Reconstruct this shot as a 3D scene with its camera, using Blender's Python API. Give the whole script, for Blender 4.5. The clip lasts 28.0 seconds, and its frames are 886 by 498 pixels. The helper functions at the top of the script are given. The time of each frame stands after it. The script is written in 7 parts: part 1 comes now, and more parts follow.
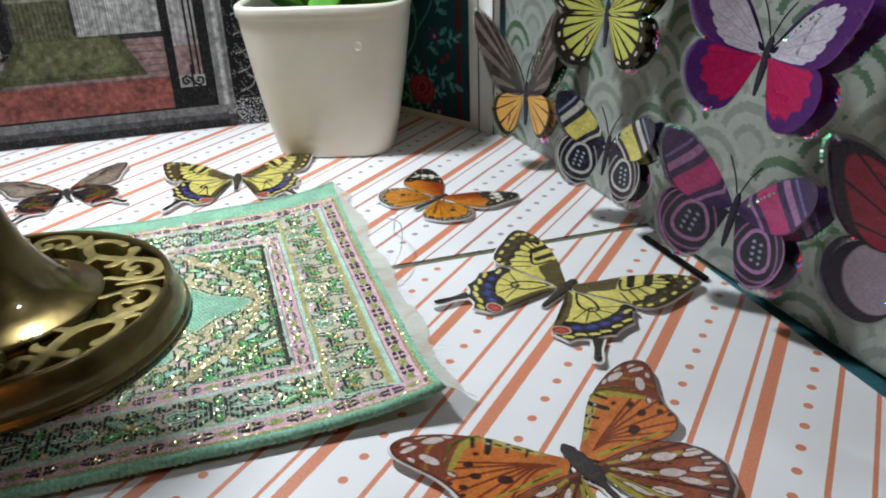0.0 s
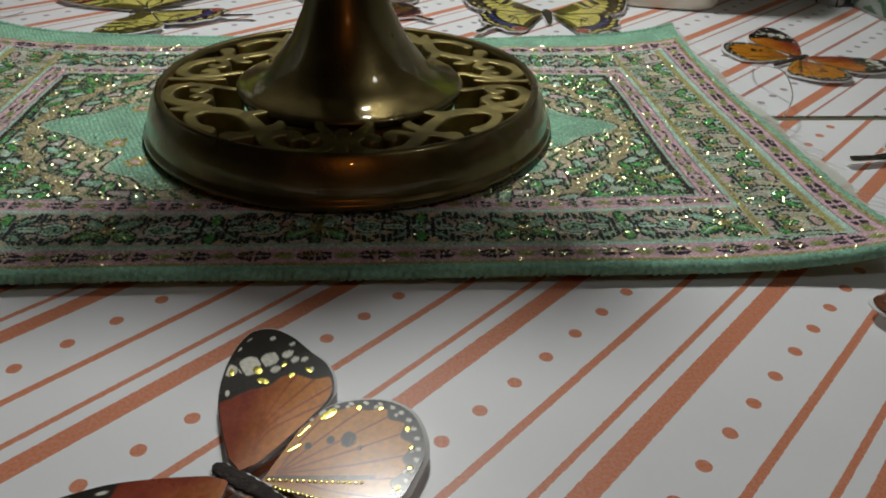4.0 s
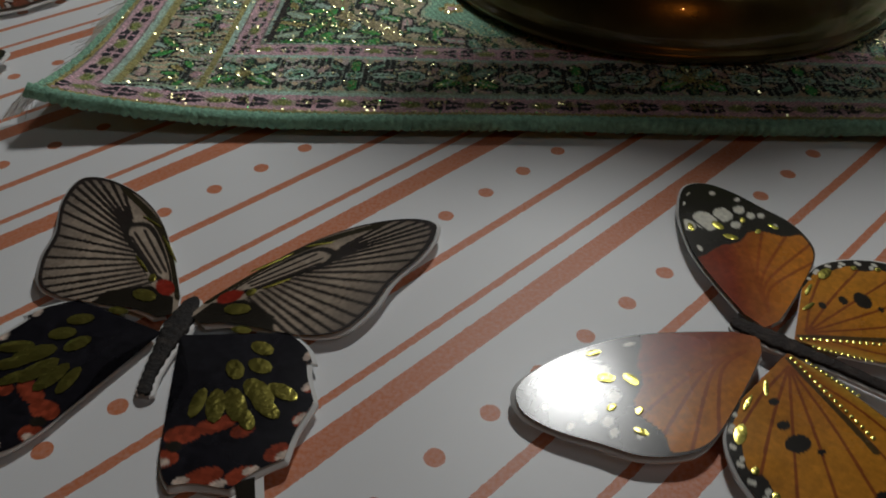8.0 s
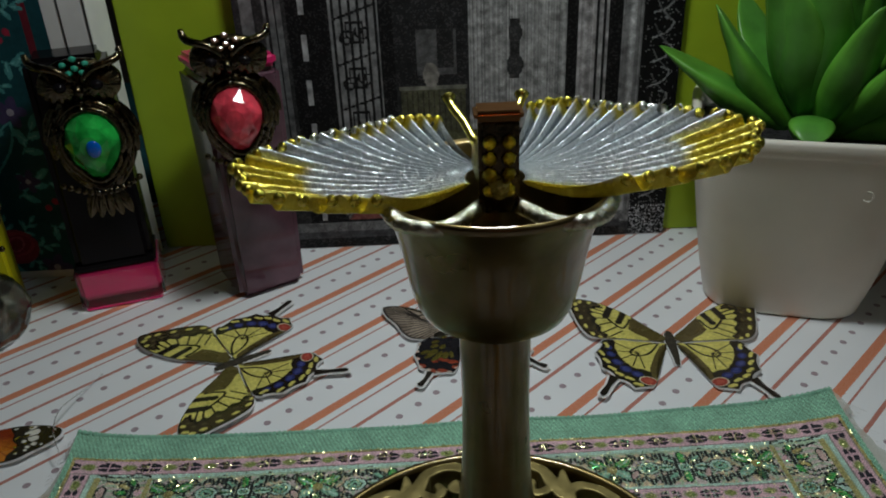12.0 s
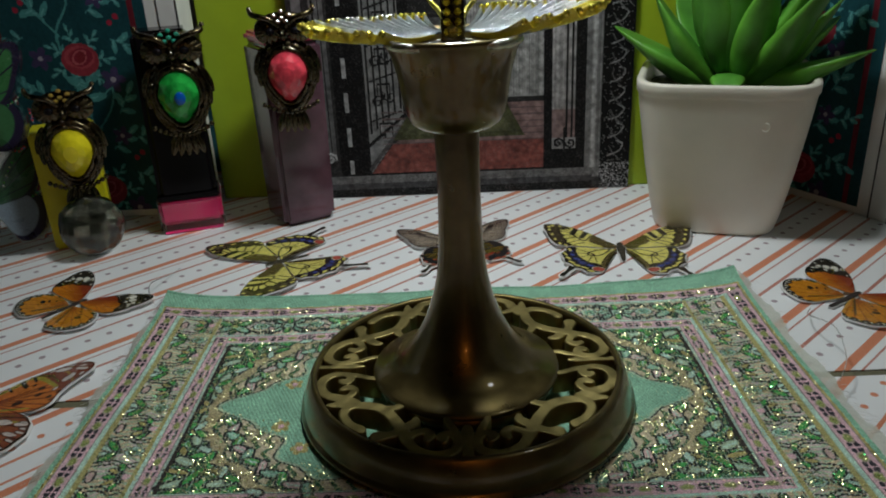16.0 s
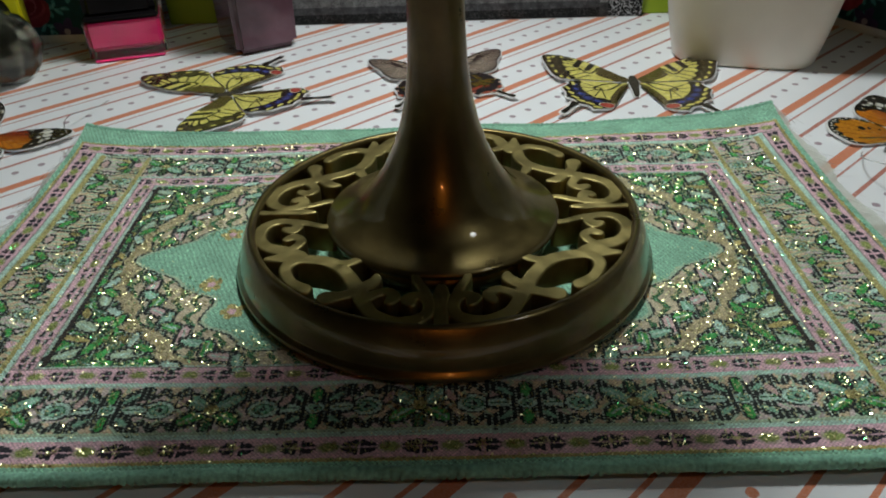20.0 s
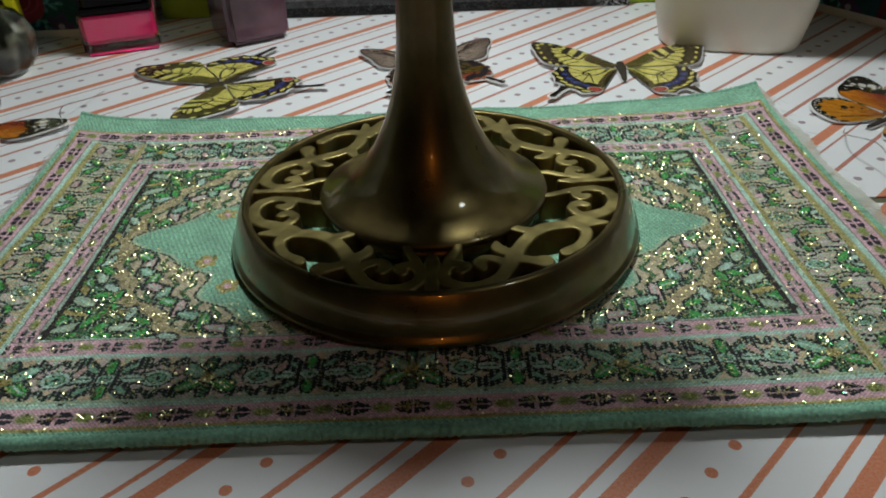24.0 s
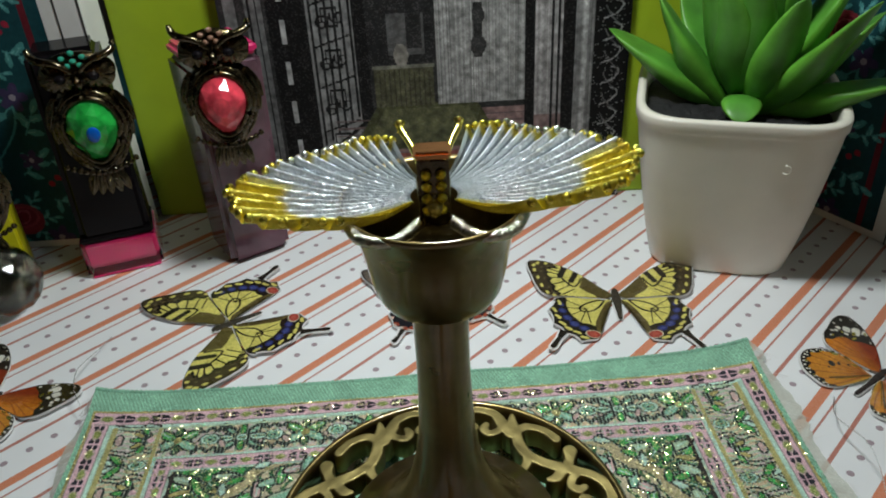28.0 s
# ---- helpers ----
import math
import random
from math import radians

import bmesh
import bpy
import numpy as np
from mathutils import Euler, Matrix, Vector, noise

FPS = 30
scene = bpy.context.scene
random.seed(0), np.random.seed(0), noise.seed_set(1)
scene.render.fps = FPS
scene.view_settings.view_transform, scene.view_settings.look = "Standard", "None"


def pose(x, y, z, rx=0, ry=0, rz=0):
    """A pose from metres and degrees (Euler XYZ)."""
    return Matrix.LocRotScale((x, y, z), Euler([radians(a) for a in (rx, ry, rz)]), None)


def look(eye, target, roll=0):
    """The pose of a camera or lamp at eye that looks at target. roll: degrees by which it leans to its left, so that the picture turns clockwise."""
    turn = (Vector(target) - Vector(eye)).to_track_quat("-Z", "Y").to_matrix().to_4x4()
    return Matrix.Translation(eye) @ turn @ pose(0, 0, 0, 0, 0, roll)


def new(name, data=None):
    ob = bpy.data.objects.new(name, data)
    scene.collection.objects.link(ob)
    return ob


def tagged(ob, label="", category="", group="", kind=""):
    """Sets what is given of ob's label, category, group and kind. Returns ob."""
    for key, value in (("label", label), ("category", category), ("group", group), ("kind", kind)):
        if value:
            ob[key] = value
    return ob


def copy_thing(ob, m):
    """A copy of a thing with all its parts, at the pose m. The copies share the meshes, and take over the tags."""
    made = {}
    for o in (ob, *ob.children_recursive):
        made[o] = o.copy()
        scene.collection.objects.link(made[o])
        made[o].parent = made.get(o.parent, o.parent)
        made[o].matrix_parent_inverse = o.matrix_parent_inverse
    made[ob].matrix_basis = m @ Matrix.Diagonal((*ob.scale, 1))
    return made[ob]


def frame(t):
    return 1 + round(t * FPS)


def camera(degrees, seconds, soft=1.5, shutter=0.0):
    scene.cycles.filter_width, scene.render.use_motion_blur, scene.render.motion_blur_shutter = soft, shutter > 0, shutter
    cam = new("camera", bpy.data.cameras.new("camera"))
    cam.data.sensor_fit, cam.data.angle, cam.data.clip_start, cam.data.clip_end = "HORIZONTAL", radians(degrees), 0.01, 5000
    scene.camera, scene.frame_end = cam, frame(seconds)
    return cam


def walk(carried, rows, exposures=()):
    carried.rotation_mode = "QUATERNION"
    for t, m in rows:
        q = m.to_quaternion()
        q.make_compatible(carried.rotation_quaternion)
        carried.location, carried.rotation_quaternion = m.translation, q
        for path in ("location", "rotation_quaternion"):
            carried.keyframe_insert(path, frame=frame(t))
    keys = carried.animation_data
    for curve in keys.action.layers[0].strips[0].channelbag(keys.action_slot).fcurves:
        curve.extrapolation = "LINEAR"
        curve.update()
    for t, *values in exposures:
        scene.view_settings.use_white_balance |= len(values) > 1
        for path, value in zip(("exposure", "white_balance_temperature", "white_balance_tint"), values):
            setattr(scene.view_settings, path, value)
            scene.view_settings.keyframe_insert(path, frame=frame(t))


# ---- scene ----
EXPOSURES = [(0.0, 1.26, 6380, 14), (1.0, 0.94, 6400, 16), (2.0, 0.74, 6420, 16), (3.0, 0.54, 6520, 16), (4.5, 0.14, 7060, 13), (7.0, -0.18, 6900, 16), (9.0, -0.42, 6980, 12), (10.0, -0.56, 6500, 9), (11.0, -0.58, 6560, 9), (13.0, -0.48, 6560, 9), (16.0, -0.1, 6660, 9), (18.0, 0.1, 6660, 9), (20.0, 0.3, 6660, 9), (24.0, 0.29, 6660, 9), (28.0, 0.28, 6660, 9)]
cam = camera(60.08, 28.0, soft=1.9)
PATH = [
    (0, (0.05737, -0.16535, 0.09071), (0.5411, 1.5648, -0.7883), -1.98),
    (0.5, (0.05283, -0.16501, 0.08018), (0.4494, 1.5735, -0.8256), 0.02),
    (1, (0.05657, -0.15790, 0.06928), (0.4268, 1.5663, -0.8742), 1.16),
    (1.5, (0.06097, -0.15076, 0.06443), (0.3958, 1.5685, -0.9009), 2.02),
    (2, (0.06929, -0.14630, 0.06221), (0.3834, 1.5505, -0.9489), 3.00),
    (2.5, (0.08037, -0.14461, 0.05819), (0.3965, 1.5451, -0.9640), 3.72),
    (3, (0.06626, -0.14446, 0.06014), (0.3878, 1.5488, -0.9545), 3.79),
    (3.5, (0.04069, -0.14443, 0.05961), (0.2505, 1.5589, -0.9674), 2.16),
    (4, (0.01246, -0.14276, 0.06032), (0.1260, 1.5566, -0.9881), 1.60),
    (4.5, (-0.00614, -0.14410, 0.06130), (0.0330, 1.5493, -1.0022), 0.68),
    (6.5, (-0.03923, -0.14477, 0.05455), (-0.0872, 1.3799, -1.2389), -1.22),
    (7, (-0.02998, -0.14095, 0.04902), (-0.0654, 1.3599, -1.2724), -1.43),
    (7.5, (-0.02057, -0.14067, 0.04925), (-0.0413, 1.3584, -1.2746), -1.28),
    (8, (-0.03102, -0.13871, 0.05215), (-0.0796, 1.3904, -1.2360), -0.03),
    (8.5, (-0.04425, -0.13038, 0.05931), (-0.1957, 1.4632, -1.1397), -1.43),
    (9, (-0.05318, -0.12064, 0.07121), (-0.2049, 1.5099, -1.0770), -1.03),
    (9.5, (-0.05539, -0.10366, 0.08484), (-0.1939, 1.5680, -1.0044), -0.49),
    (10, (-0.05044, -0.09139, 0.09419), (-0.1695, 1.6015, -0.9641), -0.90),
    (10.5, (-0.04549, -0.08377, 0.10319), (-0.1235, 1.6371, -0.9130), -1.35),
    (11, (-0.03352, -0.07775, 0.11071), (-0.0565, 1.6634, -0.8731), -2.11),
    (11.5, (-0.01584, -0.07992, 0.11746), (-0.0216, 1.6863, -0.8208), -2.91),
    (12, (-0.00315, -0.08222, 0.11932), (0.0008, 1.6942, -0.7995), -2.49),
    (12.5, (0.00188, -0.08741, 0.11380), (-0.0141, 1.6996, -0.7842), -1.90),
    (13, (0.00080, -0.08958, 0.10755), (-0.0004, 1.7025, -0.7805), -1.07),
    (13.5, (0.00119, -0.09907, 0.09662), (-0.0082, 1.7048, -0.7671), -1.32),
    (15.5, (0.00569, -0.14350, 0.10983), (-0.0360, 1.7006, -0.6632), -2.57),
    (16, (0.00445, -0.15419, 0.10550), (-0.0567, 1.6856, -0.6764), -2.84),
    (16.5, (0.00154, -0.14926, 0.09332), (0.0166, 1.6677, -0.7424), -3.29),
    (17, (-0.00914, -0.13311, 0.08744), (0.0875, 1.5942, -0.9162), -3.61),
    (17.5, (-0.01954, -0.12381, 0.08699), (0.2147, 1.5589, -0.9682), -3.71),
    (18, (-0.02065, -0.12156, 0.08679), (0.1586, 1.5261, -1.0326), -4.12),
    (18.5, (-0.01119, -0.12281, 0.08620), (0.0253, 1.5264, -1.0446), -3.48),
    (19, (0.00003, -0.12200, 0.08283), (-0.0924, 1.5168, -1.0599), -3.64),
    (19.5, (0.00908, -0.12265, 0.08237), (-0.0655, 1.5382, -1.0294), -2.53),
    (20, (0.00653, -0.12341, 0.08256), (-0.0399, 1.5508, -1.0105), -2.07),
    (20.5, (-0.01647, -0.12410, 0.08175), (0.0581, 1.5375, -1.0289), -2.19),
    (22.5, (0.02134, -0.12527, 0.07919), (-0.0979, 1.5421, -1.0188), -2.76),
    (23, (0.03658, -0.12506, 0.07906), (-0.1714, 1.5413, -1.0072), -3.36),
    (23.5, (0.02835, -0.12662, 0.07855), (-0.0928, 1.5599, -0.9896), -2.65),
    (24, (0.00737, -0.12880, 0.07956), (-0.0281, 1.5506, -1.0060), -2.59),
    (24.5, (-0.01413, -0.12740, 0.07943), (0.0325, 1.5404, -1.0235), -2.69),
    (25, (-0.03188, -0.12626, 0.08099), (0.1162, 1.5446, -1.0082), -1.56),
    (25.5, (-0.02734, -0.12502, 0.08121), (0.0508, 1.5569, -0.9982), -1.98),
    (26, (-0.01470, -0.12942, 0.08653), (0.0225, 1.5613, -0.9813), -1.77),
    (26.5, (-0.00550, -0.13252, 0.09911), (0.0422, 1.5754, -0.9404), -2.59),
    (27, (0.00319, -0.12955, 0.11371), (0.0400, 1.6111, -0.8706), -3.79),
    (27.5, (0.00540, -0.12033, 0.12954), (0.0495, 1.6446, -0.8102), -3.12),
    (28, (0.00277, -0.09930, 0.13851), (0.0284, 1.5971, -0.9205), -3.08),
]
walk(cam, [(t, look(eye, target, roll)) for t, eye, target, roll in PATH], EXPOSURES)

# ---- light: one small lamp close above the still life, a dim room round it ----
world = bpy.data.worlds.new("room_air")
scene.world = world
world.use_nodes = True
world.node_tree.nodes["Background"].inputs[0].default_value = (0.55, 0.6, 0.7, 1)
world.node_tree.nodes["Background"].inputs[1].default_value = 0.05


def area_lamp(name, eye, target, size, watts, colour):
    data = bpy.data.lights.new(name, "AREA")
    data.shape, data.size, data.energy, data.color = "DISK", size, watts, colour
    ob = new(name, data)
    ob.matrix_world = look(eye, target)
    return ob


area_lamp("desk_lamp_light", (0.009, 0.078, 0.225), (0.002, 0.03, 0.0), 0.035, 0.34, (0.90, 0.98, 1.0))
area_lamp("ceiling_lamp_light", (0.62, -0.42, 1.10), (0.0, 0.0, 0.0), 0.12, 0.64, (0.86, 0.95, 1.0))
area_lamp("warm_lamp_light", (0.03, -0.62, 0.36), (0.0, 0.0, 0.06), 0.006, 0.09, (1.0, 0.38, 0.09))

# ---- materials ----
def mat(name, colour, rough=0.5, metal=0.0, grain=0.0, scale=400.0, bump=0.0, bump_scale=900.0, coat=0.0, spec=0.5, trans=0.0, ior=1.45, alpha=1.0, attr="", sheen=0.0, coat_rough=0.03):
    """A Principled surface: base colour with two scales of variation, fine relief; attr: the printed or woven colours of the mesh."""
    m = bpy.data.materials.new(name)
    m.use_nodes = True
    t = m.node_tree
    b = t.nodes["Principled BSDF"]
    b.inputs["Roughness"].default_value = rough
    b.inputs["Metallic"].default_value = metal
    b.inputs["Coat Weight"].default_value = coat
    b.inputs["Coat Roughness"].default_value = coat_rough
    b.inputs["Specular IOR Level"].default_value = spec
    b.inputs["Transmission Weight"].default_value = trans
    b.inputs["IOR"].default_value = ior
    b.inputs["Alpha"].default_value = alpha
    b.inputs["Sheen Weight"].default_value = sheen
    co = t.nodes.new("ShaderNodeTexCoord")
    if attr:
        a = t.nodes.new("ShaderNodeAttribute")
        a.attribute_name = attr
        source = a.outputs["Color"]
    else:
        rgb = t.nodes.new("ShaderNodeRGB")
        rgb.outputs[0].default_value = (*colour, 1)
        source = rgb.outputs[0]
    if grain:
        for size, part_of in ((scale, 1.0), (scale * 0.11, 0.8)):
            n = t.nodes.new("ShaderNodeTexNoise")
            n.inputs["Scale"].default_value = size
            n.inputs["Detail"].default_value = 5
            t.links.new(co.outputs["Object"], n.inputs["Vector"])
            r = t.nodes.new("ShaderNodeMapRange")
            r.inputs[1].default_value, r.inputs[2].default_value = 0.3, 0.7
            r.inputs[3].default_value, r.inputs[4].default_value = 1 - grain * part_of, 1 + grain * part_of * 0.6
            t.links.new(n.outputs["Fac"], r.inputs[0])
            v = t.nodes.new("ShaderNodeVectorMath")
            v.operation = "SCALE"
            t.links.new(source, v.inputs[0])
            t.links.new(r.outputs[0], v.inputs["Scale"])
            source = v.outputs[0]
    t.links.new(source, b.inputs["Base Color"])
    if bump:
        n = t.nodes.new("ShaderNodeTexNoise")
        n.inputs["Scale"].default_value = bump_scale
        n.inputs["Detail"].default_value = 6
        t.links.new(co.outputs["Object"], n.inputs["Vector"])
        u = t.nodes.new("ShaderNodeBump")
        u.inputs["Strength"].default_value = 1.0
        u.inputs["Distance"].default_value = bump
        t.links.new(n.outputs["Fac"], u.inputs["Height"])
        t.links.new(u.outputs[0], b.inputs["Normal"])
    return m


def rough_by_noise(m, low, high, scale):
    """Uneven gloss: polish and grime."""
    t = m.node_tree
    b = t.nodes["Principled BSDF"]
    co = t.nodes.new("ShaderNodeTexCoord")
    n = t.nodes.new("ShaderNodeTexNoise")
    n.inputs["Scale"].default_value = scale
    n.inputs["Detail"].default_value = 6
    r = t.nodes.new("ShaderNodeMapRange")
    r.inputs[1].default_value, r.inputs[2].default_value = 0.3, 0.7
    r.inputs[3].default_value, r.inputs[4].default_value = low, high
    t.links.new(co.outputs["Object"], n.inputs["Vector"])
    t.links.new(n.outputs["Fac"], r.inputs[0])
    t.links.new(r.outputs[0], b.inputs["Roughness"])
    return m


def striped_paper(name, shift, along_shift, turn=45.3, period=0.022236, spacing=0.00642, step=0.5, flip=1, fine=(0.64, 0.20, 0.085), dots=(0.64, 0.20, 0.085)):
    """White craft paper printed with slanting orange stripes and dots; one period is 22.2 mm."""
    m = mat(name, (0.8, 0.8, 0.8), rough=0.42, bump=0.00002, bump_scale=700, spec=0.4)
    t = m.node_tree
    b = t.nodes["Principled BSDF"]
    co = t.nodes.new("ShaderNodeTexCoord")
    sep = t.nodes.new("ShaderNodeSeparateXYZ")
    t.links.new(co.outputs["Object"], sep.inputs[0])

    def op(kind, *ins):
        n = t.nodes.new("ShaderNodeMath")
        n.operation = kind
        for k, v in enumerate(ins):
            if isinstance(v, (int, float)):
                n.inputs[k].default_value = v
            else:
                t.links.new(v, n.inputs[k])
        return n.outputs[0]

    c, s = math.cos(radians(turn)), math.sin(radians(turn))
    wob = t.nodes.new("ShaderNodeTexNoise")
    wob.inputs["Scale"].default_value = 1500
    t.links.new(co.outputs["Object"], wob.inputs["Vector"])
    q = op("SUBTRACT", op("MULTIPLY", sep.outputs[0], s), op("MULTIPLY", sep.outputs[1], c))
    q = op("ADD", q, op("MULTIPLY", op("SUBTRACT", wob.outputs[0], 0.5), 0.00025))
    a = op("ADD", op("MULTIPLY", sep.outputs[0], c), op("MULTIPLY", sep.outputs[1], s))
    k = op("DIVIDE", op("SUBTRACT", q, shift), period)
    row = op("FLOOR", op("ADD", k, 0.5))
    u = op("MULTIPLY", op("SUBTRACT", k, row), period)  # -11..11 mm round each row of dots

    def band(at, half):
        d = op("ABSOLUTE", op("SUBTRACT", u, at))
        return op("LESS_THAN", d, half)

    cell = op("ADD", op("DIVIDE", op("SUBTRACT", a, along_shift), spacing), op("MULTIPLY", row, step))
    v = op("MULTIPLY", op("SUBTRACT", op("FRACT", cell), 0.5), spacing)
    dot = op("LESS_THAN", op("SQRT", op("ADD", op("MULTIPLY", u, u), op("MULTIPLY", v, v))), 0.00088)
    lines = op("MAXIMUM", band(0.0049 * flip, 0.00052), band(-0.0108 * flip, 0.00052))
    ink = op("MAXIMUM", lines, op("MAXIMUM", band(-0.0071 * flip, 0.0013), dot))
    fade = t.nodes.new("ShaderNodeTexNoise")
    fade.inputs["Scale"].default_value = 2600
    fade.inputs["Detail"].default_value = 4
    t.links.new(co.outputs["Object"], fade.inputs["Vector"])
    ink = op("MULTIPLY", ink, op("MINIMUM", op("ADD", op("MULTIPLY", fade.outputs[0], 0.5), 0.68), 1.0))
    mix = t.nodes.new("ShaderNodeMix")
    mix.data_type = "RGBA"
    t.links.new(ink, mix.inputs["Factor"])
    mix.inputs["A"].default_value = (0.82, 0.83, 0.84, 1)
    inks = (0.64, 0.20, 0.085, 1)
    for chosen, tone in ((lines, fine), (dot, dots)):
        pick = t.nodes.new("ShaderNodeMix")
        pick.data_type = "RGBA"
        t.links.new(chosen, pick.inputs["Factor"])
        if isinstance(inks, tuple):
            pick.inputs["A"].default_value = inks
        else:
            t.links.new(inks, pick.inputs["A"])
        pick.inputs["B"].default_value = (*tone, 1)
        inks = pick.outputs["Result"]
    t.links.new(inks, mix.inputs["B"])
    dirt = t.nodes.new("ShaderNodeTexNoise")
    dirt.inputs["Scale"].default_value = 30
    dirt.inputs["Detail"].default_value = 6
    t.links.new(co.outputs["Object"], dirt.inputs["Vector"])
    r = t.nodes.new("ShaderNodeMapRange")
    r.inputs[1].default_value, r.inputs[2].default_value, r.inputs[3].default_value, r.inputs[4].default_value = 0.3, 0.75, 1.02, 0.93
    t.links.new(dirt.outputs[0], r.inputs[0])
    sc = t.nodes.new("ShaderNodeVectorMath")
    sc.operation = "SCALE"
    t.links.new(mix.outputs["Result"], sc.inputs[0])
    t.links.new(r.outputs[0], sc.inputs["Scale"])
    t.links.new(sc.outputs[0], b.inputs["Base Color"])
    return m


PAPER_FRONT = striped_paper("striped_paper_front", 0.0044, -0.003)
PAPER_BACK = striped_paper("striped_paper_back", 0.00941, -0.00105, 43.67, 0.021634, 0.0062, 0.29, -1, (0.46, 0.15, 0.10), (0.33, 0.24, 0.27))
TEAL_CLOTH = mat("teal_cloth", (0.02, 0.13, 0.15), rough=0.8, grain=0.3, scale=900, bump=0.0002, bump_scale=1500)
OLIVE = mat("olive_board", (0.16, 0.15, 0.09), rough=0.7, grain=0.3, scale=500)
WALL = mat("wall_paint", (0.30, 0.29, 0.27), rough=0.8, grain=0.08, scale=8, bump=0.0005, bump_scale=60)
WOOD_FLOOR = mat("floor_wood", (0.18, 0.11, 0.06), rough=0.5, grain=0.4, scale=9)
# lighter brass for the scrollwork: light on its upward faces put into the colour
BRASS = rough_by_noise(mat("aged_brass_lit", (0.30, 0.24, 0.092), metal=0.90, grain=0.45, scale=160, bump=0.00006, bump_scale=700), 0.36, 0.56, 220)
BRASS_DARK = rough_by_noise(mat("tarnished_brass", (0.170, 0.124, 0.045), metal=0.86, grain=0.4, scale=120, bump=0.00003, bump_scale=900, coat=0.8, coat_rough=0.045), 0.26, 0.42, 160)
WHITE_POT = rough_by_noise(mat("white_ceramic", (0.76, 0.72, 0.62), grain=0.06, scale=60, bump=0.00003, bump_scale=300, coat=0.2), 0.3, 0.5, 80)
SOIL = mat("dark_soil", (0.012, 0.012, 0.012), rough=0.75, grain=0.6, scale=700, bump=0.0012, bump_scale=500)
LEAF = mat("succulent_leaf", (0.075, 0.30, 0.035), rough=0.38, grain=0.3, scale=130, bump=0.00006, bump_scale=500, attr="tint")
LIME = mat("lime_card", (0.33, 0.45, 0.02), rough=0.45, grain=0.10, scale=60, bump=0.00004, bump_scale=500)
WHITE_CARD = mat("white_card", (0.78, 0.77, 0.75), rough=0.55, grain=0.06, scale=120, bump=0.00004, bump_scale=900)
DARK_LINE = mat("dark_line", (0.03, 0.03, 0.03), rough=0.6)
PRINT = mat("photo_print", (0.5, 0.5, 0.5), rough=0.6, spec=0.25, attr="tint", grain=0.22, scale=900, bump=0.00002, bump_scale=900)
TEAL_PRINT = mat("floral_print", (0.5, 0.5, 0.5), rough=0.55, spec=0.25, attr="tint", grain=0.18, scale=700, bump=0.00003, bump_scale=700)
WEAVE = mat("woven_rug", (0.5, 0.5, 0.5), rough=0.7, attr="tint", grain=0.25, scale=1800, bump=0.00025, bump_scale=2600, sheen=0.12)
PILE = mat("printed_body", (0.5, 0.5, 0.5), rough=0.75, attr="tint", grain=0.3, scale=1500, bump=0.0002, bump_scale=2500)
HEM = mat("mint_hem", (0.25, 0.52, 0.37), rough=0.85, grain=0.3, scale=1500, bump=0.0003, bump_scale=2200, sheen=0.15)
FRINGE = mat("sheer_fringe", (0.86, 0.88, 0.76), rough=0.5, alpha=0.6, grain=0.1, scale=1500)
GLITTER = mat("gold_thread", (0.92, 0.85, 0.45), rough=0.30, metal=1.0)
GLITTER_GREEN = mat("green_thread", (0.15, 0.75, 0.25), rough=0.26, metal=1.0)
WING = rough_by_noise(mat("printed_wing", (0.5, 0.5, 0.5), attr="tint", grain=0.18, scale=1500, coat=0.4, coat_rough=0.15, bump=0.00001, bump_scale=300), 0.20, 0.34, 90)
FOIL = mat("gold_foil", (0.88, 0.76, 0.18), rough=0.24, metal=1.0, bump=0.0001, bump_scale=1400)
CLEAR = mat("clear_plastic", (0.95, 0.97, 0.95), rough=0.07, trans=1.0, ior=1.12)
GLASS = mat("clear_glass", (0.97, 0.98, 0.96), rough=0.01, trans=1.0, ior=1.5)
BRONZE = rough_by_noise(mat("dark_bronze", (0.085, 0.064, 0.032), metal=1.0, grain=0.5, scale=500, bump=0.0001, bump_scale=1200, coat=0.5, coat_rough=0.05), 0.14, 0.34, 500)
GEM_YELLOW = mat("yellow_gem", (0.72, 0.62, 0.02), rough=0.12, grain=0.3, scale=130, coat=0.3, coat_rough=0.08)
GEM_GREEN = mat("green_gem", (0.016, 0.33, 0.05), rough=0.1, grain=0.6, scale=220, coat=0.3, coat_rough=0.08)
GEM_RED = mat("pink_gem", (0.70, 0.06, 0.09), rough=0.1, grain=0.55, scale=220, coat=0.3, coat_rough=0.08)
BLUE_DOT = mat("blue_spot", (0.0, 0.10, 0.5), rough=0.15, coat=0.5)
BLACK_GLOSS = mat("black_gloss", (0.006, 0.005, 0.006), rough=0.18, coat=0.0, spec=0.15, grain=0.2, scale=60)
PINK_LACQUER = mat("pink_lacquer", (0.62, 0.02, 0.13), rough=0.25, grain=0.12, scale=120, coat=0.5)
PLUM = mat("plum_lacquer", (0.125, 0.055, 0.078), rough=0.16, grain=0.5, scale=60, coat=0.4, spec=0.5)
YELLOW_BOX = mat("yellow_plastic", (0.60, 0.55, 0.01), rough=0.35, grain=0.1, scale=100)
SILVER = mat("silver_glitter", (0.86, 0.90, 0.93), rough=0.2, metal=1.0, attr="tint", bump=0.0005, bump_scale=1300)
FLUTED = mat("fluted_glass", (0.86, 0.90, 0.93), rough=0.14, metal=0.55, attr="tint", bump=0.0004, bump_scale=1300, alpha=0.92)
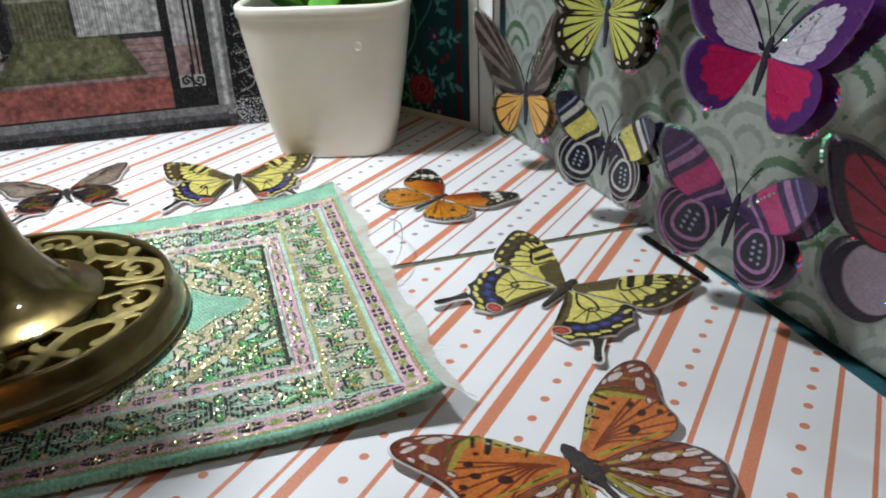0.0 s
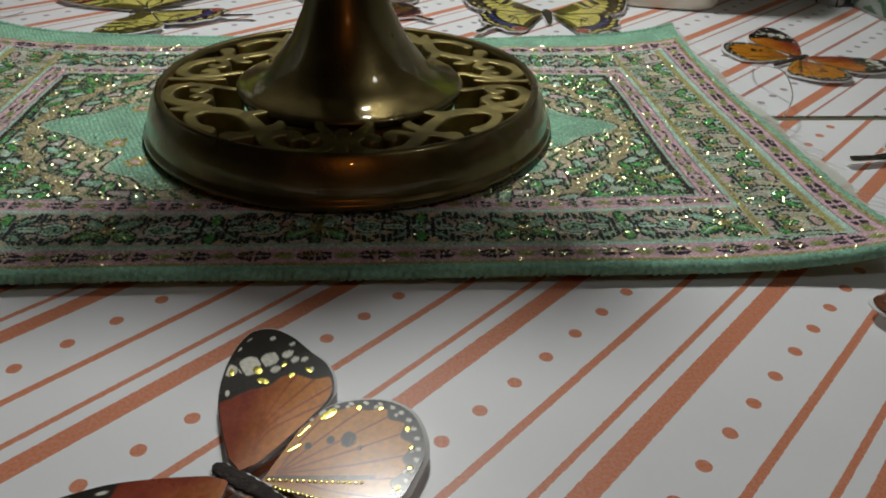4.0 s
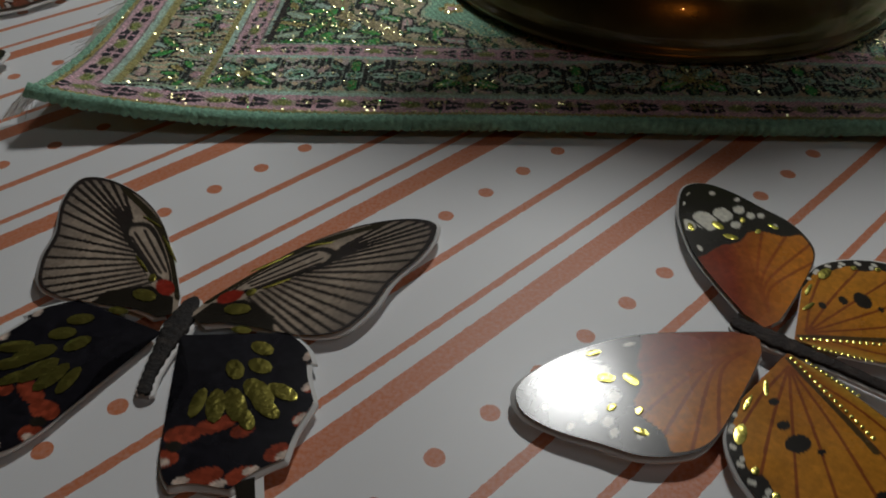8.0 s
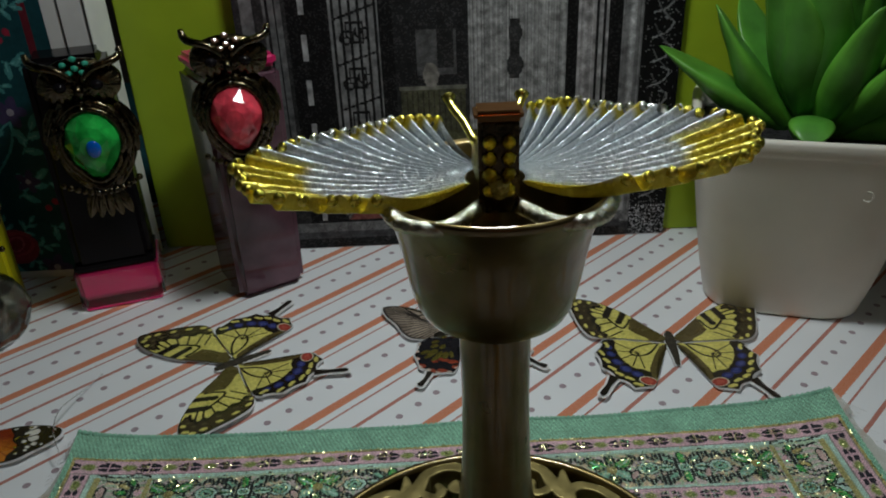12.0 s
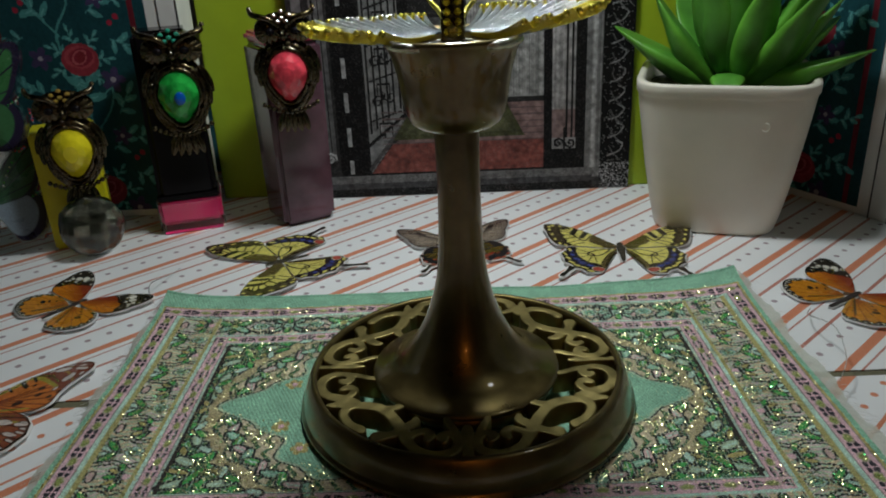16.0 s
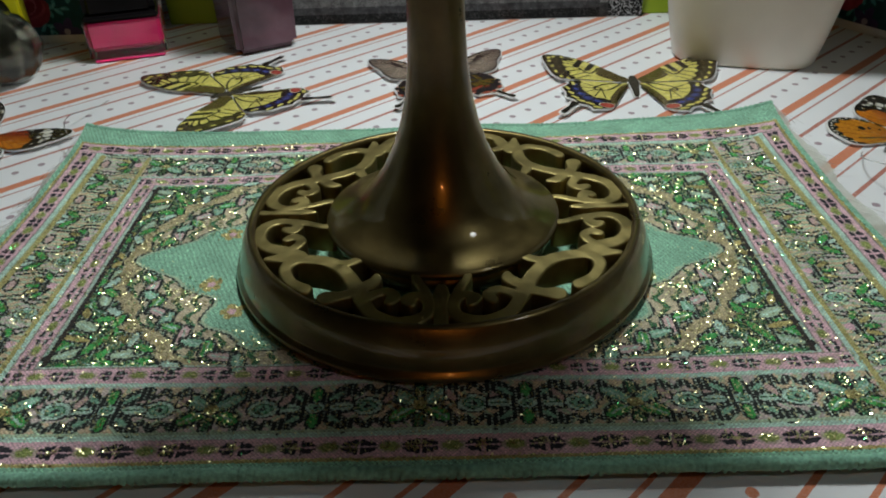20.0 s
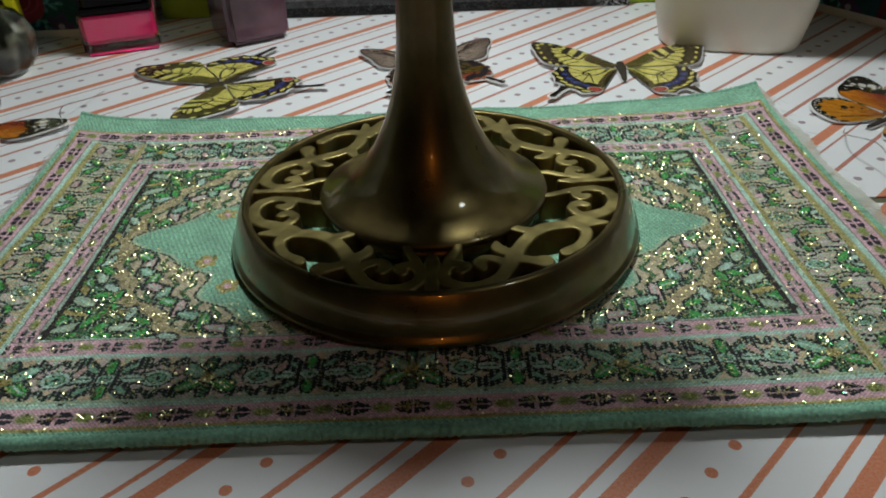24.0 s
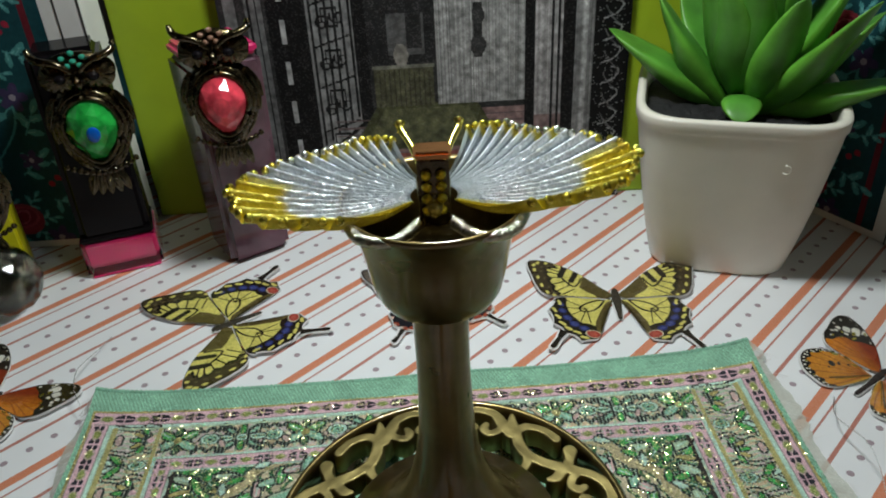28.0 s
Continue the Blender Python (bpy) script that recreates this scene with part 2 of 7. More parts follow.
COPPER = mat("copper_clip", (0.62, 0.30, 0.12), rough=0.22, metal=1.0, grain=0.2, scale=300)
SCALLOP = mat("scalloped_gift_paper", (0.5, 0.5, 0.5), rough=0.3, attr="tint", grain=0.1, scale=500, coat=0.3)


# ---- mesh helpers ----
def mesh_object(name, verts, faces, material, smooth=True, tint=None, parent=None, label=""):
    me = bpy.data.meshes.new(name)
    if isinstance(faces, np.ndarray):
        me.vertices.add(len(verts))
        me.vertices.foreach_set("co", verts.astype(np.float32).ravel())
        me.loops.add(faces.size)
        me.loops.foreach_set("vertex_index", faces.astype(np.int32).ravel())
        me.polygons.add(len(faces))
        me.polygons.foreach_set("loop_start", np.arange(0, faces.size, 4, dtype=np.int32))
        me.update(calc_edges=True)
    else:
        me.from_pydata(verts, [], faces)
    me.materials.append(material)
    if smooth:
        me.polygons.foreach_set("use_smooth", [True] * len(me.polygons))
    if tint is not None:
        domain = "FACE" if len(tint) == len(faces) else "POINT"
        a = me.attributes.new("tint", "FLOAT_COLOR", domain)
        a.data.foreach_set("color", np.concatenate([np.asarray(tint, np.float32), np.ones((len(tint), 1), np.float32)], axis=1).ravel())
    me.update()
    ob = new(name, me)
    if parent:
        ob.parent = parent
    if label:
        ob["label"] = label
    return ob


def part(name, bm, material, parent=None, label="", smooth=False):
    """Links a bmesh as one mesh object under a thing or a part."""
    me = bpy.data.meshes.new(name)
    bm.to_mesh(me)
    bm.free()
    me.materials.append(material)
    if smooth:
        me.polygons.foreach_set("use_smooth", [True] * len(me.polygons))
    ob = new(name, me)
    if parent:
        ob.parent = parent
    if label:
        ob["label"] = label
    return ob


def thing(name, place, label, category, group="", turn=0.0, kind=""):
    """An Empty at the base of a thing that has parts."""
    e = new(name)
    e.empty_display_size = 0.01
    e.matrix_world = pose(*place, 0, 0, turn)
    return tagged(e, label, category, group, kind)


def box(bm, x0, x1, y0, y1, z0, z1, bevel=0.0, seg=2):
    made = bmesh.ops.create_cube(bm, size=1)["verts"]
    for v in made:
        v.co = Vector(((x0 + x1) / 2 + v.co.x * (x1 - x0), (y0 + y1) / 2 + v.co.y * (y1 - y0), (z0 + z1) / 2 + v.co.z * (z1 - z0)))
    if bevel:
        edges = {e for v in made for e in v.link_edges}
        bmesh.ops.bevel(bm, geom=list(edges), offset=bevel, segments=seg, affect="EDGES")
    return bm


def lathe(profile, n=96, close=False):
    """Verts and faces of a profile of (radius, height) turned about z."""
    verts, faces = [], []
    for r, z in profile:
        for k in range(n):
            a = 2 * math.pi * k / n
            verts.append((r * math.cos(a), r * math.sin(a), z))
    m = len(profile)
    for i in range(m if close else m - 1):
        for k in range(n):
            a, b = i * n + k, i * n + (k + 1) % n
            c, d = ((i + 1) % m) * n + (k + 1) % n, ((i + 1) % m) * n + k
            faces.append((a, b, c, d))
    return verts, faces


def smooth_curve(points, n, closed=False):
    """Catmull-Rom through a few control points."""
    p = np.array(points, float)
    m = len(p)
    out = []
    spans = m if closed else m - 1
    for k in range(n):
        f = k / (n if closed else n - 1) * spans
        i = min(int(f), spans - 1)
        u = f - i
        if closed:
            a, b, c, d = p[(i - 1) % m], p[i], p[(i + 1) % m], p[(i + 2) % m]
        else:
            a, b, c, d = p[max(i - 1, 0)], p[i], p[i + 1], p[min(i + 2, m - 1)]
        out.append(0.5 * (2 * b + (c - a) * u + (2 * a - 5 * b + 4 * c - d) * u * u + (3 * b - a - 3 * c + d) * u ** 3))
    return np.array(out)


def tube(points, radius, n=8):
    """Verts and faces of a tube along points; radius: a number or one for each point."""
    p = np.array(points, float)
    rad = np.broadcast_to(np.array(radius, float), (len(p),))
    verts, faces = [], []
    for i in range(len(p)):
        d = p[min(i + 1, len(p) - 1)] - p[max(i - 1, 0)]
        d = d / (np.linalg.norm(d) + 1e-12)
        side = np.cross(d, (0, 0, 1.0) if abs(d[2]) < 0.9 else (1.0, 0, 0))
        side /= np.linalg.norm(side)
        up = np.cross(side, d)
        for k in range(n):
            a = 2 * math.pi * k / n
            verts.append(tuple(p[i] + rad[i] * (math.cos(a) * side + math.sin(a) * up)))
    for i in range(len(p) - 1):
        for k in range(n):
            faces.append((i * n + k, i * n + (k + 1) % n, (i + 1) * n + (k + 1) % n, (i + 1) * n + k))
    faces.append(tuple(range(n))[::-1])
    faces.append(tuple((len(p) - 1) * n + k for k in range(n)))
    return verts, faces


def merge(*pieces):
    verts, faces = [], []
    for v, f in pieces:
        o = len(verts)
        verts += [tuple(x) for x in v]
        faces += [tuple(i + o for i in q) for q in f]
    return verts, faces


def ball(centre, rx, ry=None, rz=None, n=16, m=10):
    ry, rz = ry or rx, rz or rx
    verts, faces = [], []
    for i in range(m + 1):
        t = math.pi * i / m
        for k in range(n):
            a = 2 * math.pi * k / n
            verts.append((centre[0] + rx * math.sin(t) * math.cos(a), centre[1] + ry * math.sin(t) * math.sin(a), centre[2] + rz * math.cos(t)))
    for i in range(m):
        for k in range(n):
            faces.append((i * n + k, (i + 1) * n + k, (i + 1) * n + (k + 1) % n, i * n + (k + 1) % n))
    return verts, faces


class Canvas:
    """A print or weave drawn with brushes on a fine grid; all lengths in millimetres."""

    def __init__(self, x0, x1, y0, y1, cell, colour):
        self.nx, self.ny = round((x1 - x0) / cell), round((y1 - y0) / cell)
        self.box = (x0, x1, y0, y1)
        gx = x0 + (np.arange(self.nx) + 0.5) * (x1 - x0) / self.nx
        gy = y0 + (np.arange(self.ny) + 0.5) * (y1 - y0) / self.ny
        self.x, self.y = np.meshgrid(gx, gy)
        self.c = np.empty((self.ny, self.nx, 3))
        self.c[:] = colour
        self.rng = np.random.default_rng(5)

    def put(self, mask, colour):
        self.c[mask] = colour

    def rect(self, x0, x1, y0, y1, colour):
        self.put((self.x > x0) & (self.x < x1) & (self.y > y0) & (self.y < y1), colour)

    def oval(self, cx, cy, rx, ry, colour, turn=0.0, ring=0.0):
        a = radians(turn)
        u = (self.x - cx) * math.cos(a) + (self.y - cy) * math.sin(a)
        v = -(self.x - cx) * math.sin(a) + (self.y - cy) * math.cos(a)
        d = (u / rx) ** 2 + (v / ry) ** 2
        self.put((d < 1) & (d > ring), colour)

    def line(self, points, width, colour):
        for (ax, ay), (bx, by) in zip(points, points[1:]):
            dx, dy = bx - ax, by - ay
            k = np.clip(((self.x - ax) * dx + (self.y - ay) * dy) / (dx * dx + dy * dy + 1e-9), 0, 1)
            self.put(np.hypot(self.x - ax - k * dx, self.y - ay - k * dy) < width / 2, colour)

    def curve(self, points, width, colour, n=24):
        self.line([tuple(p) for p in smooth_curve(points, n)], width, colour)

    def poly(self, points, colour):
        inside = np.zeros(self.x.shape, bool)
        for (ax, ay), (bx, by) in zip(points, points[1:] + points[:1]):
            cross = ((ay > self.y) != (by > self.y)) & (self.x < (bx - ax) * (self.y - ay) / ((by - ay) or 1e-9) + ax)
            inside ^= cross
        self.put(inside, colour)

    def spiral(self, cx, cy, r, turns, start, width, colour):
        a = np.linspace(0, turns * 2 * math.pi, 26)
        self.line([(cx + r * (1 - 0.8 * k / a[-1]) * math.cos(start + k), cy + r * (1 - 0.8 * k / a[-1]) * math.sin(start + k)) for k in a], width, colour)

    def speckle(self, mask, share, colour, blend=1.0):
        m = mask & (self.rng.random(self.x.shape) < share)
        self.c[m] = self.c[m] * (1 - blend) + np.array(colour) * blend

    def streaks(self, x0, x1, y0, y1, low, high, pitch=1.2):
        m = (self.x > x0) & (self.x < x1) & (self.y > y0) & (self.y < y1)
        wave = self.rng.random(4000)
        k = wave[(np.abs(self.x[m] / pitch * 3)).astype(int) % 4000] * (high - low) + low
        self.c[m] *= (k + self.rng.normal(0, 0.06, k.shape))[:, None]

    def sheet(self, name, material, place, parent=None, label=""):
        """The grid as a mesh: place(x, y) gives the point in metres."""
        x0, x1, y0, y1 = self.box
        gx, gy = np.linspace(x0, x1, self.nx + 1), np.linspace(y0, y1, self.ny + 1)
        px, py = np.meshgrid(gx, gy)
        verts = np.stack(place(px.ravel(), py.ravel()), axis=1)
        i, j = np.meshgrid(np.arange(self.nx), np.arange(self.ny))
        q = (j * (self.nx + 1) + i).ravel()
        faces = np.stack([q, q + 1, q + self.nx + 2, q + self.nx + 1], axis=1)
        me = bpy.data.meshes.new(name)
        me.vertices.add(len(verts))
        me.vertices.foreach_set("co", verts.astype(np.float32).ravel())
        me.loops.add(faces.size)
        me.loops.foreach_set("vertex_index", faces.astype(np.int32).ravel())
        me.polygons.add(len(faces))
        me.polygons.foreach_set("loop_start", np.arange(0, faces.size, 4, dtype=np.int32))
        me.update(calc_edges=True)
        me.materials.append(material)
        a = me.attributes.new("tint", "FLOAT_COLOR", "FACE")
        a.data.foreach_set("color", np.concatenate([np.clip(self.c, 0, 1).reshape(-1, 3), np.ones((len(faces), 1))], axis=1).astype(np.float32).ravel())
        ob = new(name, me)
        if parent:
            ob.parent = parent
        if label:
            ob["label"] = label
        return ob

# ---- the setting: a room, a table, two sheets of craft paper ----
def slab(name, x0, x1, y0, y1, z0, z1, material, kind="structure", label="", category=""):
    return tagged(part(name, box(bmesh.new(), x0, x1, y0, y1, z0, z1), material), label, category, "", kind)


slab("floor", -1.6, 1.6, -1.7, 1.4, -0.80, -0.75, WOOD_FLOOR, label="brown wooden floor under the table", category="floor")
slab("ceiling", -1.6, 1.6, -1.7, 1.4, 1.65, 1.70, WALL, label="plain painted ceiling", category="ceiling")
slab("wall_north", -1.6, 1.6, 1.4, 1.5, -0.75, 1.65, WALL, label="plain pale wall", category="wall")
slab("wall_south", -1.6, 1.6, -1.8, -1.7, -0.75, 1.65, WALL, label="plain pale wall", category="wall")
slab("wall_east", 1.6, 1.7, -1.7, 1.4, -0.75, 1.65, WALL, label="plain pale wall", category="wall")
slab("wall_west", -1.7, -1.6, -1.7, 1.4, -0.75, 1.65, WALL, label="plain pale wall", category="wall")

table = thing("table", (0, 0, -0.75), "table covered with a teal cloth", "table")
part("table_top", box(bmesh.new(), -0.45, 0.45, -0.35, 0.40, 0.71, 0.749, 0.004), TEAL_CLOTH, table)
for sx in (-0.41, 0.41):
    for sy in (-0.31, 0.36):
        part("leg", box(bmesh.new(), sx - 0.02, sx + 0.02, sy - 0.02, sy + 0.02, 0.0, 0.71, 0.003), WOOD_FLOOR, table)


def sheet(name, corners, z, thick, material, label):
    n, m = 40, 24
    a, b, c, d = (np.array(p, float) for p in corners)
    verts, faces = [], []
    for k in (0, 1):
        for j in range(m + 1):
            for i in range(n + 1):
                u, v = i / n, j / m
                p = a * (1 - u) * (1 - v) + b * u * (1 - v) + c * u * v + d * (1 - u) * v
                verts.append((p[0], p[1], z - thick * k))
    o = (n + 1) * (m + 1)
    for j in range(m):
        for i in range(n):
            q = j * (n + 1) + i
            faces.append((q, q + 1, q + n + 2, q + n + 1))
            faces.append((o + q, o + q + n + 1, o + q + n + 2, o + q + 1))
    ring = [i for i in range(n + 1)] + [j * (n + 1) + n for j in range(1, m + 1)] + [m * (n + 1) + i for i in range(n - 1, -1, -1)] + [j * (n + 1) for j in range(m - 1, 0, -1)]
    for k in range(len(ring)):
        p, q = ring[k], ring[(k + 1) % len(ring)]
        faces.append((q, p, o + p, o + q))
    return tagged(mesh_object(name, verts, faces, material, smooth=False), label, "paper")


sheet("craft_paper", [(-0.21, -0.26), (0.169, -0.26), (0.1665, 0.0072), (-0.21, 0.0008)], 0.0, 0.0003, PAPER_FRONT, "white craft paper with orange stripes and dots on the table")
sheet("craft_paper", [(-0.21, 0.0042), (0.1665, 0.0096), (0.1665, 0.20), (-0.21, 0.20)], 0.0, 0.0003, PAPER_BACK, "white craft paper with orange stripes behind a narrow gap")
sheet("backing_board", [(-0.21, -0.02), (0.168, -0.02), (0.168, 0.03), (-0.21, 0.03)], -0.0004, 0.0005, OLIVE, "olive backing board showing in the gap between sheets")

# ---- the backdrop: photo panel, lime boards, floral boxes ----
photo = Canvas(-62, 73, 0, 106, 0.42, (0.10, 0.10, 0.10))
K, W, G = (0.012, 0.012, 0.013), (0.46, 0.46, 0.46), (0.20, 0.20, 0.20)
photo.rect(-62, -46, 0, 106, (0.06, 0.06, 0.06))
photo.rect(-60, -56, 10, 100, (0.22, 0.22, 0.22))
photo.rect(-53, -47.5, 16, 106, (0.18, 0.18, 0.18))
for cx in (-52, -49.6):
    photo.line([(cx, 20), (cx, 106)], 0.8, K)
photo.spiral(-50.5, 17, 2.6, 1.3, 0, 0.8, W)
photo.rect(-46.5, -33, 0, 106, K)
for k in range(7):
    photo.rect(-42.6, -41.0, 8 + k * 14, 16 + k * 14, (0.38, 0.38, 0.38))
photo.rect(-33, 38, 8, 106, (0.055, 0.055, 0.055))
photo.rect(-33, 38, 36, 106, (0.05, 0.05, 0.05))
photo.poly([(-34, 10), (-19, 30), (-19, 106), (-34, 106)], (0.24, 0.24, 0.24))  # open iron gate
for cx in (-32.5, -30.2, -27.6, -25.0, -22.4, -20.0):
    photo.line([(cx, 26 + (cx + 34) * 0.8), (cx, 106)], 0.75, K)
for z in (36, 52, 66, 80):
    photo.line([(-32.5, z - 4), (-20, z)], 0.7, K)
    photo.spiral(-29, z + 4, 2.6, 1.2, 0.5, 0.7, K)
    photo.spiral(-23.8, z + 6, 2.6, 1.2, 2.6, 0.7, K)
    photo.line([(-29, z - 9), (-29, z - 5), (-24, z - 5), (-24, z - 11), (-27, z - 11), (-27, z - 8)], 0.7, K)
photo.line([(-34, 22), (-19, 34)], 1.4, K)
photo.line([(-34, 12), (-19, 31)], 1.6, (0.12, 0.12, 0.12))
photo.rect(-19, -15, 34, 106, K)
photo.rect(-15, 38, 9.5, 38, (0.26, 0.19, 0.185))  # tiled hall floor
photo.poly([(-34, 10), (-15, 10), (-15, 32)], (0.20, 0.15, 0.145))
for z in np.arange(12, 38, 2.6):
    photo.line([(-28, z), (38, z)], 0.45, (0.17, 0.13, 0.13))
photo.poly([(-34, 9.5), (-24, 22.5), (38, 22.5), (38, 9.5)], (0.25, 0.105, 0.09))
photo.poly([(-24, 24), (30, 24), (21, 41), (-13, 41)], (0.10, 0.105, 0.055))
photo.poly([(-19, 26), (25, 26), (18, 39), (-11, 39)], (0.14, 0.145, 0.085))
photo.rect(-15, 8, 55, 106, (0.035, 0.035, 0.036))
photo.rect(-13.5, 6.5, 40, 54, (0.115, 0.115, 0.075))  # covered table
for cx in np.arange(-12, 6, 1.7):
    photo.line([(cx, 40), (cx + 0.3, 53)], 0.4, (0.07, 0.07, 0.045))
photo.line([(-13.5, 54), (6.5, 54)], 1.2, (0.2, 0.2, 0.17))
photo.rect(-8, 4, 58, 72, (0.13, 0.13, 0.13))
photo.rect(-2, 3, 60, 72, (0.04, 0.04, 0.04))
photo.oval(-4, 58, 2.4, 4, (0.24, 0.23, 0.21))
photo.rect(8, 37.5, 40, 106, (0.34, 0.34, 0.335))  # pale panelled wall
photo.streaks(8, 37.5, 40, 106, 0.65, 1.1)
photo.rect(20.5, 23.5, 56, 74, (0.05, 0.05, 0.05))
photo.oval(22, 60, 2.6, 3.6, (0.06, 0.06, 0.06))
photo.oval(22, 70, 2.2, 3.0, (0.06, 0.06, 0.06))
photo.rect(37.5, 54.5, 9, 106, K)  # iron side panel
photo.rect(41.2, 50.5, 22, 106, (0.36, 0.35, 0.35))
photo.streaks(41.2, 50.5, 22, 106, 0.75, 1.08)
photo.rect(41.2, 50.5, 22, 34, (0.26, 0.2, 0.195))
for cx in (46.8, 49.2):
    photo.line([(cx, 22), (cx, 106)], 0.8, K)
photo.rect(41.2, 50.8, 17.5, 22.2, (0.30, 0.3, 0.3))
photo.line([(46, 17), (46, 26)], 0.9, K)
photo.spiral(43.6, 20, 2.1, 1.2, 0.0, 0.9, K)
photo.spiral(48.6, 20, 2.1, 1.2, 3.14, 0.9, K)
photo.rect(54.5, 61, 5, 106, (0.22, 0.22, 0.22))
photo.rect(56.8, 58.8, 5, 106, (0.37, 0.37, 0.37))
photo.streaks(54.5, 61, 5, 106, 0.8, 1.15, 0.6)
photo.rect(61, 73, 0, 106, K)
for z in np.arange(14, 106, 7.5):
    photo.curve([(64, z), (68, z + 1.5), (70, z + 4.5), (67.5, z + 6)], 0.55, (0.30, 0.30, 0.30))
    photo.curve([(69, z - 2), (66, z + 1), (64.5, z + 4)], 0.4, (0.18, 0.18, 0.18))
photo.speckle((photo.x > 61) & (photo.y < 11), 0.33, (0.42, 0.42, 0.43))
photo.speckle(photo.x > 61, 0.05, (0.22, 0.22, 0.22))
photo.rect(-62, 61, 6.0, 9.2, (0.21, 0.21, 0.21))
photo.rect(-62, 58, 0, 3.4, (0.03, 0.03, 0.03))
photo.rect(-62, 58, 3.4, 6.0, (0.11, 0.11, 0.115))
photo.rect(-46.5, 37.5, 9.2, 10.2, K)
photo.speckle(photo.y < 9, 0.25, (0.10, 0.10, 0.10), 0.5)
photo.speckle(photo.x < 61, 0.2, (0.30, 0.28, 0.28), 0.16)

photo.c *= 0.62
picture = thing("photo_panel", (0, 0, 0), "black-and-white photo panel of an open iron door and hall", "picture")
mottle = photo.rng.normal(0, 1, (photo.ny // 3 + 2, photo.nx // 3 + 2)).repeat(3, 0).repeat(3, 1)[:photo.ny, :photo.nx]
for axis in (0, 1):
    mottle = (mottle + np.roll(mottle, 1, axis) + np.roll(mottle, -1, axis) + np.roll(mottle, 2, axis)) / 4
photo.c = np.clip(photo.c * 1.95 * (1 + 0.22 * mottle)[..., None], 0.003, 0.9) ** 1.42
photo.sheet("print", PRINT, lambda x, y: (x / 1000, np.full(x.shape, 0.1530), y / 1000 + 0.0003), picture)
part("board", box(bmesh.new(), -0.062, 0.073, 0.1531, 0.1550, 0.0001, 0.1062), WHITE_CARD, picture)
lime = tagged(part("lime_board", box(bmesh.new(), -0.099, -0.010, 0.1585, 0.1605, 0.0001, 0.115, 0.0004), LIME), "lime green card board standing behind the photo panel", "board", "lime boards")
tagged(part("lime_board", box(bmesh.new(), 0.045, 0.1035, 0.1560, 0.1578, 0.0001, 0.115, 0.0004), LIME), "lime green card board behind the succulent", "board", "lime boards")


def floral(mirror):
    """Dark teal book-cloth print with roses, sprigs and berries, a red line down each side."""
    c = Canvas(0, 62, 0, 104, 0.42, (0.008, 0.055, 0.068))
    leaf, pale, red, dusk = (0.07, 0.27, 0.27), (0.16, 0.42, 0.42), (0.30, 0.035, 0.055), (0.055, 0.04, 0.11)
    for x in (5.2, 56.8):
        c.line([(x, 0), (x, 104)], 2.3, (0.13, 0.012, 0.022))

    def sprig(x, y, turn, size):
        a = radians(turn)
        for k, side in ((0.3, 40), (0.6, -40), (0.95, 0), (0.15, -70), (0.5, 70)):
            px, py = x + size * k * math.cos(a), y + size * k * math.sin(a)
            b = a + radians(side)
            ex, ey = px + 0.32 * size * math.cos(b), py + 0.32 * size * math.sin(b)
            c.oval(ex, ey, 0.30 * size, 0.13 * size, leaf, math.degrees(b))
            c.line([(px, py), (ex, ey)], 0.42, pale)
        c.line([(x, y), (x + size * math.cos(a), y + size * math.sin(a))], 0.5, leaf)

    def rose(x, y, r):
        for k in range(7):
            a = k * 0.9
            sprig(x + r * 0.9 * math.cos(a), y + r * 0.9 * math.sin(a), math.degrees(a), r * 0.85)
        c.oval(x, y, r * 1.15, r, red)
        for k, (s, col) in enumerate(((0.85, (0.40, 0.06, 0.08)), (0.66, (0.24, 0.02, 0.04)), (0.5, (0.45, 0.10, 0.12)), (0.3, (0.22, 0.02, 0.03)))):
            c.oval(x + r * 0.1 * (k % 2), y + r * 0.14, r * 1.1 * s, r * 0.8 * s, col, 20 * k, ring=0.55 if k % 2 == 0 else 0)

    def star(x, y, r):
        for k in range(5):
            a = k * 1.257
            c.oval(x + r * 0.55 * math.cos(a), y + r * 0.55 * math.sin(a), r * 0.55, r * 0.33, dusk, math.degrees(a))
        c.oval(x, y, r * 0.22, r * 0.22, (0.35, 0.32, 0.4))

    for y0 in (6, 58):
        c.curve([(31, y0 - 6), (27, y0 + 12), (34, y0 + 26), (30, y0 + 46)], 0.9, leaf)
        c.curve([(34, y0 + 26), (42, y0 + 36), (44, y0 + 44), (40, y0 + 41)], 0.7, leaf)
        c.curve([(28, y0 + 12), (20, y0 + 22), (15, y0 + 30), (19, y0 + 28)], 0.7, leaf)
        for x, y, t, s in ((24, 18, 130, 10), (40, 20, 40, 9), (18, 30, 100, 8), (45, 34, 60, 9), (33, 38, 80, 13), (22, 40, 150, 9), (14, 12, 200, 7), (47, 10, -20, 8), (50, 24, 20, 6), (12, 42, 120, 7)):
            sprig(x, y + y0, t, s)
        rose(36 if mirror else 34, y0 + 3, 6.2)
        rose(23, y0 - 18, 5.0)
        star(45, y0 - 5, 4.6)
        star(19, y0 + 4, 4.2)
        star(44, y0 + 25, 3.6)
        for x, y in ((14, 22), (16.5, 24.5), (48, 16), (50.5, 18)):
            c.oval(x, y + y0, 1.1, 1.1, (0.33, 0.02, 0.05))
    c.c *= 1.05
    return c


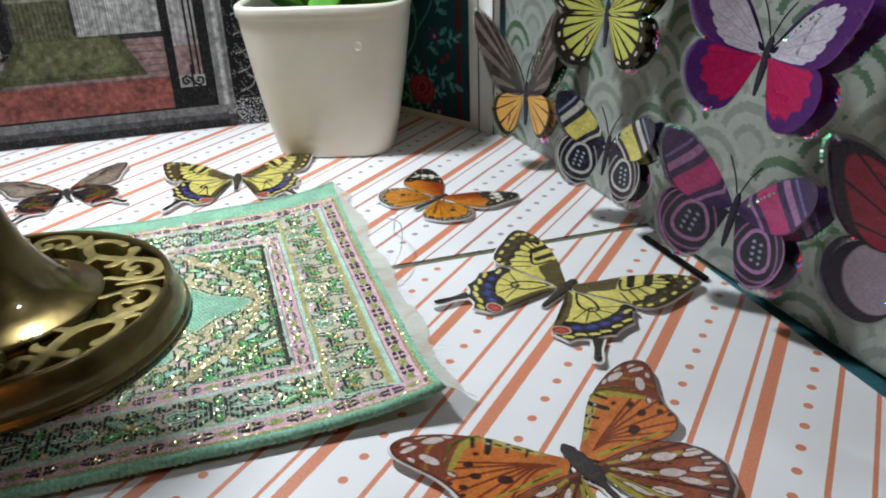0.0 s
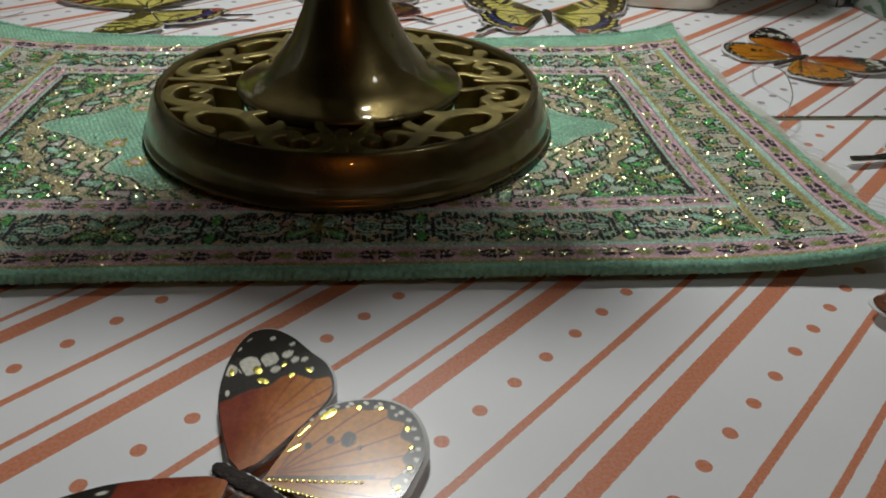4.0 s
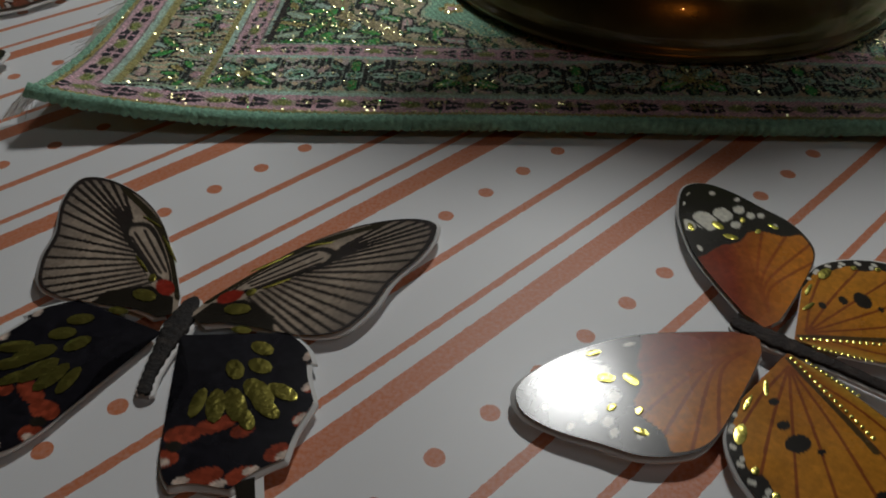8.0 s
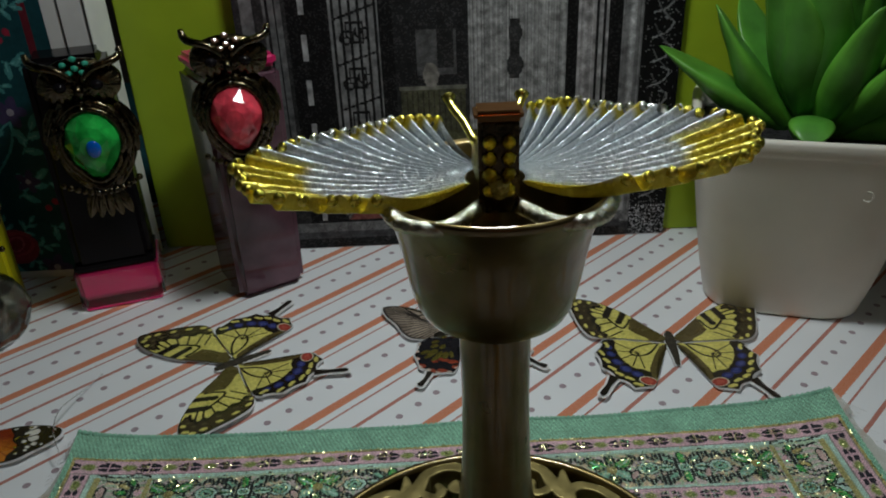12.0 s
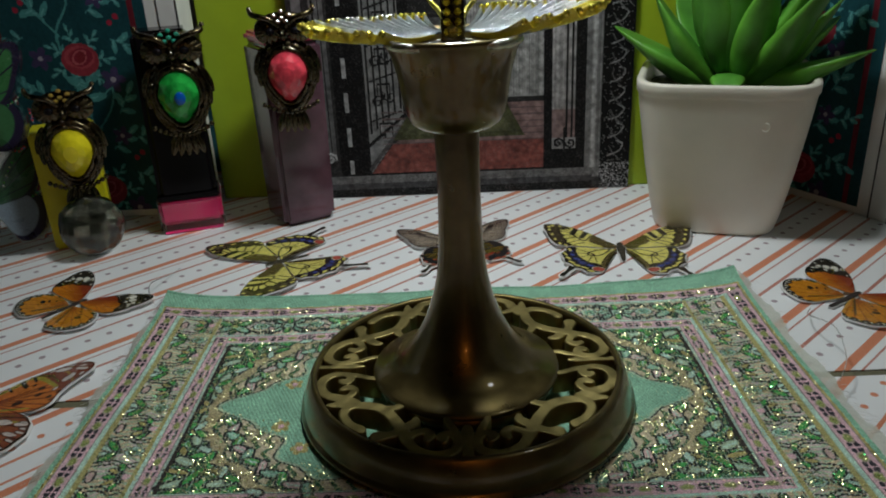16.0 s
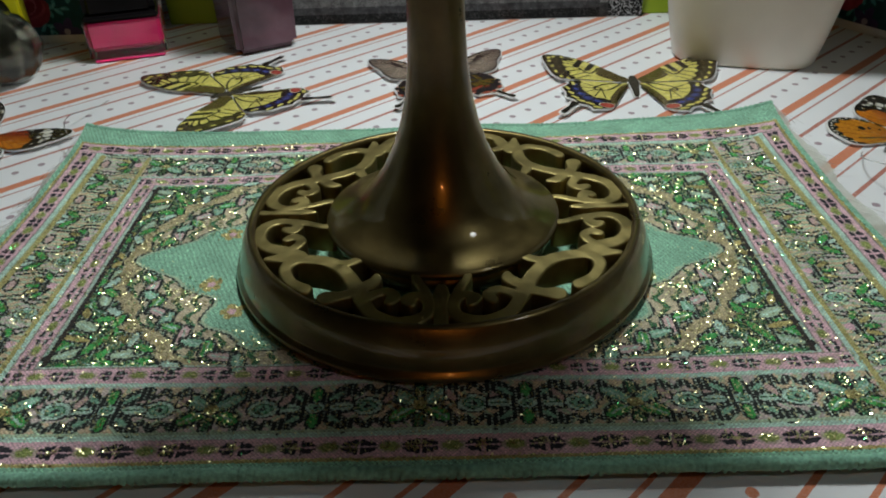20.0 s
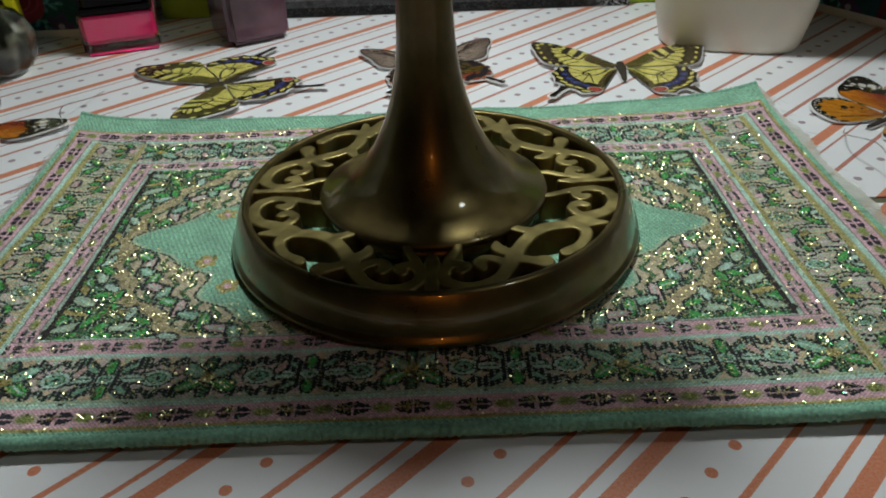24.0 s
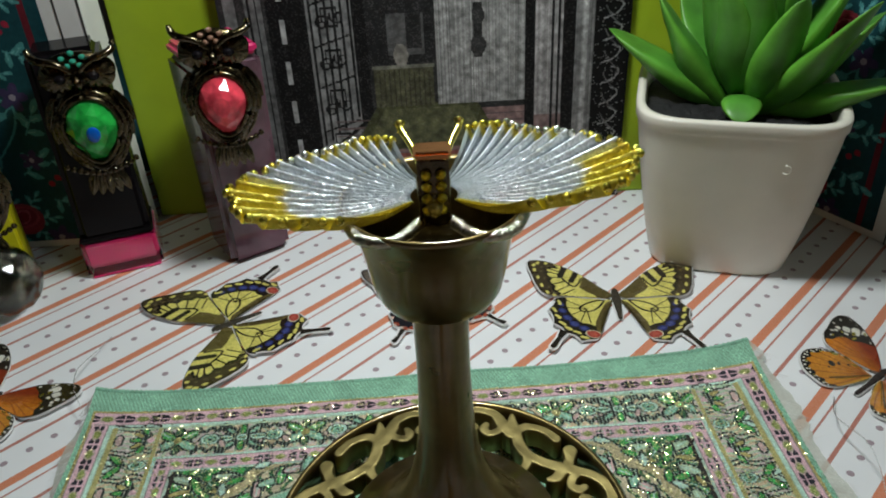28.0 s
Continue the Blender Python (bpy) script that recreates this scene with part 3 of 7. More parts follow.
def floral_box(x, y, turn, mirror, deep):
    """A slim case with a floral print in a white ruled border."""
    b = thing("floral_box", (x, y, 0.0001), "dark teal floral box with a white ruled border", "box", "floral boxes", turn)
    part("case", box(bmesh.new(), -0.043, 0.043, 0.0, deep, 0.0, 0.112, 0.0006), WHITE_CARD, b)
    floral(mirror).sheet("floral_print", TEAL_PRINT, lambda u, v: ((u - 31) / 1000, np.full(u.shape, -0.0003), v / 1000 + 0.003), b)
    for s in (-1, 1):
        for k in (0.0355, 0.0427):
            part("ruled_line", box(bmesh.new(), s * k - 0.00022, s * k + 0.00022, -0.0002, 0.0001, 0.0, 0.112), DARK_LINE, b)
    return b


floral_box(-0.1425, 0.1400, 0.5, False, 0.016)
floral_box(0.1325, 0.1390, -60, True, 0.004)

# ---- brass candle stand ----
stand = thing("candle_stand", (0.0033, 0.001, 0.0021), "aged brass candle stand with a pierced scrollwork foot on the rug", "candle holder")
rim = [(0.0378, 0.0), (0.0389, 0.0004), (0.0391, 0.0011), (0.0389, 0.0017), (0.0383, 0.0021), (0.0382, 0.0026), (0.0381, 0.0040), (0.0373, 0.0066), (0.0366, 0.0084), (0.0361, 0.0092), (0.0358, 0.0097), (0.0352, 0.0097),
       (0.0347, 0.0094), (0.0345, 0.0086), (0.0345, 0.0070), (0.0348, 0.0040), (0.0352, 0.0)]
rim = [(r, z * 0.91) for r, z in rim]
mesh_object("foot_ring", *lathe(rim, 160, close=True), BRASS_DARK, parent=stand, label="thick dark brass ring")
cone = [(0.0150, 0.0060), (0.0204, 0.0064), (0.0215, 0.0071), (0.0217, 0.0077), (0.0215, 0.0081), (0.0209, 0.0084), (0.0196, 0.0088), (0.0176, 0.0095), (0.0151, 0.0109), (0.0125, 0.0134), (0.0100, 0.0169), (0.0078, 0.0218),
        (0.0064, 0.0264), (0.0054, 0.0312), (0.0048, 0.0367), (0.0045, 0.0430), (0.0043, 0.0520), (0.0044, 0.0650)]
cone = [(r * (1.06 if r < 0.013 else 1.0), z) for r, z in cone]
mesh_object("stem", *lathe(cone, 96), BRASS_DARK, parent=stand, label="flared brass stem")
cup = [(r, 0.0835 - (0.0840 - z) * 0.80) for r, z in ((0.0040, 0.0595), (0.0058, 0.0602), (0.0080, 0.0612), (0.0093, 0.0625), (0.0101, 0.0645), (0.0107, 0.0680), (0.0112, 0.0720), (0.0118, 0.0760), (0.0126, 0.0795), (0.0136, 0.0822),
       (0.0141, 0.0834), (0.0138, 0.0840), (0.0130, 0.0832), (0.0116, 0.0780), (0.0106, 0.0700), (0.0085, 0.0640), (0.0, 0.0635))]
mesh_object("cup", *lathe(cup, 80), BRASS_DARK, parent=stand, label="tarnished brass cup")


def strokes(x, y, curves):
    """How far points lie outside a drawing of tapering strokes (mm): negative inside. A curve: points (angle, radius) and widths."""
    best = np.full(x.shape, 99.0)
    for points, widths in curves:
        n = 10 * len(points)
        p = smooth_curve([(r * math.cos(radians(a)), r * math.sin(radians(a))) for a, r in points], n)
        w = np.interp(np.linspace(0, 1, n), np.linspace(0, 1, len(widths)), widths) * 0.585
        for k in range(n - 1):
            dx, dy = p[k + 1] - p[k]
            t = np.clip(((x - p[k][0]) * dx + (y - p[k][1]) * dy) / (dx * dx + dy * dy + 1e-9), 0, 1)
            d = np.hypot(x - p[k][0] - t * dx, y - p[k][1] - t * dy) - (w[k] + (w[k + 1] - w[k]) * t)
            # neighbouring strokes flow into one another
            h = np.clip(0.5 + 0.5 * (best - d) / 0.35, 0, 1)
            best = best + (d - best) * h - 0.35 * h * (1 - h) * (best < 50)
    return best


BOWL = [(9.2, 29.2), (10.6, 28.0), (7.6, 26.9), (4.2, 28.4), (3.8, 31.0), (7.0, 33.2), (12.5, 34.0), (18.5, 33.0), (23.5, 30.8), (28.0, 28.6)]
CURL = [(24.0, 30.4), (22.4, 28.2), (19.0, 26.9), (15.8, 27.8), (16.2, 29.4)]
LOOP = [(28.0, 28.6), (33.0, 26.8), (40.0, 25.4), (47.5, 25.2), (54.0, 27.0), (57.5, 29.8), (55.0, 32.2), (48.5, 33.3), (42.0, 32.9)]
QUARTER = [
    (BOWL, (1.2, 2.0, 1.5, 1.5, 1.6, 1.9, 2.1, 1.9, 1.9, 2.4)), (CURL, (1.6, 1.5, 1.4, 1.7, 1.2)), (LOOP, (2.4, 2.1, 2.0, 2.2, 2.2, 2.0, 1.7, 1.6, 1.9)),
    ([(88 - q, r) for q, r in BOWL], (1.2, 2.0, 1.5, 1.5, 1.6, 1.9, 2.1, 1.9, 1.9, 2.2)), ([(88 - q, r) for q, r in CURL], (1.6, 1.5, 1.4, 1.7, 1.2)),
    ([(28.0, 28.6), (31.5, 31.0), (34.5, 32.6)], (2.0, 1.7, 2.6)), ([(0.6, 34.6), (0.6, 30.6), (0.8, 26.4), (0.8, 24.0)], (1.2, 1.1, 1.5, 0.4)),
    ([(4.2, 28.0), (6.5, 25.2), (10.5, 22.6), (12.0, 20.8)], (1.2, 1.3, 1.1, 0.8)), ([(84.0, 28.0), (81.5, 25.2), (77.5, 22.6), (76.0, 20.8)], (1.2, 1.3, 1.1, 0.8)),
    ([(57.5, 29.6), (61.0, 31.4), (63.0, 34.0)], (1.8, 2.1, 0.8)), ([(59.0, 28.4), (65.5, 30.4), (71.0, 33.8)], (2.0, 1.9, 0.9)),
    ([(46.0, 25.2), (43.0, 23.4), (41.0, 21.0)], (2.0, 1.7, 1.3)), ([(29.0, 28.0), (26.0, 25.2), (27.5, 23.4)], (2.0, 1.9, 0.5)),
]


def scrollwork(mirror):
    """A quarter of the cast openwork: a pair of half bowls with curls, a looped scroll and leaves between them, with softened edges and deep sides."""
    ang, rad = np.radians(np.linspace(-1.0, 91.0, 430)), np.linspace(20.6, 35.0, 124)
    ga, gr = np.meshgrid(ang, rad)
    x, y = gr * np.cos(ga), gr * np.sin(ga)
    turned = QUARTER + [([(q + 90, r) for q, r in c], w) for c, w in QUARTER[:1] + QUARTER[6:8]] + [([(q - 90, r) for q, r in c], w) for c, w in QUARTER[3:4] + QUARTER[8:9]]
    f = strokes(x, y, turned)
    # draw the outline's grid points onto the outline itself
    step = 0.02
    gx, gy = (strokes(x + step, y, turned) - f) / step, (strokes(x, y + step, turned) - f) / step
    keep = (f[:-1, :-1] + f[1:, :-1] + f[:-1, 1:] + f[1:, 1:]) < 0
    near = np.abs(f) < 0.16
    move = np.where(near, f, 0.0) / np.maximum(gx * gx + gy * gy, 0.3)
    used = np.zeros(f.shape, int)
    for di in (0, 1):
        for dj in (0, 1):
            used[di:di + keep.shape[0], dj:dj + keep.shape[1]] += keep
    rim_point = (used > 0) & (used < 4)
    x, y = np.where(rim_point, x - move * gx, x), np.where(rim_point, y - move * gy, y)
    inside = np.where(rim_point, 0.0, np.maximum(-f, 0.0))
    z = 7.75 + 0.36 * np.sqrt(np.clip(1 - (1 - np.clip(inside / 0.42, 0, 1)) ** 2, 0, 1)) + 0.05 * np.sin(x * 1.3) * np.sin(y * 1.1)
    n, total = f.shape[1], f.size
    flip = -1 if mirror else 1
    ca, sa = math.cos(-math.pi / 2), math.sin(-math.pi / 2)
    px, py = flip * y, -x
    top = np.stack([px.ravel(), py.ravel(), z.ravel()], axis=1) / 1000
    low = top.copy()
    low[:, 2] = 0.0030
    faces = []
    for j, i in zip(*np.nonzero(keep)):
        a, b, c, d = j * n + i, j * n + i + 1, (j + 1) * n + i + 1, (j + 1) * n + i
        q = (a, d, c, b)
        faces.append(q[::-1] if mirror else q)
        for (dj, di), (p, r) in (((-1, 0), (a, b)), ((1, 0), (c, d)), ((0, -1), (d, a)), ((0, 1), (b, c))):
            jj, ii = j + dj, i + di
            if not (0 <= jj < keep.shape[0] and 0 <= ii < keep.shape[1] and keep[jj, ii]):
                w = (p, r, r + total, p + total)
                faces.append(w[::-1] if mirror else w)
    every = np.unique(np.array(faces))
    index = np.full(2 * total, -1)
    index[every] = np.arange(len(every))
    both = np.concatenate([top, low])[every]
    ob = mesh_object("scrollwork", [tuple(v) for v in both], [tuple(int(index[k]) for k in q) for q in faces], BRASS, parent=stand)
    return ob


for mirror in (False, True):
    quarter = scrollwork(mirror)
    second = new("scrollwork", quarter.data)
    second.parent = stand
    second.matrix_local = pose(0, 0, 0.00003, 0, 0, -90 if mirror else 90)
mesh_object("hub_ring", *lathe([(0.0180, 0.0030), (0.0200, 0.0032), (0.0203, 0.0050), (0.0198, 0.0062), (0.0180, 0.0062)], 80, close=True), BRASS_DARK, parent=stand)

# ---- the fluted glass butterfly resting in the cup ----
topper = thing("glass_butterfly", (0.0034, 0.0005, 0.0857), "fluted silver glass butterfly with yellow beaded rim on the brass cup", "butterfly ornament")


def fluted_wing(side, a0, a1, reach, lift):
    """A fan of glass flutes; the rim carries yellow beads."""
    n, m = 352, 20
    verts, faces, tint = [], [], []
    beads = []
    for i in range(n + 1):
        f = i / n
        a = radians(a0 + (a1 - a0) * f)
        r = np.interp(f, (0, 0.16, 0.34, 0.55, 0.72, 0.86, 1.0), reach) * (1 + 0.015 * math.cos(f * 60))
        for j in range(m + 1):
            u = j / m
            d = 0.0035 + r * u
            z = lift * (u ** 1.3) * r + 0.00085 * math.cos(f * 2 * math.pi * 19) * (0.3 + u) * (u > 0.04) - 0.0022 * math.sin(math.pi * u) * 0.5
            verts.append((side * d * math.cos(a), d * math.sin(a), z))
            # flutes tinted pale on ridges, dark in grooves: highlight and shade painted in
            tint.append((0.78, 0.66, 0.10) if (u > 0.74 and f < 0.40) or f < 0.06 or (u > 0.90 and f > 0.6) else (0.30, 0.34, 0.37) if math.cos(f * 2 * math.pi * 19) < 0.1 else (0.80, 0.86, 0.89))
        if i % 11 == 0:
            d = 0.0035 + r
            beads.append(ball((side * d * math.cos(a), d * math.sin(a), lift * r + 0.0004), 0.0007, n=8, m=6))
    for i in range(n):
        for j in range(m):
            q = i * (m + 1) + j
            faces.append((q, q + m + 1, q + m + 2, q + 1) if side < 0 else (q, q + 1, q + m + 2, q + m + 1))
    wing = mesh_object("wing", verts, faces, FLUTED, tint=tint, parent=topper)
    v, f = merge(*beads)
    mesh_object("beaded_rim", v, f, SILVER, tint=[(0.80, 0.68, 0.10) if k < len(v) * 0.55 or k > len(v) * 0.85 else (0.60, 0.62, 0.56) for k in range(len(v))], parent=wing, label="yellow glass beads along the rim")
    return wing


for s, tilt in ((-1, 0.08), (1, 0.17)):
    fluted_wing(s, -33, 70, (0.0120, 0.0238, 0.0264, 0.0212, 0.0176, 0.0176, 0.0150), tilt)
    pts = smooth_curve([(s * 0.0018, 0.006, 0.002), (s * 0.0030, 0.010, 0.0034), (s * 0.0040, 0.0125, 0.0042), (s * 0.0046, 0.0140, 0.0048), (s * 0.0048, 0.0150, 0.0056)], 14)
    mesh_object("antenna", *tube(pts, [0.0006] * 11 + [0.0008, 0.0010, 0.0007], 8), FOIL, parent=topper, label="gold curled antenna")
    mesh_object("foot_arc", *tube(smooth_curve([(s * 0.002, -0.0055, -0.0012), (s * 0.006, -0.0108, -0.0012), (s * 0.0105, -0.0098, -0.001), (s * 0.0125, -0.006, -0.0008)], 14), 0.0009, 8), SILVER, tint=[(0.62, 0.62, 0.50)] * (14 * 8), parent=topper, label="pale glass beading")
mesh_object("body", *ball((0, 0.0015, 0.0012), 0.0026, 0.0095, 0.0026), SILVER, tint=[(0.5, 0.42, 0.12)] * (16 * 11), parent=topper)
clip = box(bmesh.new(), -0.0022, 0.0022, -0.0062, -0.0046, -0.0020, 0.0088, 0.0005)
part("clip", clip, BRONZE, topper, "dark bronze clip standing up in the middle")
part("clip_cap", box(bmesh.new(), -0.0026, 0.0026, -0.0066, -0.0028, 0.0086, 0.0098, 0.0004), COPPER, topper, "bright copper cap")
for x in (-0.0010, 0.0010):
    for z in (0.001, 0.0028, 0.0046, 0.0064):
        v, f = ball((x, -0.0064, z), 0.0008, n=8, m=6)
        mesh_object("bead", v, f, SILVER, tint=[(0.8, 0.66, 0.05)] * len(v), parent=topper)

# ---- the woven rug ----
MINT, DEEP, INK, PINK, OCHRE, PALE = (0.28, 0.57, 0.39), (0.022, 0.15, 0.045), (0.006, 0.012, 0.009), (0.74, 0.47, 0.52), (0.50, 0.42, 0.15), (0.50, 0.72, 0.60)
BRIGHT, SAGE, TAN = (0.07, 0.44, 0.10), (0.42, 0.56, 0.38), (0.66, 0.52, 0.34)
STITCH = 0.31
rug_print = Canvas(-86.5, 86.5, -54, 56.5, STITCH, MINT)
c = rug_print
ax, ay = np.abs(c.x), np.abs(c.y + 1.2)  # the design is the same in all four quarters
c.put((ax < 85.2) & (ay < 51.0), OCHRE)
c.put((ax < 84.6) & (ay < 50.4), PINK)
c.put((ax < 80.2) & (ay < 46.2), PALE)
c.put((ax < 79.3) & (ay < 45.4), TAN)
field = (ax < 79.3) & (ay < 45.4) & ~((ax < 66.8) & (ay < 35.2))


flat_x, flat_y = c.x, c.y
c.x, c.y = ax, ay  # every brush stroke falls in all four quarters


def leafo(x, y, l, w, turn, fill):
    """A woven leaf in a dark outline with a pale rib."""
    c.oval(x, y, l * 1.06, w * 1.16 + 0.1, INK, turn)
    c.oval(x, y, l * 0.80, w * 0.70, fill, turn)
    a = radians(turn)
    if w < 1.2:
        return
    c.line([(x - l * 0.6 * math.cos(a), y - l * 0.6 * math.sin(a)), (x + l * 0.6 * math.cos(a), y + l * 0.6 * math.sin(a))], 0.42, PALE if fill != PALE else DEEP)


def eye(x, y, r):
    for k, col in ((1.0, INK), (0.84, PALE), (0.60, DEEP), (0.46, MINT), (0.22, INK)):
        c.oval(x, y, r * 1.35 * k, r * k, col)


def fan(x, y, r, turn, fill, n=5):
    """A palmette: curved rays with a leaf at each end."""
    for k in range(n):
        a = radians(turn + (k - (n - 1) / 2) * 150 / n)
        ex, ey = x + r * math.cos(a), y + r * math.sin(a)
        c.curve([(x, y), (x + 0.5 * r * math.cos(a + 0.25), y + 0.5 * r * math.sin(a + 0.25)), (ex, ey)], 0.9, INK, 8)
        leafo(ex - 0.2 * r * math.cos(a), ey - 0.2 * r * math.sin(a), r * 0.34, r * 0.17, math.degrees(a), fill if k % 2 == 0 else OCHRE)
    c.oval(x, y, r * 0.2, r * 0.2, PINK)


# long borders: palmettes and crossed leaves by turns
c.put(field & (np.abs(np.sin(ax * 1.1 + 0.8 * np.sin(ay * 1.7))) > 0.93), SAGE)
for k in range(5):
    x0 = 15.6 * k
    if k % 2 == 0:
        for t in (35, 145, 215, 325):
            leafo(x0 + 2.9 * math.cos(radians(t)), 40.3 + 2.6 * math.sin(radians(t)), 3.1, 1.45, t, BRIGHT if t < 180 else MINT)
        for t in (90, 270):
            leafo(x0, 40.3 + 3.0 * math.sin(radians(t)), 1.7, 1.0, t, DEEP)
        c.oval(x0, 40.3, 1.1, 1.0, OCHRE)
    else:
        c.line([(x0 - 4.8, 36.4), (x0 + 4.8, 44.2)], 2.7, INK)
        c.line([(x0 - 4.8, 44.2), (x0 + 4.8, 36.4)], 2.7, INK)
        for d in (-3.0, 3.0):
            leafo(x0 + d, 40.3 + d * 0.8, 1.6, 0.6, 38, MINT)
            leafo(x0 + d, 40.3 - d * 0.8, 1.6, 0.6, -38, MINT)
        leafo(x0 - 4.0, 40.3, 2.2, 1.2, 0, PALE)
        leafo(x0 + 4.0, 40.3, 2.2, 1.2, 0, PALE)
        leafo(x0, 43.0, 1.8, 1.0, 90, BRIGHT)
        leafo(x0, 37.6, 1.8, 1.0, 90, BRIGHT)
        eye(x0, 40.3, 1.2)
    xm = x0 + 7.8
    eye(xm, 40.3, 2.0)
    c.curve([(xm - 3.4, 44.6), (xm - 1.2, 43.0), (xm, 44.4), (xm + 1.6, 42.9), (xm + 3.6, 44.6)], 1.1, INK)
    c.curve([(xm - 3.4, 36.0), (xm - 1.2, 37.5), (xm, 36.2), (xm + 1.6, 37.6), (xm + 3.6, 36.0)], 1.1, INK)
    leafo(xm - 3.2, 38.6, 1.7, 0.8, 60, (0.60, 0.42, 0.38))
    leafo(xm + 3.2, 38.6, 1.7, 0.8, 120, (0.60, 0.42, 0.38))
# short borders: eyes, fans and combed lines
side_band = field & (ay < 46) & (ax > 66.8)
c.put(side_band, TAN)
c.put(side_band & (np.abs(np.sin(ay * 2.1 + 1.1 * np.sin(ax * 0.9))) > 0.80), SAGE)
for k, y0 in enumerate((0, 8.2, 16.4, 24.6, 32.8, 41.0)):
    if k % 2 == 0:
        eye(70.2, y0, 1.7)
        for t, l in ((18, 3.0), (48, 2.6), (-18, 3.0), (-48, 2.6)):
            leafo(74.8 + 1.2 * math.cos(radians(t)), y0 + 2.6 * math.sin(radians(t)), l, 0.95, t, PALE if l > 2.8 else BRIGHT)
    else:
        fan(69.0, y0, 4.4, 0, BRIGHT)
        leafo(76.6, y0, 1.9, 1.1, 90, (0.60, 0.42, 0.38))
    for d in (3.5, 4.7):
        c.curve([(67.6, y0 + d), (70.5, y0 + d + 0.8), (73.4, y0 + d - 0.5), (78.6, y0 + d + 0.5)], 0.62, INK)
c.put(field & ((np.abs(ax - 79) < 0.5) | (np.abs(ay - 45.2) < 0.45)) & ~((ax < 78.4) & (ay < 44.6)), SAGE)
c.put(field & (ax > 77.9) & (ax < 79.0), (0.44, 0.40, 0.15))
c.put(field & (ax > 66.9) & (ax < 68.0) & (ay < 45), (0.44, 0.40, 0.15))
c.put((ax < 67.0) & (ay < 35.4), PALE)
c.put((ax < 66.0) & (ay < 34.6), PINK)
c.put((ax < 61.9) & (ay < 30.9), (0.42, 0.58, 0.48))
# the field: leafy corners round a plain mint medallion
inner = (ax < 61.2) & (ay < 30.3)
rr = np.hypot(ax / 1.42, ay)
ang = np.arctan2(ay, ax / 1.42)
c.put(inner, DEEP)
c.put(inner & (np.sin(ax * 1.1 + 1.6 * np.sin(ay * 0.7)) > 0.1), BRIGHT)
c.put(inner & (np.abs(np.sin(ax * 0.55 + 2.2 * np.sin(ay * 0.42))) < 0.13), INK)
c.put(inner & (np.abs(np.sin(ax * 0.4 - 1.9 * np.sin(ay * 0.5 + 1.0))) < 0.07), PALE)
corner_art = (((57, 27), (200, 8)), ((58, 20), (150, 5)), ((48, 27.5), (190, 6)), ((57.5, 12), (100, 5)), ((40, 28), (200, 5)), ((58, 5), (90, 4)))
for (x0, y0), (t, l) in corner_art:
    leafo(x0, y0, l * 0.62, 1.5, t, SAGE)
    leafo(x0 - 2.4, y0 - 2.0, l * 0.45, 1.1, t + 40, BRIGHT)
    leafo(x0 + 1.4, y0 - 3.6, l * 0.4, 0.9, t - 35, OCHRE)
wavy = rr + 0.7 * np.sin(ang * 22)
band_ring = np.abs(wavy - 40.2) < 1.3
c.put(inner & band_ring, (0.54, 0.46, 0.27))
c.put(inner & (np.abs(np.abs(wavy - 40.2) - 1.3) < 0.25) & (np.sin(ang * 60) > -0.3), INK)
c.put(inner & (wavy < 38.6), (0.58, 0.50, 0.34))
c.put(inner & (wavy < 38.6) & (np.sin(ax * 1.9 + 1.4 * np.sin(ay * 1.3)) > 0.45), DEEP)
for k in range(22):
    a = (k + 0.5) * math.pi / 44
    for q, (rad, l, w, fills) in enumerate(((36.6, 2.9, 1.3, ((0.66, 0.46, 0.44), MINT, BRIGHT)), (41.6, 2.2, 1.0, (BRIGHT, (0.66, 0.46, 0.44), PALE)))):
        if q and k % 3 == 1:
            continue
        x0, y0 = 1.42 * rad * math.cos(a), rad * math.sin(a)
        t = math.degrees(math.atan2(math.sin(a), 1.42 * math.cos(a)))
        if y0 < 31 and x0 < 59:
            leafo(x0, y0, l, w, t + (58 if (k + q) % 2 else -52), fills[k % 3])
medal = 31.4 + 1.6 * np.cos(ang * 8) + 1.0 * np.cos(ang * 20) + 5.0 * np.exp(-(ang / 0.22) ** 2)
c.put(inner & (rr < medal + 0.9), INK)
c.put(inner & (rr < medal + 0.5), SAGE)
c.put(inner & (rr < medal), MINT)
for a in (0.30, 0.62, 1.05):
    x0, y0 = 1.42 * 29.0 * math.cos(a), 29.0 * math.sin(a)
    for k in range(5):
        c.oval(x0 + 1.2 * math.cos(k * 1.257), y0 + 1.2 * math.sin(k * 1.257), 1.1, 0.8, OCHRE, k * 72)
    c.oval(x0, y0, 0.8, 0.8, PINK)
c.x, c.y = flat_x, flat_y
c.put((np.abs(ax - 61.0) < 0.5) & (ay < 30.3), (0.022, 0.014, 0.010))


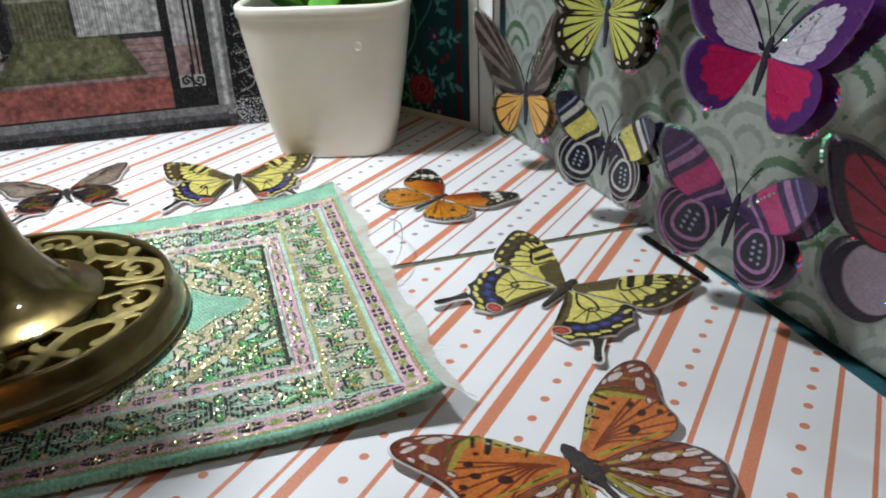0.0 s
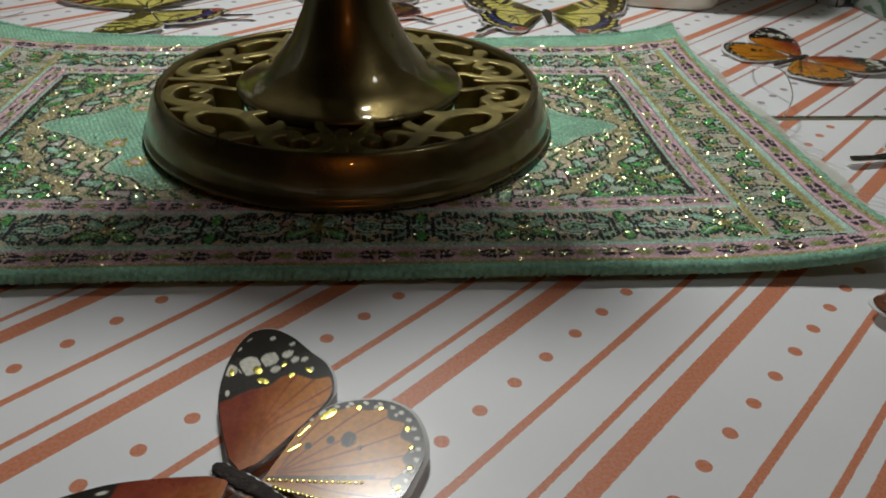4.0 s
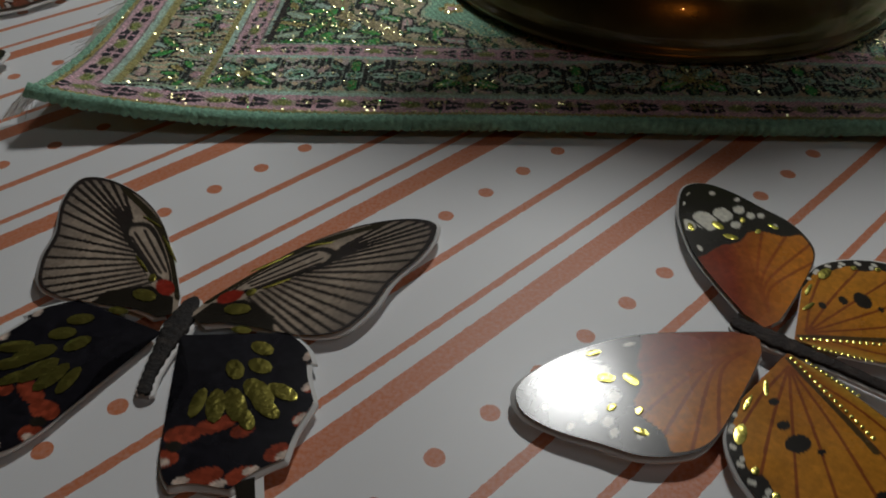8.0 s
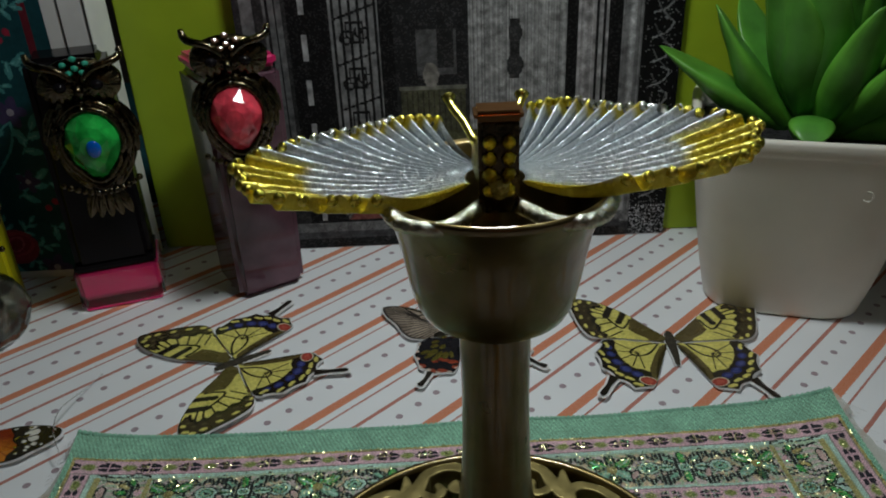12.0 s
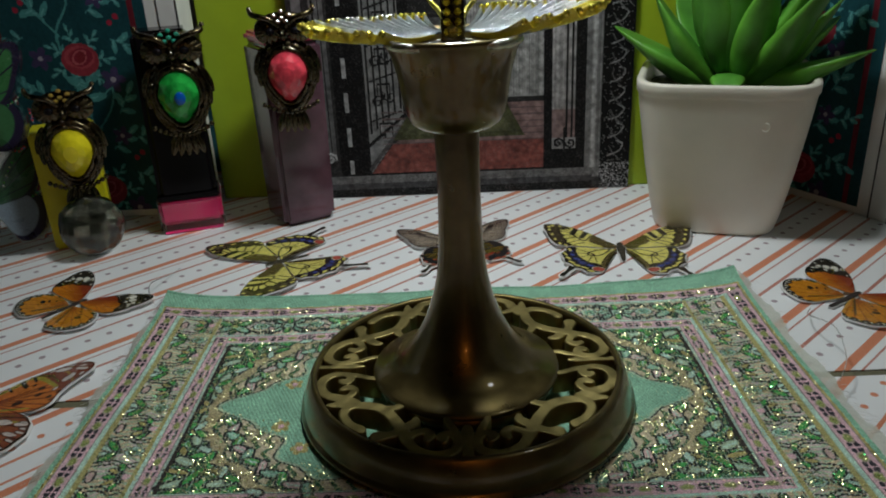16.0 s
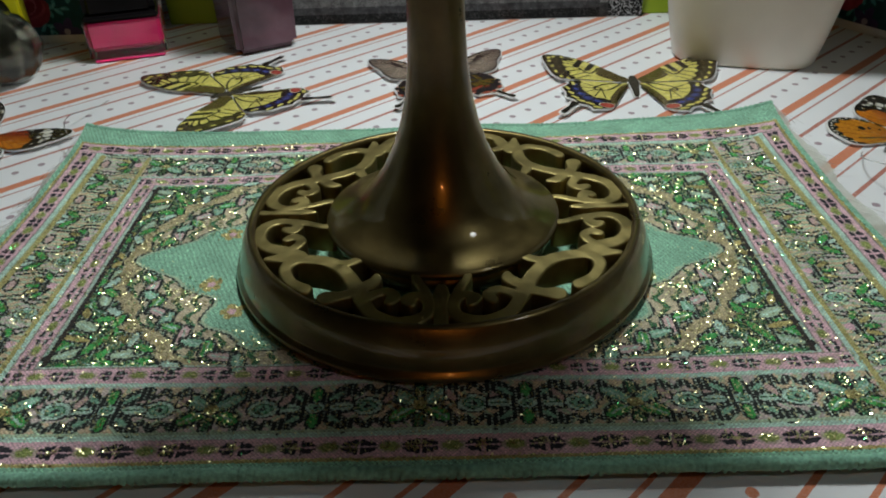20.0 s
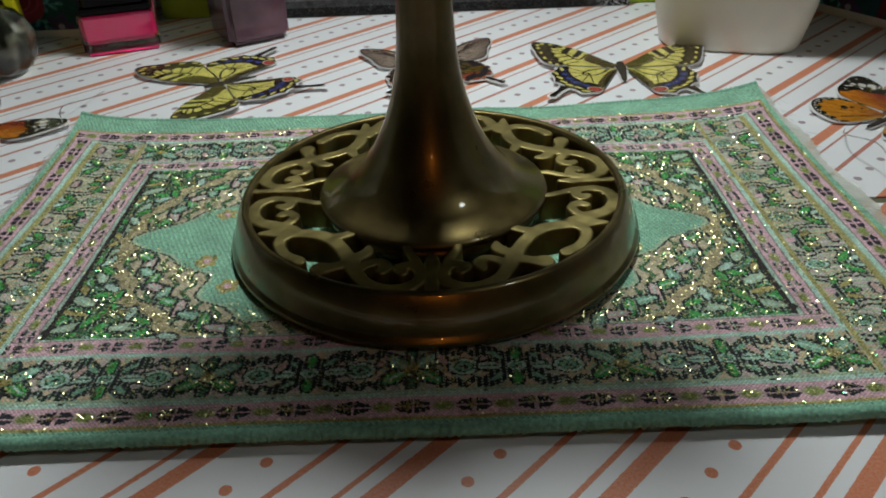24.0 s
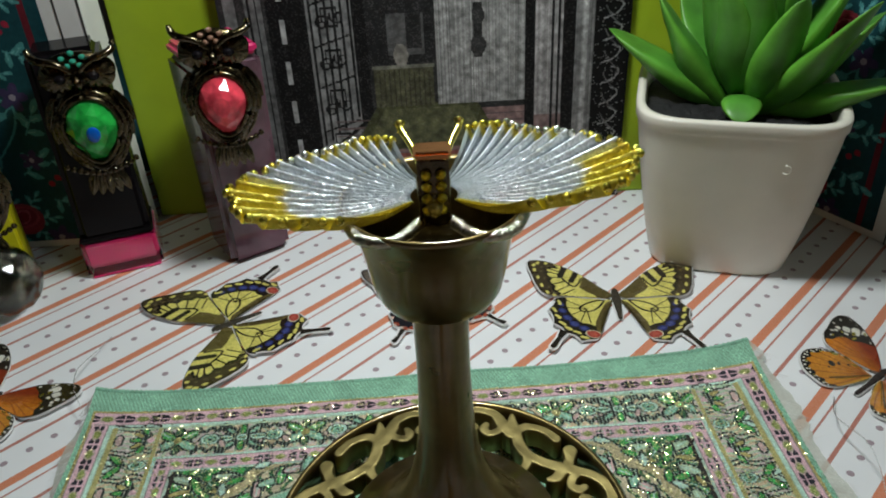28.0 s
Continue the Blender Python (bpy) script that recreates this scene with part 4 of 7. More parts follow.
def links(mask, u, pitch, v, half):
    """Dark woven marks along the pink borders, with a gold diamond between."""
    s = u / pitch - np.floor(u / pitch) - 0.5
    oval = (s * pitch / (half * 1.45)) ** 2 + (v / (half * 0.72)) ** 2 < 1
    holes = (np.abs(s * pitch) < 0.24) | (np.abs(v) < 0.2)
    c.put(mask & oval & ~holes, (0.014, 0.013, 0.022))
    t = np.abs(np.abs(s) - 0.5) * pitch
    c.put(mask & ((t / (half * 1.0)) ** 2 + (v / (half * 0.6)) ** 2 < 1), (0.52, 0.42, 0.34))
    c.put(mask & ((t / (half * 0.75)) ** 2 + (v / (half * 0.42)) ** 2 < 1), (0.30, 0.36, 0.10))
    c.put(mask & (np.abs(np.abs(v) - half * 1.16) < 0.16), (0.34, 0.28, 0.26))


o = (ax < 84.6) & (ay < 50.4) & ~((ax < 80.2) & (ay < 46.2))
links(o & (ay >= 46.2), c.x + 3.9, 8.6, ay - 48.3, 1.8)
links(o & (ay < 46.2), c.y + 2.2, 6.3, ax - 82.4, 1.8)
o = (ax < 66.0) & (ay < 34.6) & ~((ax < 61.9) & (ay < 30.9))
links(o & (ay >= 30.9), c.x + 3.6, 8.2, ay - 32.7, 1.6)
links(o & (ay < 30.9), c.y + 2.2, 6.3, ax - 63.9, 1.6)
gold_map = np.zeros(c.x.shape, bool)  # where metal thread runs
for tone in (OCHRE, BRIGHT, DEEP, (0.30, 0.36, 0.10), (0.54, 0.46, 0.27)):
    gold_map |= np.abs(c.c - np.array(tone)).max(axis=2) < 0.004
row, column = (c.y / STITCH).astype(int), (c.x / STITCH).astype(int)
stitch = (c.x / (2 * STITCH) + 0.5 * (row % 2)) % 1.0
inky = c.c.max(axis=2) < 0.05
within = (ax < 80) & (ay < 46) & (np.abs(ax - 61.0) > 0.7)
c.put(inky & within & (column % 3 == 0) & ((row + column // 3) % 2 == 0), (0.42, 0.52, 0.42))
dark_green = np.abs(c.c - np.array(DEEP)).max(axis=2) < 0.004
c.put(dark_green & ((column + 2 * row) % 4 == 0), (0.16, 0.36, 0.20))
c.put(dark_green & ((column + 2 * row) % 4 == 2), INK)
fleshy = c.rng.random((c.ny // 11 + 1, c.nx // 11 + 1)).repeat(11, 0).repeat(11, 1)[:c.ny, :c.nx]
c.put((np.abs(c.c - np.array(TAN)).max(axis=2) < 0.004) & (fleshy > 0.45), (0.62, 0.52, 0.48))
plain_mint = np.abs(c.c - np.array(MINT)).max(axis=2) < 0.004
c.c[plain_mint & ((column + row // 2) % 3 == 0)] *= 0.70  # the ribs of the plain weave
c.c *= np.where(stitch < 0.5, 1.20, 0.80)[..., None] * np.where(row % 2 == 0, 1.06, 0.94)[..., None] * (1 + c.rng.normal(0, 0.08, c.x.shape))[..., None]
c.speckle((ax < 79) & (ay < 45) & ~(rr < medal - 0.5), 0.025, (0.56, 0.56, 0.30), 0.6)


def rug_shape(x, y):
    """Where a point of the rug lies: a little askew, its corners lifting off the paper."""
    u, v = x / 86.5, (y - 1) / 56
    wx = x * (1 - 0.016 * v * (u > 0) + 0.010 * v * (u < 0))
    wy = y + 1.6 * v * u * (v > 0) + 0.8 * v * u * (v < 0) * -1
    corner = (np.abs(u) ** 6) * (np.abs(v) ** 4)
    z = 1.7 + 3.4 * corner + 0.9 * np.abs(u) ** 8 + 0.5 * np.abs(v) ** 10 + 0.22 * np.sin(x * 0.11 + 1) * np.sin(y * 0.13) + 0.35 * np.maximum(v - 0.7, 0) * np.sin(x * 0.16)
    return wx / 1000, wy / 1000, z / 1000


rug = thing("rug", (0, 0, 0.0), "small mint green woven rug with gold thread and pink borders", "rug")


def rug_relief(x, y):
    wx, wy, z = rug_shape(x, y)
    n = np.random.default_rng(8).normal(0, 1, x.shape)
    return wx, wy, z + 0.00006 * n + 0.00007 * np.sin(x * 7.5) * np.sin(y * 7.5)


rug_print.sheet("woven_face", WEAVE, rug_relief, rug)


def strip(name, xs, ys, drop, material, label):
    """The edge of the rug: a thin skirt along one side, dark to stand in for shade."""
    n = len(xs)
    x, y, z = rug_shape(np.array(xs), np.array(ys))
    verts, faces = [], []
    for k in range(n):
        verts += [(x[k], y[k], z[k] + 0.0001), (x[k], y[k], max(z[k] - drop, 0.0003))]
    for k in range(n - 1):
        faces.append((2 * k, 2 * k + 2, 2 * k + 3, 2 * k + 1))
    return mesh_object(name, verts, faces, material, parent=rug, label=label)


for yy, r in ((-54.0, 0.00095), (56.5, 0.0006)):
    xs = np.linspace(-86.5, 86.5, 420)
    x, y, z = rug_shape(xs, np.full(420, yy))
    rope = [(x[k], y[k] + 0.00012 * math.sin(k * 2.1), z[k] - 0.0003 + 0.00012 * math.cos(k * 2.1)) for k in range(420)]
    mesh_object("rolled_hem", *tube(rope, [r * (1 + 0.16 * math.sin(k * 2.4)) for k in range(420)], 8), HEM, parent=rug, label="mint green rolled hem")
    # near-black skirt: the shade under the hem, put in as colour
    strip("hem_shade", xs, np.full(420, yy * 0.995), 0.0014, DARK_LINE, "dark strip standing in for shade under the rug edge")
base = Canvas(-86.0, 86.0, -53.6, 56.0, 8.0, MINT)
base.sheet("backing", HEM, lambda x, y: tuple(w - d for w, d in zip(rug_shape(x, y), (0, 0, 0.0009))), rug, "plain green backing")

rng = np.random.default_rng(21)
for s in (-1, 1):  # sheer fringe along the short sides
    n = 90
    vy = np.linspace(-54, 56.5, n)
    x, y, z = rug_shape(np.full(n, s * 86.3), vy)
    out = (0.0048 if s > 0 else 0.0032) + 0.0010 * np.sin(vy * 0.21) + rng.normal(0, 0.00025, n) + 0.001 * (np.abs(vy - 1) > 53)
    verts, faces = [], []
    for k in range(n):
        verts += [(x[k], y[k], z[k]), (x[k] + s * out[k] * 0.5, y[k], z[k] * 0.6), (x[k] + s * out[k], y[k], z[k] * 0.12 + 0.0003)]
    for k in range(n - 1):
        for j in (0, 1):
            faces.append((3 * k + j, 3 * k + j + 1, 3 * k + j + 4, 3 * k + j + 3))
    mesh_object("sheer_edge", verts, faces, FRINGE, parent=rug, label="sheer frayed edge")
    threads = []
    for k in range(220 if s < 0 else 60):
        yy = rng.uniform(-54, 56.5)
        px, py, pz = (float(w[0]) for w in rug_shape(np.array([s * 86.2]), np.array([yy])))
        reach = rng.uniform(0.002, 0.0056) * (1.0 if s < 0 else 1.5)
        threads.append(tube([(px, py, pz), (px + s * reach * 0.5, py + rng.normal(0, 0.0004), pz * 0.62 + 0.0001), (px + s * reach, py + rng.normal(0, 0.0009), pz * 0.15 + 0.0004)], 0.00003, 4))
    ob = mesh_object("fringe_threads", *merge(*threads), WHITE_CARD, parent=rug, label="fine pale loose threads")
    ob["kind"] = "stuff"

gold_map |= (ax < 79) & (ay < 46) & (rr > medal + 1) & (rug_print.rng.random(ax.shape) < 0.16)
spots = np.stack([rug_print.x[gold_map], rug_print.y[gold_map]], axis=1)
knots = [(x0, y0) for x0 in (0, 31.2, 62.4) for y0 in (40.3,)] + [(70, y0) for y0 in (0, 16.4, 32.8)] + [(52, 24), (44, 12), (28, 26), (55, 6), (15, 28)] + [(8.6 * k + 0.4, 48.3) for k in range(9)]
for kx, ky in knots:  # close-set stitches where the flowers sit
    spread = (3.0, 2.2) if ky < 47 else (0.9, 0.6)
    for sx in (-1, 1):
        for sy in (-1, 1):
            spots = np.concatenate([spots, np.array((sx * kx, sy * ky - 1.2)) + rng.normal(0, 1, (420 if ky < 47 else 120, 2)) * spread])
# metallic threads: tiny tilted slips that catch the lamp
for name, material, count, colour_test in (("gold_threads", GLITTER, 21000, "gold"), ("green_threads", GLITTER_GREEN, 1600, "green")):
    verts, faces = [], []
    made = 0
    while made < count:
        x, y = spots[rng.integers(len(spots))] + rng.uniform(-0.2, 0.2, 2)
        made += 1
        px, py, pz = (float(w[0]) for w in rug_shape(np.array([x]), np.array([y])))
        t, w, h = rng.uniform(0, math.pi), rng.uniform(0.00005, 0.00011), rng.uniform(0.00008, 0.00021)
        tx, ty = rng.normal(0, 0.30), rng.normal(0, 0.30)
        i = len(verts)
        for u, v in ((-1, -1), (1, -1), (1, 1), (-1, 1)):
            dx, dy = u * w * math.cos(t) - v * h * math.sin(t), u * w * math.sin(t) + v * h * math.cos(t)
            verts.append((px + dx, py + dy, pz + 0.00026 + dx * tx + dy * ty))
        faces.append((i, i + 1, i + 2, i + 3))
    ob = mesh_object(name, verts, faces, material, smooth=False, parent=rug, label="glinting metallic threads")
    ob["kind"] = "stuff"

# two loose clear threads on the paper beside the rug
for name, pts in (("loose_thread", [(-0.090, 0.050, 0.004), (-0.0935, 0.056, 0.0055), (-0.0965, 0.066, 0.004), (-0.0955, 0.078, 0.001), (-0.094, 0.084, 0.0006)]),
                  ("loose_thread", [(0.0895, -0.002, 0.004), (0.094, 0.005, 0.006), (0.097, 0.018, 0.007), (0.096, 0.030, 0.004), (0.101, 0.040, 0.0006)])):
    tagged(mesh_object(name, *tube(smooth_curve(pts, 24), 0.00013, 6), CLEAR), "fine clear nylon thread curling off the rug", "thread", "loose threads")

# ---- pot with an artificial succulent ----
plant = thing("potted_succulent", (0.0975, 0.1180, 0.0), "green artificial succulent in a tapered white pot on the paper", "potted plant", turn=-17.2)


def squircle(half, corner, z, n=80):
    """A rounded square."""
    out = []
    e = 2 / (half / corner * 1.05)
    for k in range(n):
        a = 2 * math.pi * k / n
        c, s = math.cos(a), math.sin(a)
        out.append((half * math.copysign(abs(c) ** e, c), half * math.copysign(abs(s) ** e, s), z))
    return out


def loft(rings, cap=True):
    verts = [p for r in rings for p in r]
    n = len(rings[0])
    faces = []
    for i in range(len(rings) - 1):
        for k in range(n):
            faces.append((i * n + k, i * n + (k + 1) % n, (i + 1) * n + (k + 1) % n, (i + 1) * n + k))
    if cap:
        faces.append(tuple(range(n))[::-1])
    return verts, faces


rings = [squircle(h, 0.0052 + 0.09 * (h - 0.0193), z) for h, z in
         ((0.0196, 0.0), (0.0206, 0.0002), (0.0213, 0.0012), (0.0231, 0.010), (0.0251, 0.022), (0.0268, 0.034), (0.0281, 0.044), (0.0287, 0.0492), (0.0289, 0.0498), (0.0293, 0.0503), (0.0294, 0.0530), (0.0292, 0.0537),
          (0.0280, 0.0540), (0.0271, 0.0537), (0.0267, 0.0525), (0.0262, 0.047))]
mesh_object("pot", *loft(rings), WHITE_POT, parent=plant, label="white glazed square pot")
verts, faces = [(0, 0, 0.0478)], []
m, n = 16, 80
for j in range(1, m + 1):
    for x, y, z in squircle(0.0262 * j / m, 0.0055 * j / m, 0.0):
        verts.append((x, y, 0.0476 + 0.0016 * noise.noise((x * 420, y * 420, 0.3)) * (1 - (j / m) ** 6)))
faces += [(0, 1 + k, 1 + (k + 1) % n) for k in range(n)]
faces += [(1 + j * n + k, 1 + (j + 1) * n + k, 1 + (j + 1) * n + (k + 1) % n, 1 + j * n + (k + 1) % n) for j in range(m - 1) for k in range(n)]
mark = [(0.0128 + 0.0011 * math.cos(q), -0.02855, 0.0408 + 0.0013 * math.sin(q)) for q in np.linspace(-2.4, 2.0, 14)]
mesh_object("dent", *tube(mark, 0.00022, 6), WHITE_POT, parent=plant, label="small curved dent in the glaze")
mesh_object("soil", verts, faces, SOIL, parent=plant, label="dark soil filling")


def leaf_mesh(length, width, thick, bend):
    """A fat pointed leaf along +x, keeled below, hollowed a little above; it curves up by bend."""
    n, m = 26, 14
    verts, faces, tint = [], [], []
    for i in range(n + 1):
        u = i / n
        w = width / 2 * (0.40 + 0.60 * math.sin(min(u / 0.52, 1.0) * math.pi / 2)) * (1.0 if u < 0.52 else max(1e-3, math.cos((u - 0.52) / 0.48 * math.pi / 2)) ** 0.55)
        t = thick / 2 * (0.75 + 0.35 * math.sin(math.pi * min(u / 0.7, 1))) * max(0.08, (1 - u ** 3.2))
        a = bend * u
        cx, cz = length * (math.sin(bend * u) / bend if bend else u), length * ((1 - math.cos(bend * u)) / bend if bend else 0)
        for k in range(m):
            b = 2 * math.pi * k / m
            y = w * math.cos(b)
            h = t * math.sin(b) * (0.55 if math.sin(b) > 0 else 1.15) + 0.12 * w * abs(math.cos(b)) ** 2
            verts.append((cx - h * math.sin(a), y, cz + h * math.cos(a)))
            edge = abs(math.cos(b)) ** 6
            g = 1.05 + 0.35 * u + 0.35 * edge
            g *= 0.9
            tint.append((0.052 * g + 0.04 * edge + 0.03 * u, 0.245 * g + 0.06 * edge, 0.024 * g + 0.01 * u))
    for i in range(n):
        for k in range(m):
            faces.append((i * m + k, i * m + (k + 1) % m, (i + 1) * m + (k + 1) % m, (i + 1) * m + k))
    faces.append(tuple(range(m))[::-1])
    faces.append(tuple(n * m + k for k in range(m)))
    return verts, faces, tint


outer_leaves = ((170, 25, 47, 12, 0.08), (-20, 17, 50, 12, 0.10), (-94, 46, 18, 10, -1.5), (14, 30, 42, 11, 0.2), (128, 40, 46, 12, 0.3), (95, 24, 44, 12, 0.2), (48, 28, 44, 12, 0.2))
inner_leaves = ((152, 60, 46, 10.5, 0.2), (-158, 64, 51, 13, 0.12), (-102, 66, 45, 13, 0.16), (-36, 46, 52, 13, 0.15), (4, 57, 54, 13.5, 0.12), (-66, 74, 50, 13, 0.1), (40, 60, 52, 12, 0.15), (84, 60, 52, 12, 0.2), (-130, 80, 52, 12, 0.08),
         (-14, 72, 54, 12, 0.12), (120, 74, 54, 12, 0.1), (50, 80, 52, 11, 0.06), (-170, 84, 50, 11, 0.06), (-60, 58, 40, 12, 0.2), (176, 48, 44, 11, 0.2), (-128, 60, 42, 12, 0.2), (-10, 40, 46, 12, 0.2), (20, 76, 56, 11, 0.08))
for k, (az, el, length, width, bend) in enumerate(outer_leaves + inner_leaves):
    v, f, tint = leaf_mesh(length / 1000 * (0.86 if el < 20 else 0.90), width / 1000 * 1.14, 0.0096, bend)
    ob = mesh_object("leaf", v, f, LEAF, tint=tint, parent=plant)
    ob.matrix_local = pose(0.0012 + 0.004 * math.cos(radians(az)) * (el < 60), 0.001 + 0.004 * math.sin(radians(az)) * (el < 60), 0.0485 + 0.0035 * (el > 50), 0, 0, az) @ pose(0, 0, 0, 0, -el, 0)

# ---- bottles, yellow box, marble and owl rings ----
def hashed2(i):
    return math.sin(i * 91.7) * 4375.85 % 1.0


def rounded_prism(bm, hx, hy, z0, z1, bevel, taper=1.0, seg=3):
    made = box(bm, -hx, hx, -hy, hy, z0, z1).verts
    for v in made:
        if v.co.z > (z0 + z1) / 2:
            v.co.x *= taper
            v.co.y *= taper
    bmesh.ops.bevel(bm, geom=list(bm.edges), offset=bevel, segments=seg, affect="EDGES")
    return bm


polish = thing("nail_polish_bottle", (-0.1028, 0.1283, 0.0), "nail polish bottle with pink lacquer and a tall black cap", "bottle", turn=18)
part("glass_base", rounded_prism(bmesh.new(), 0.0121, 0.0095, 0.0001, 0.0145, 0.0016), GLASS, polish, "clear glass base").visible_shadow = False
part("lacquer", rounded_prism(bmesh.new(), 0.0116, 0.0090, 0.0040, 0.0136, 0.0014), PINK_LACQUER, polish, "bright pink lacquer inside")
part("foot", rounded_prism(bmesh.new(), 0.0110, 0.0085, 0.0004, 0.0012, 0.0003), PINK_LACQUER, polish)
part("cap", rounded_prism(bmesh.new(), 0.0110, 0.0084, 0.0138, 0.0755, 0.0022, 0.93), BLACK_GLOSS, polish, "glossy black cap")
part("collar", rounded_prism(bmesh.new(), 0.0115, 0.0088, 0.0130, 0.0152, 0.0007), BLACK_GLOSS, polish)

plum = thing("plum_bottle", (-0.0609, 0.1340, 0.0), "tall square plum-coloured bottle with a pink top", "bottle", turn=32)
part("body", rounded_prism(bmesh.new(), 0.0105, 0.0105, 0.0001, 0.0690, 0.0020, 1.08), PLUM, plum)
part("lid", rounded_prism(bmesh.new(), 0.0108, 0.0108, 0.0687, 0.0725, 0.0012, 1.0), PINK_LACQUER, plum, "dull pink lid")

carton = tagged(part("yellow_box", rounded_prism(bmesh.new(), 0.0108, 0.0085, 0.0001, 0.044, 0.0008), YELLOW_BOX), "small bright yellow box carrying an owl ring", "box")
carton.matrix_world = pose(-0.1414, 0.1180, 0.0, 0, 0, 24)

marble = thing("marble", (-0.1300, 0.1015, 0.0), "clear faceted glass marble beside the yellow box", "marble")
cut = bmesh.new()
bmesh.ops.create_icosphere(cut, subdivisions=3, radius=0.0112, matrix=Matrix.Translation((0, 0, 0.0112)))
for v in cut.verts:
    v.co += Vector((math.sin(v.co.z * 2900), math.sin(v.co.x * 3100), math.sin(v.co.y * 3300))) * 0.00022
part("faceted_ball", cut, GLASS, marble, "clear cut glass").visible_shadow = False
v, f = ball((0, 0, 0.0112), 0.0092, n=15, m=10)
mesh_object("core", [(x + 0.0009 * math.sin(i * 2.1), y + 0.0009 * math.cos(i * 3.3), z + 0.0006 * math.sin(i * 5.1)) for i, (x, y, z) in enumerate(v)], f, SILVER, smooth=False,
            tint=[(0.05 + 0.60 * hashed2(i) ** 3, 0.05 + 0.60 * hashed2(i) ** 3, 0.035 + 0.5 * hashed2(i) ** 3) for i in range(len(f))], parent=marble, label="grey crystal facets inside")


def petal(w, l, t, material, name, parent, m, ridges=0):
    """A small domed leaf-shaped plate along -z."""
    n, k = 14, 12
    verts, faces = [], []
    for i in range(n + 1):
        u = i / n
        ww = w * math.sin(math.pi * (0.12 + 0.86 * u)) ** 0.7
        for j in range(k + 1):
            s = j / k * 2 - 1
            d = t * (1 - s * s) * math.sin(math.pi * (0.1 + 0.85 * u)) * (1 + (0.35 * math.cos(s * math.pi * ridges) if ridges else 0))
            verts.append((ww * s, -d, -l * u))
    for i in range(n):
        for j in range(k):
            q = i * (k + 1) + j
            faces.append((q, q + 1, q + k + 2, q + k + 1))
    ob = mesh_object(name, verts, faces, material, parent=parent)
    ob.matrix_local = m
    return ob


def owl(place, turn, tilt, size, gem, label, spots):
    """An owl cocktail ring: horned head, ridged eye discs, drop-shaped faceted gem, beaded perch and fanned tail. Faces -y."""
    o = new("owl_ring")
    o.matrix_world = pose(*place, tilt[0], tilt[1], turn) @ Matrix.Scale(size, 4)
    tagged(o, label, "ring", "owl rings")

    def neck(shape):
        v, f = shape
        return [(x * 0.98, y * 0.9, 0.0085 + (z - 0.0085) * 0.80) for x, y, z in v], f

    head = ball((0, 0.0005, 0.0170), 0.0108, 0.0030, 0.0072, 24, 14)
    mesh_object("head", *neck(head), BRONZE, parent=o)
    wide = ball((0, 0.0012, -0.001), 0.0108, 0.0026, 0.0140, 24, 14)
    mesh_object("breast", *wide, BRONZE, parent=o)
    for s in (-1, 1):
        disc, faces = [], []
        for i in range(9):
            for k in range(40):
                a = 2 * math.pi * k / 40
                r = 0.0056 * i / 8
                disc.append((s * 0.0050 + r * math.cos(a), -0.0036 + 0.0018 * (i / 8) ** 2 + 0.00045 * math.cos(a * 14) * i / 8, 0.0158 + r * math.sin(a)))
        for i in range(8):
            for k in range(40):
                faces.append((i * 40 + k, (i + 1) * 40 + k, (i + 1) * 40 + (k + 1) % 40, i * 40 + (k + 1) % 40))
        mesh_object("eye_disc", *neck((disc, faces)), BRONZE, parent=o, label="ridged bronze eye disc")
        mesh_object("eye", *neck(ball((s * 0.0046, -0.0040, 0.0160), 0.0017, n=12, m=8)), BLACK_GLOSS, parent=o, label="black glass eye")
        mesh_object("horn", *neck(tube(smooth_curve([(s * 0.0008, -0.0034, 0.0172), (s * 0.0044, -0.0035, 0.0212), (s * 0.0088, -0.0026, 0.0228), (s * 0.0110, -0.001, 0.0240), (s * 0.0118, 0, 0.0268)], 16), [0.0007 + 0.0007 * math.sin(math.pi * k / 15) for k in range(16)], 8)), BRONZE, parent=o)
        for k in range(5):
            petal(0.0020, 0.0105, 0.0009, BRONZE, "feather", o, pose(s * (0.0078 + 0.0008 * (k % 2)), -0.0006 - 0.0002 * k, 0.0085 - 0.0036 * k, 0, -s * (24 - 13 * k), 0), 2)
    mesh_object("beak", *neck(tube([(0, -0.0040, 0.0158), (0, -0.0052, 0.0138), (0, -0.0046, 0.0112)], [0.0016, 0.0013, 0.0002], 8)), BRONZE, parent=o)
    for x, z in ((0, 0.0215), (-0.0028, 0.0228), (0.0028, 0.0228), (0, 0.0245), (-0.0016, 0.0200), (0.0016, 0.0200)):
        mesh_object("crystal", *neck(ball((x, -0.0026, z), 0.0010, n=8, m=5)), spots, smooth=False, parent=o)
    # drop outline, round above and pointed below
    def drop(a, k):
        x, z = math.sin(a), math.cos(a)
        r = 1.0 if z > -0.1 else 1.0 + 0.26 * ((-z - 0.1) / 0.9) ** 2
        x *= 1.0 if z > 0 else 1 - 0.16 * z * z
        return 0.0072 * x * k, 0.0082 * z * r * k
    verts, faces = [], []
    n = 10
    levels = ((1.0, 0.0), (0.97, 0.0014), (0.66, 0.0044), (0.36, 0.0054))
    for i, (k, h) in enumerate(levels):
        for j in range(n):
            x, z = drop(2 * math.pi * (j + 0.5 * (i % 2)) / n, k)
            verts.append((x, -0.0028 - h, z - 0.0008))
    for i in range(3):
        for j in range(n):
            a, b, c, d = i * n + j, i * n + (j + 1) % n, (i + 1) * n + j, (i + 1) * n + (j + 1) % n
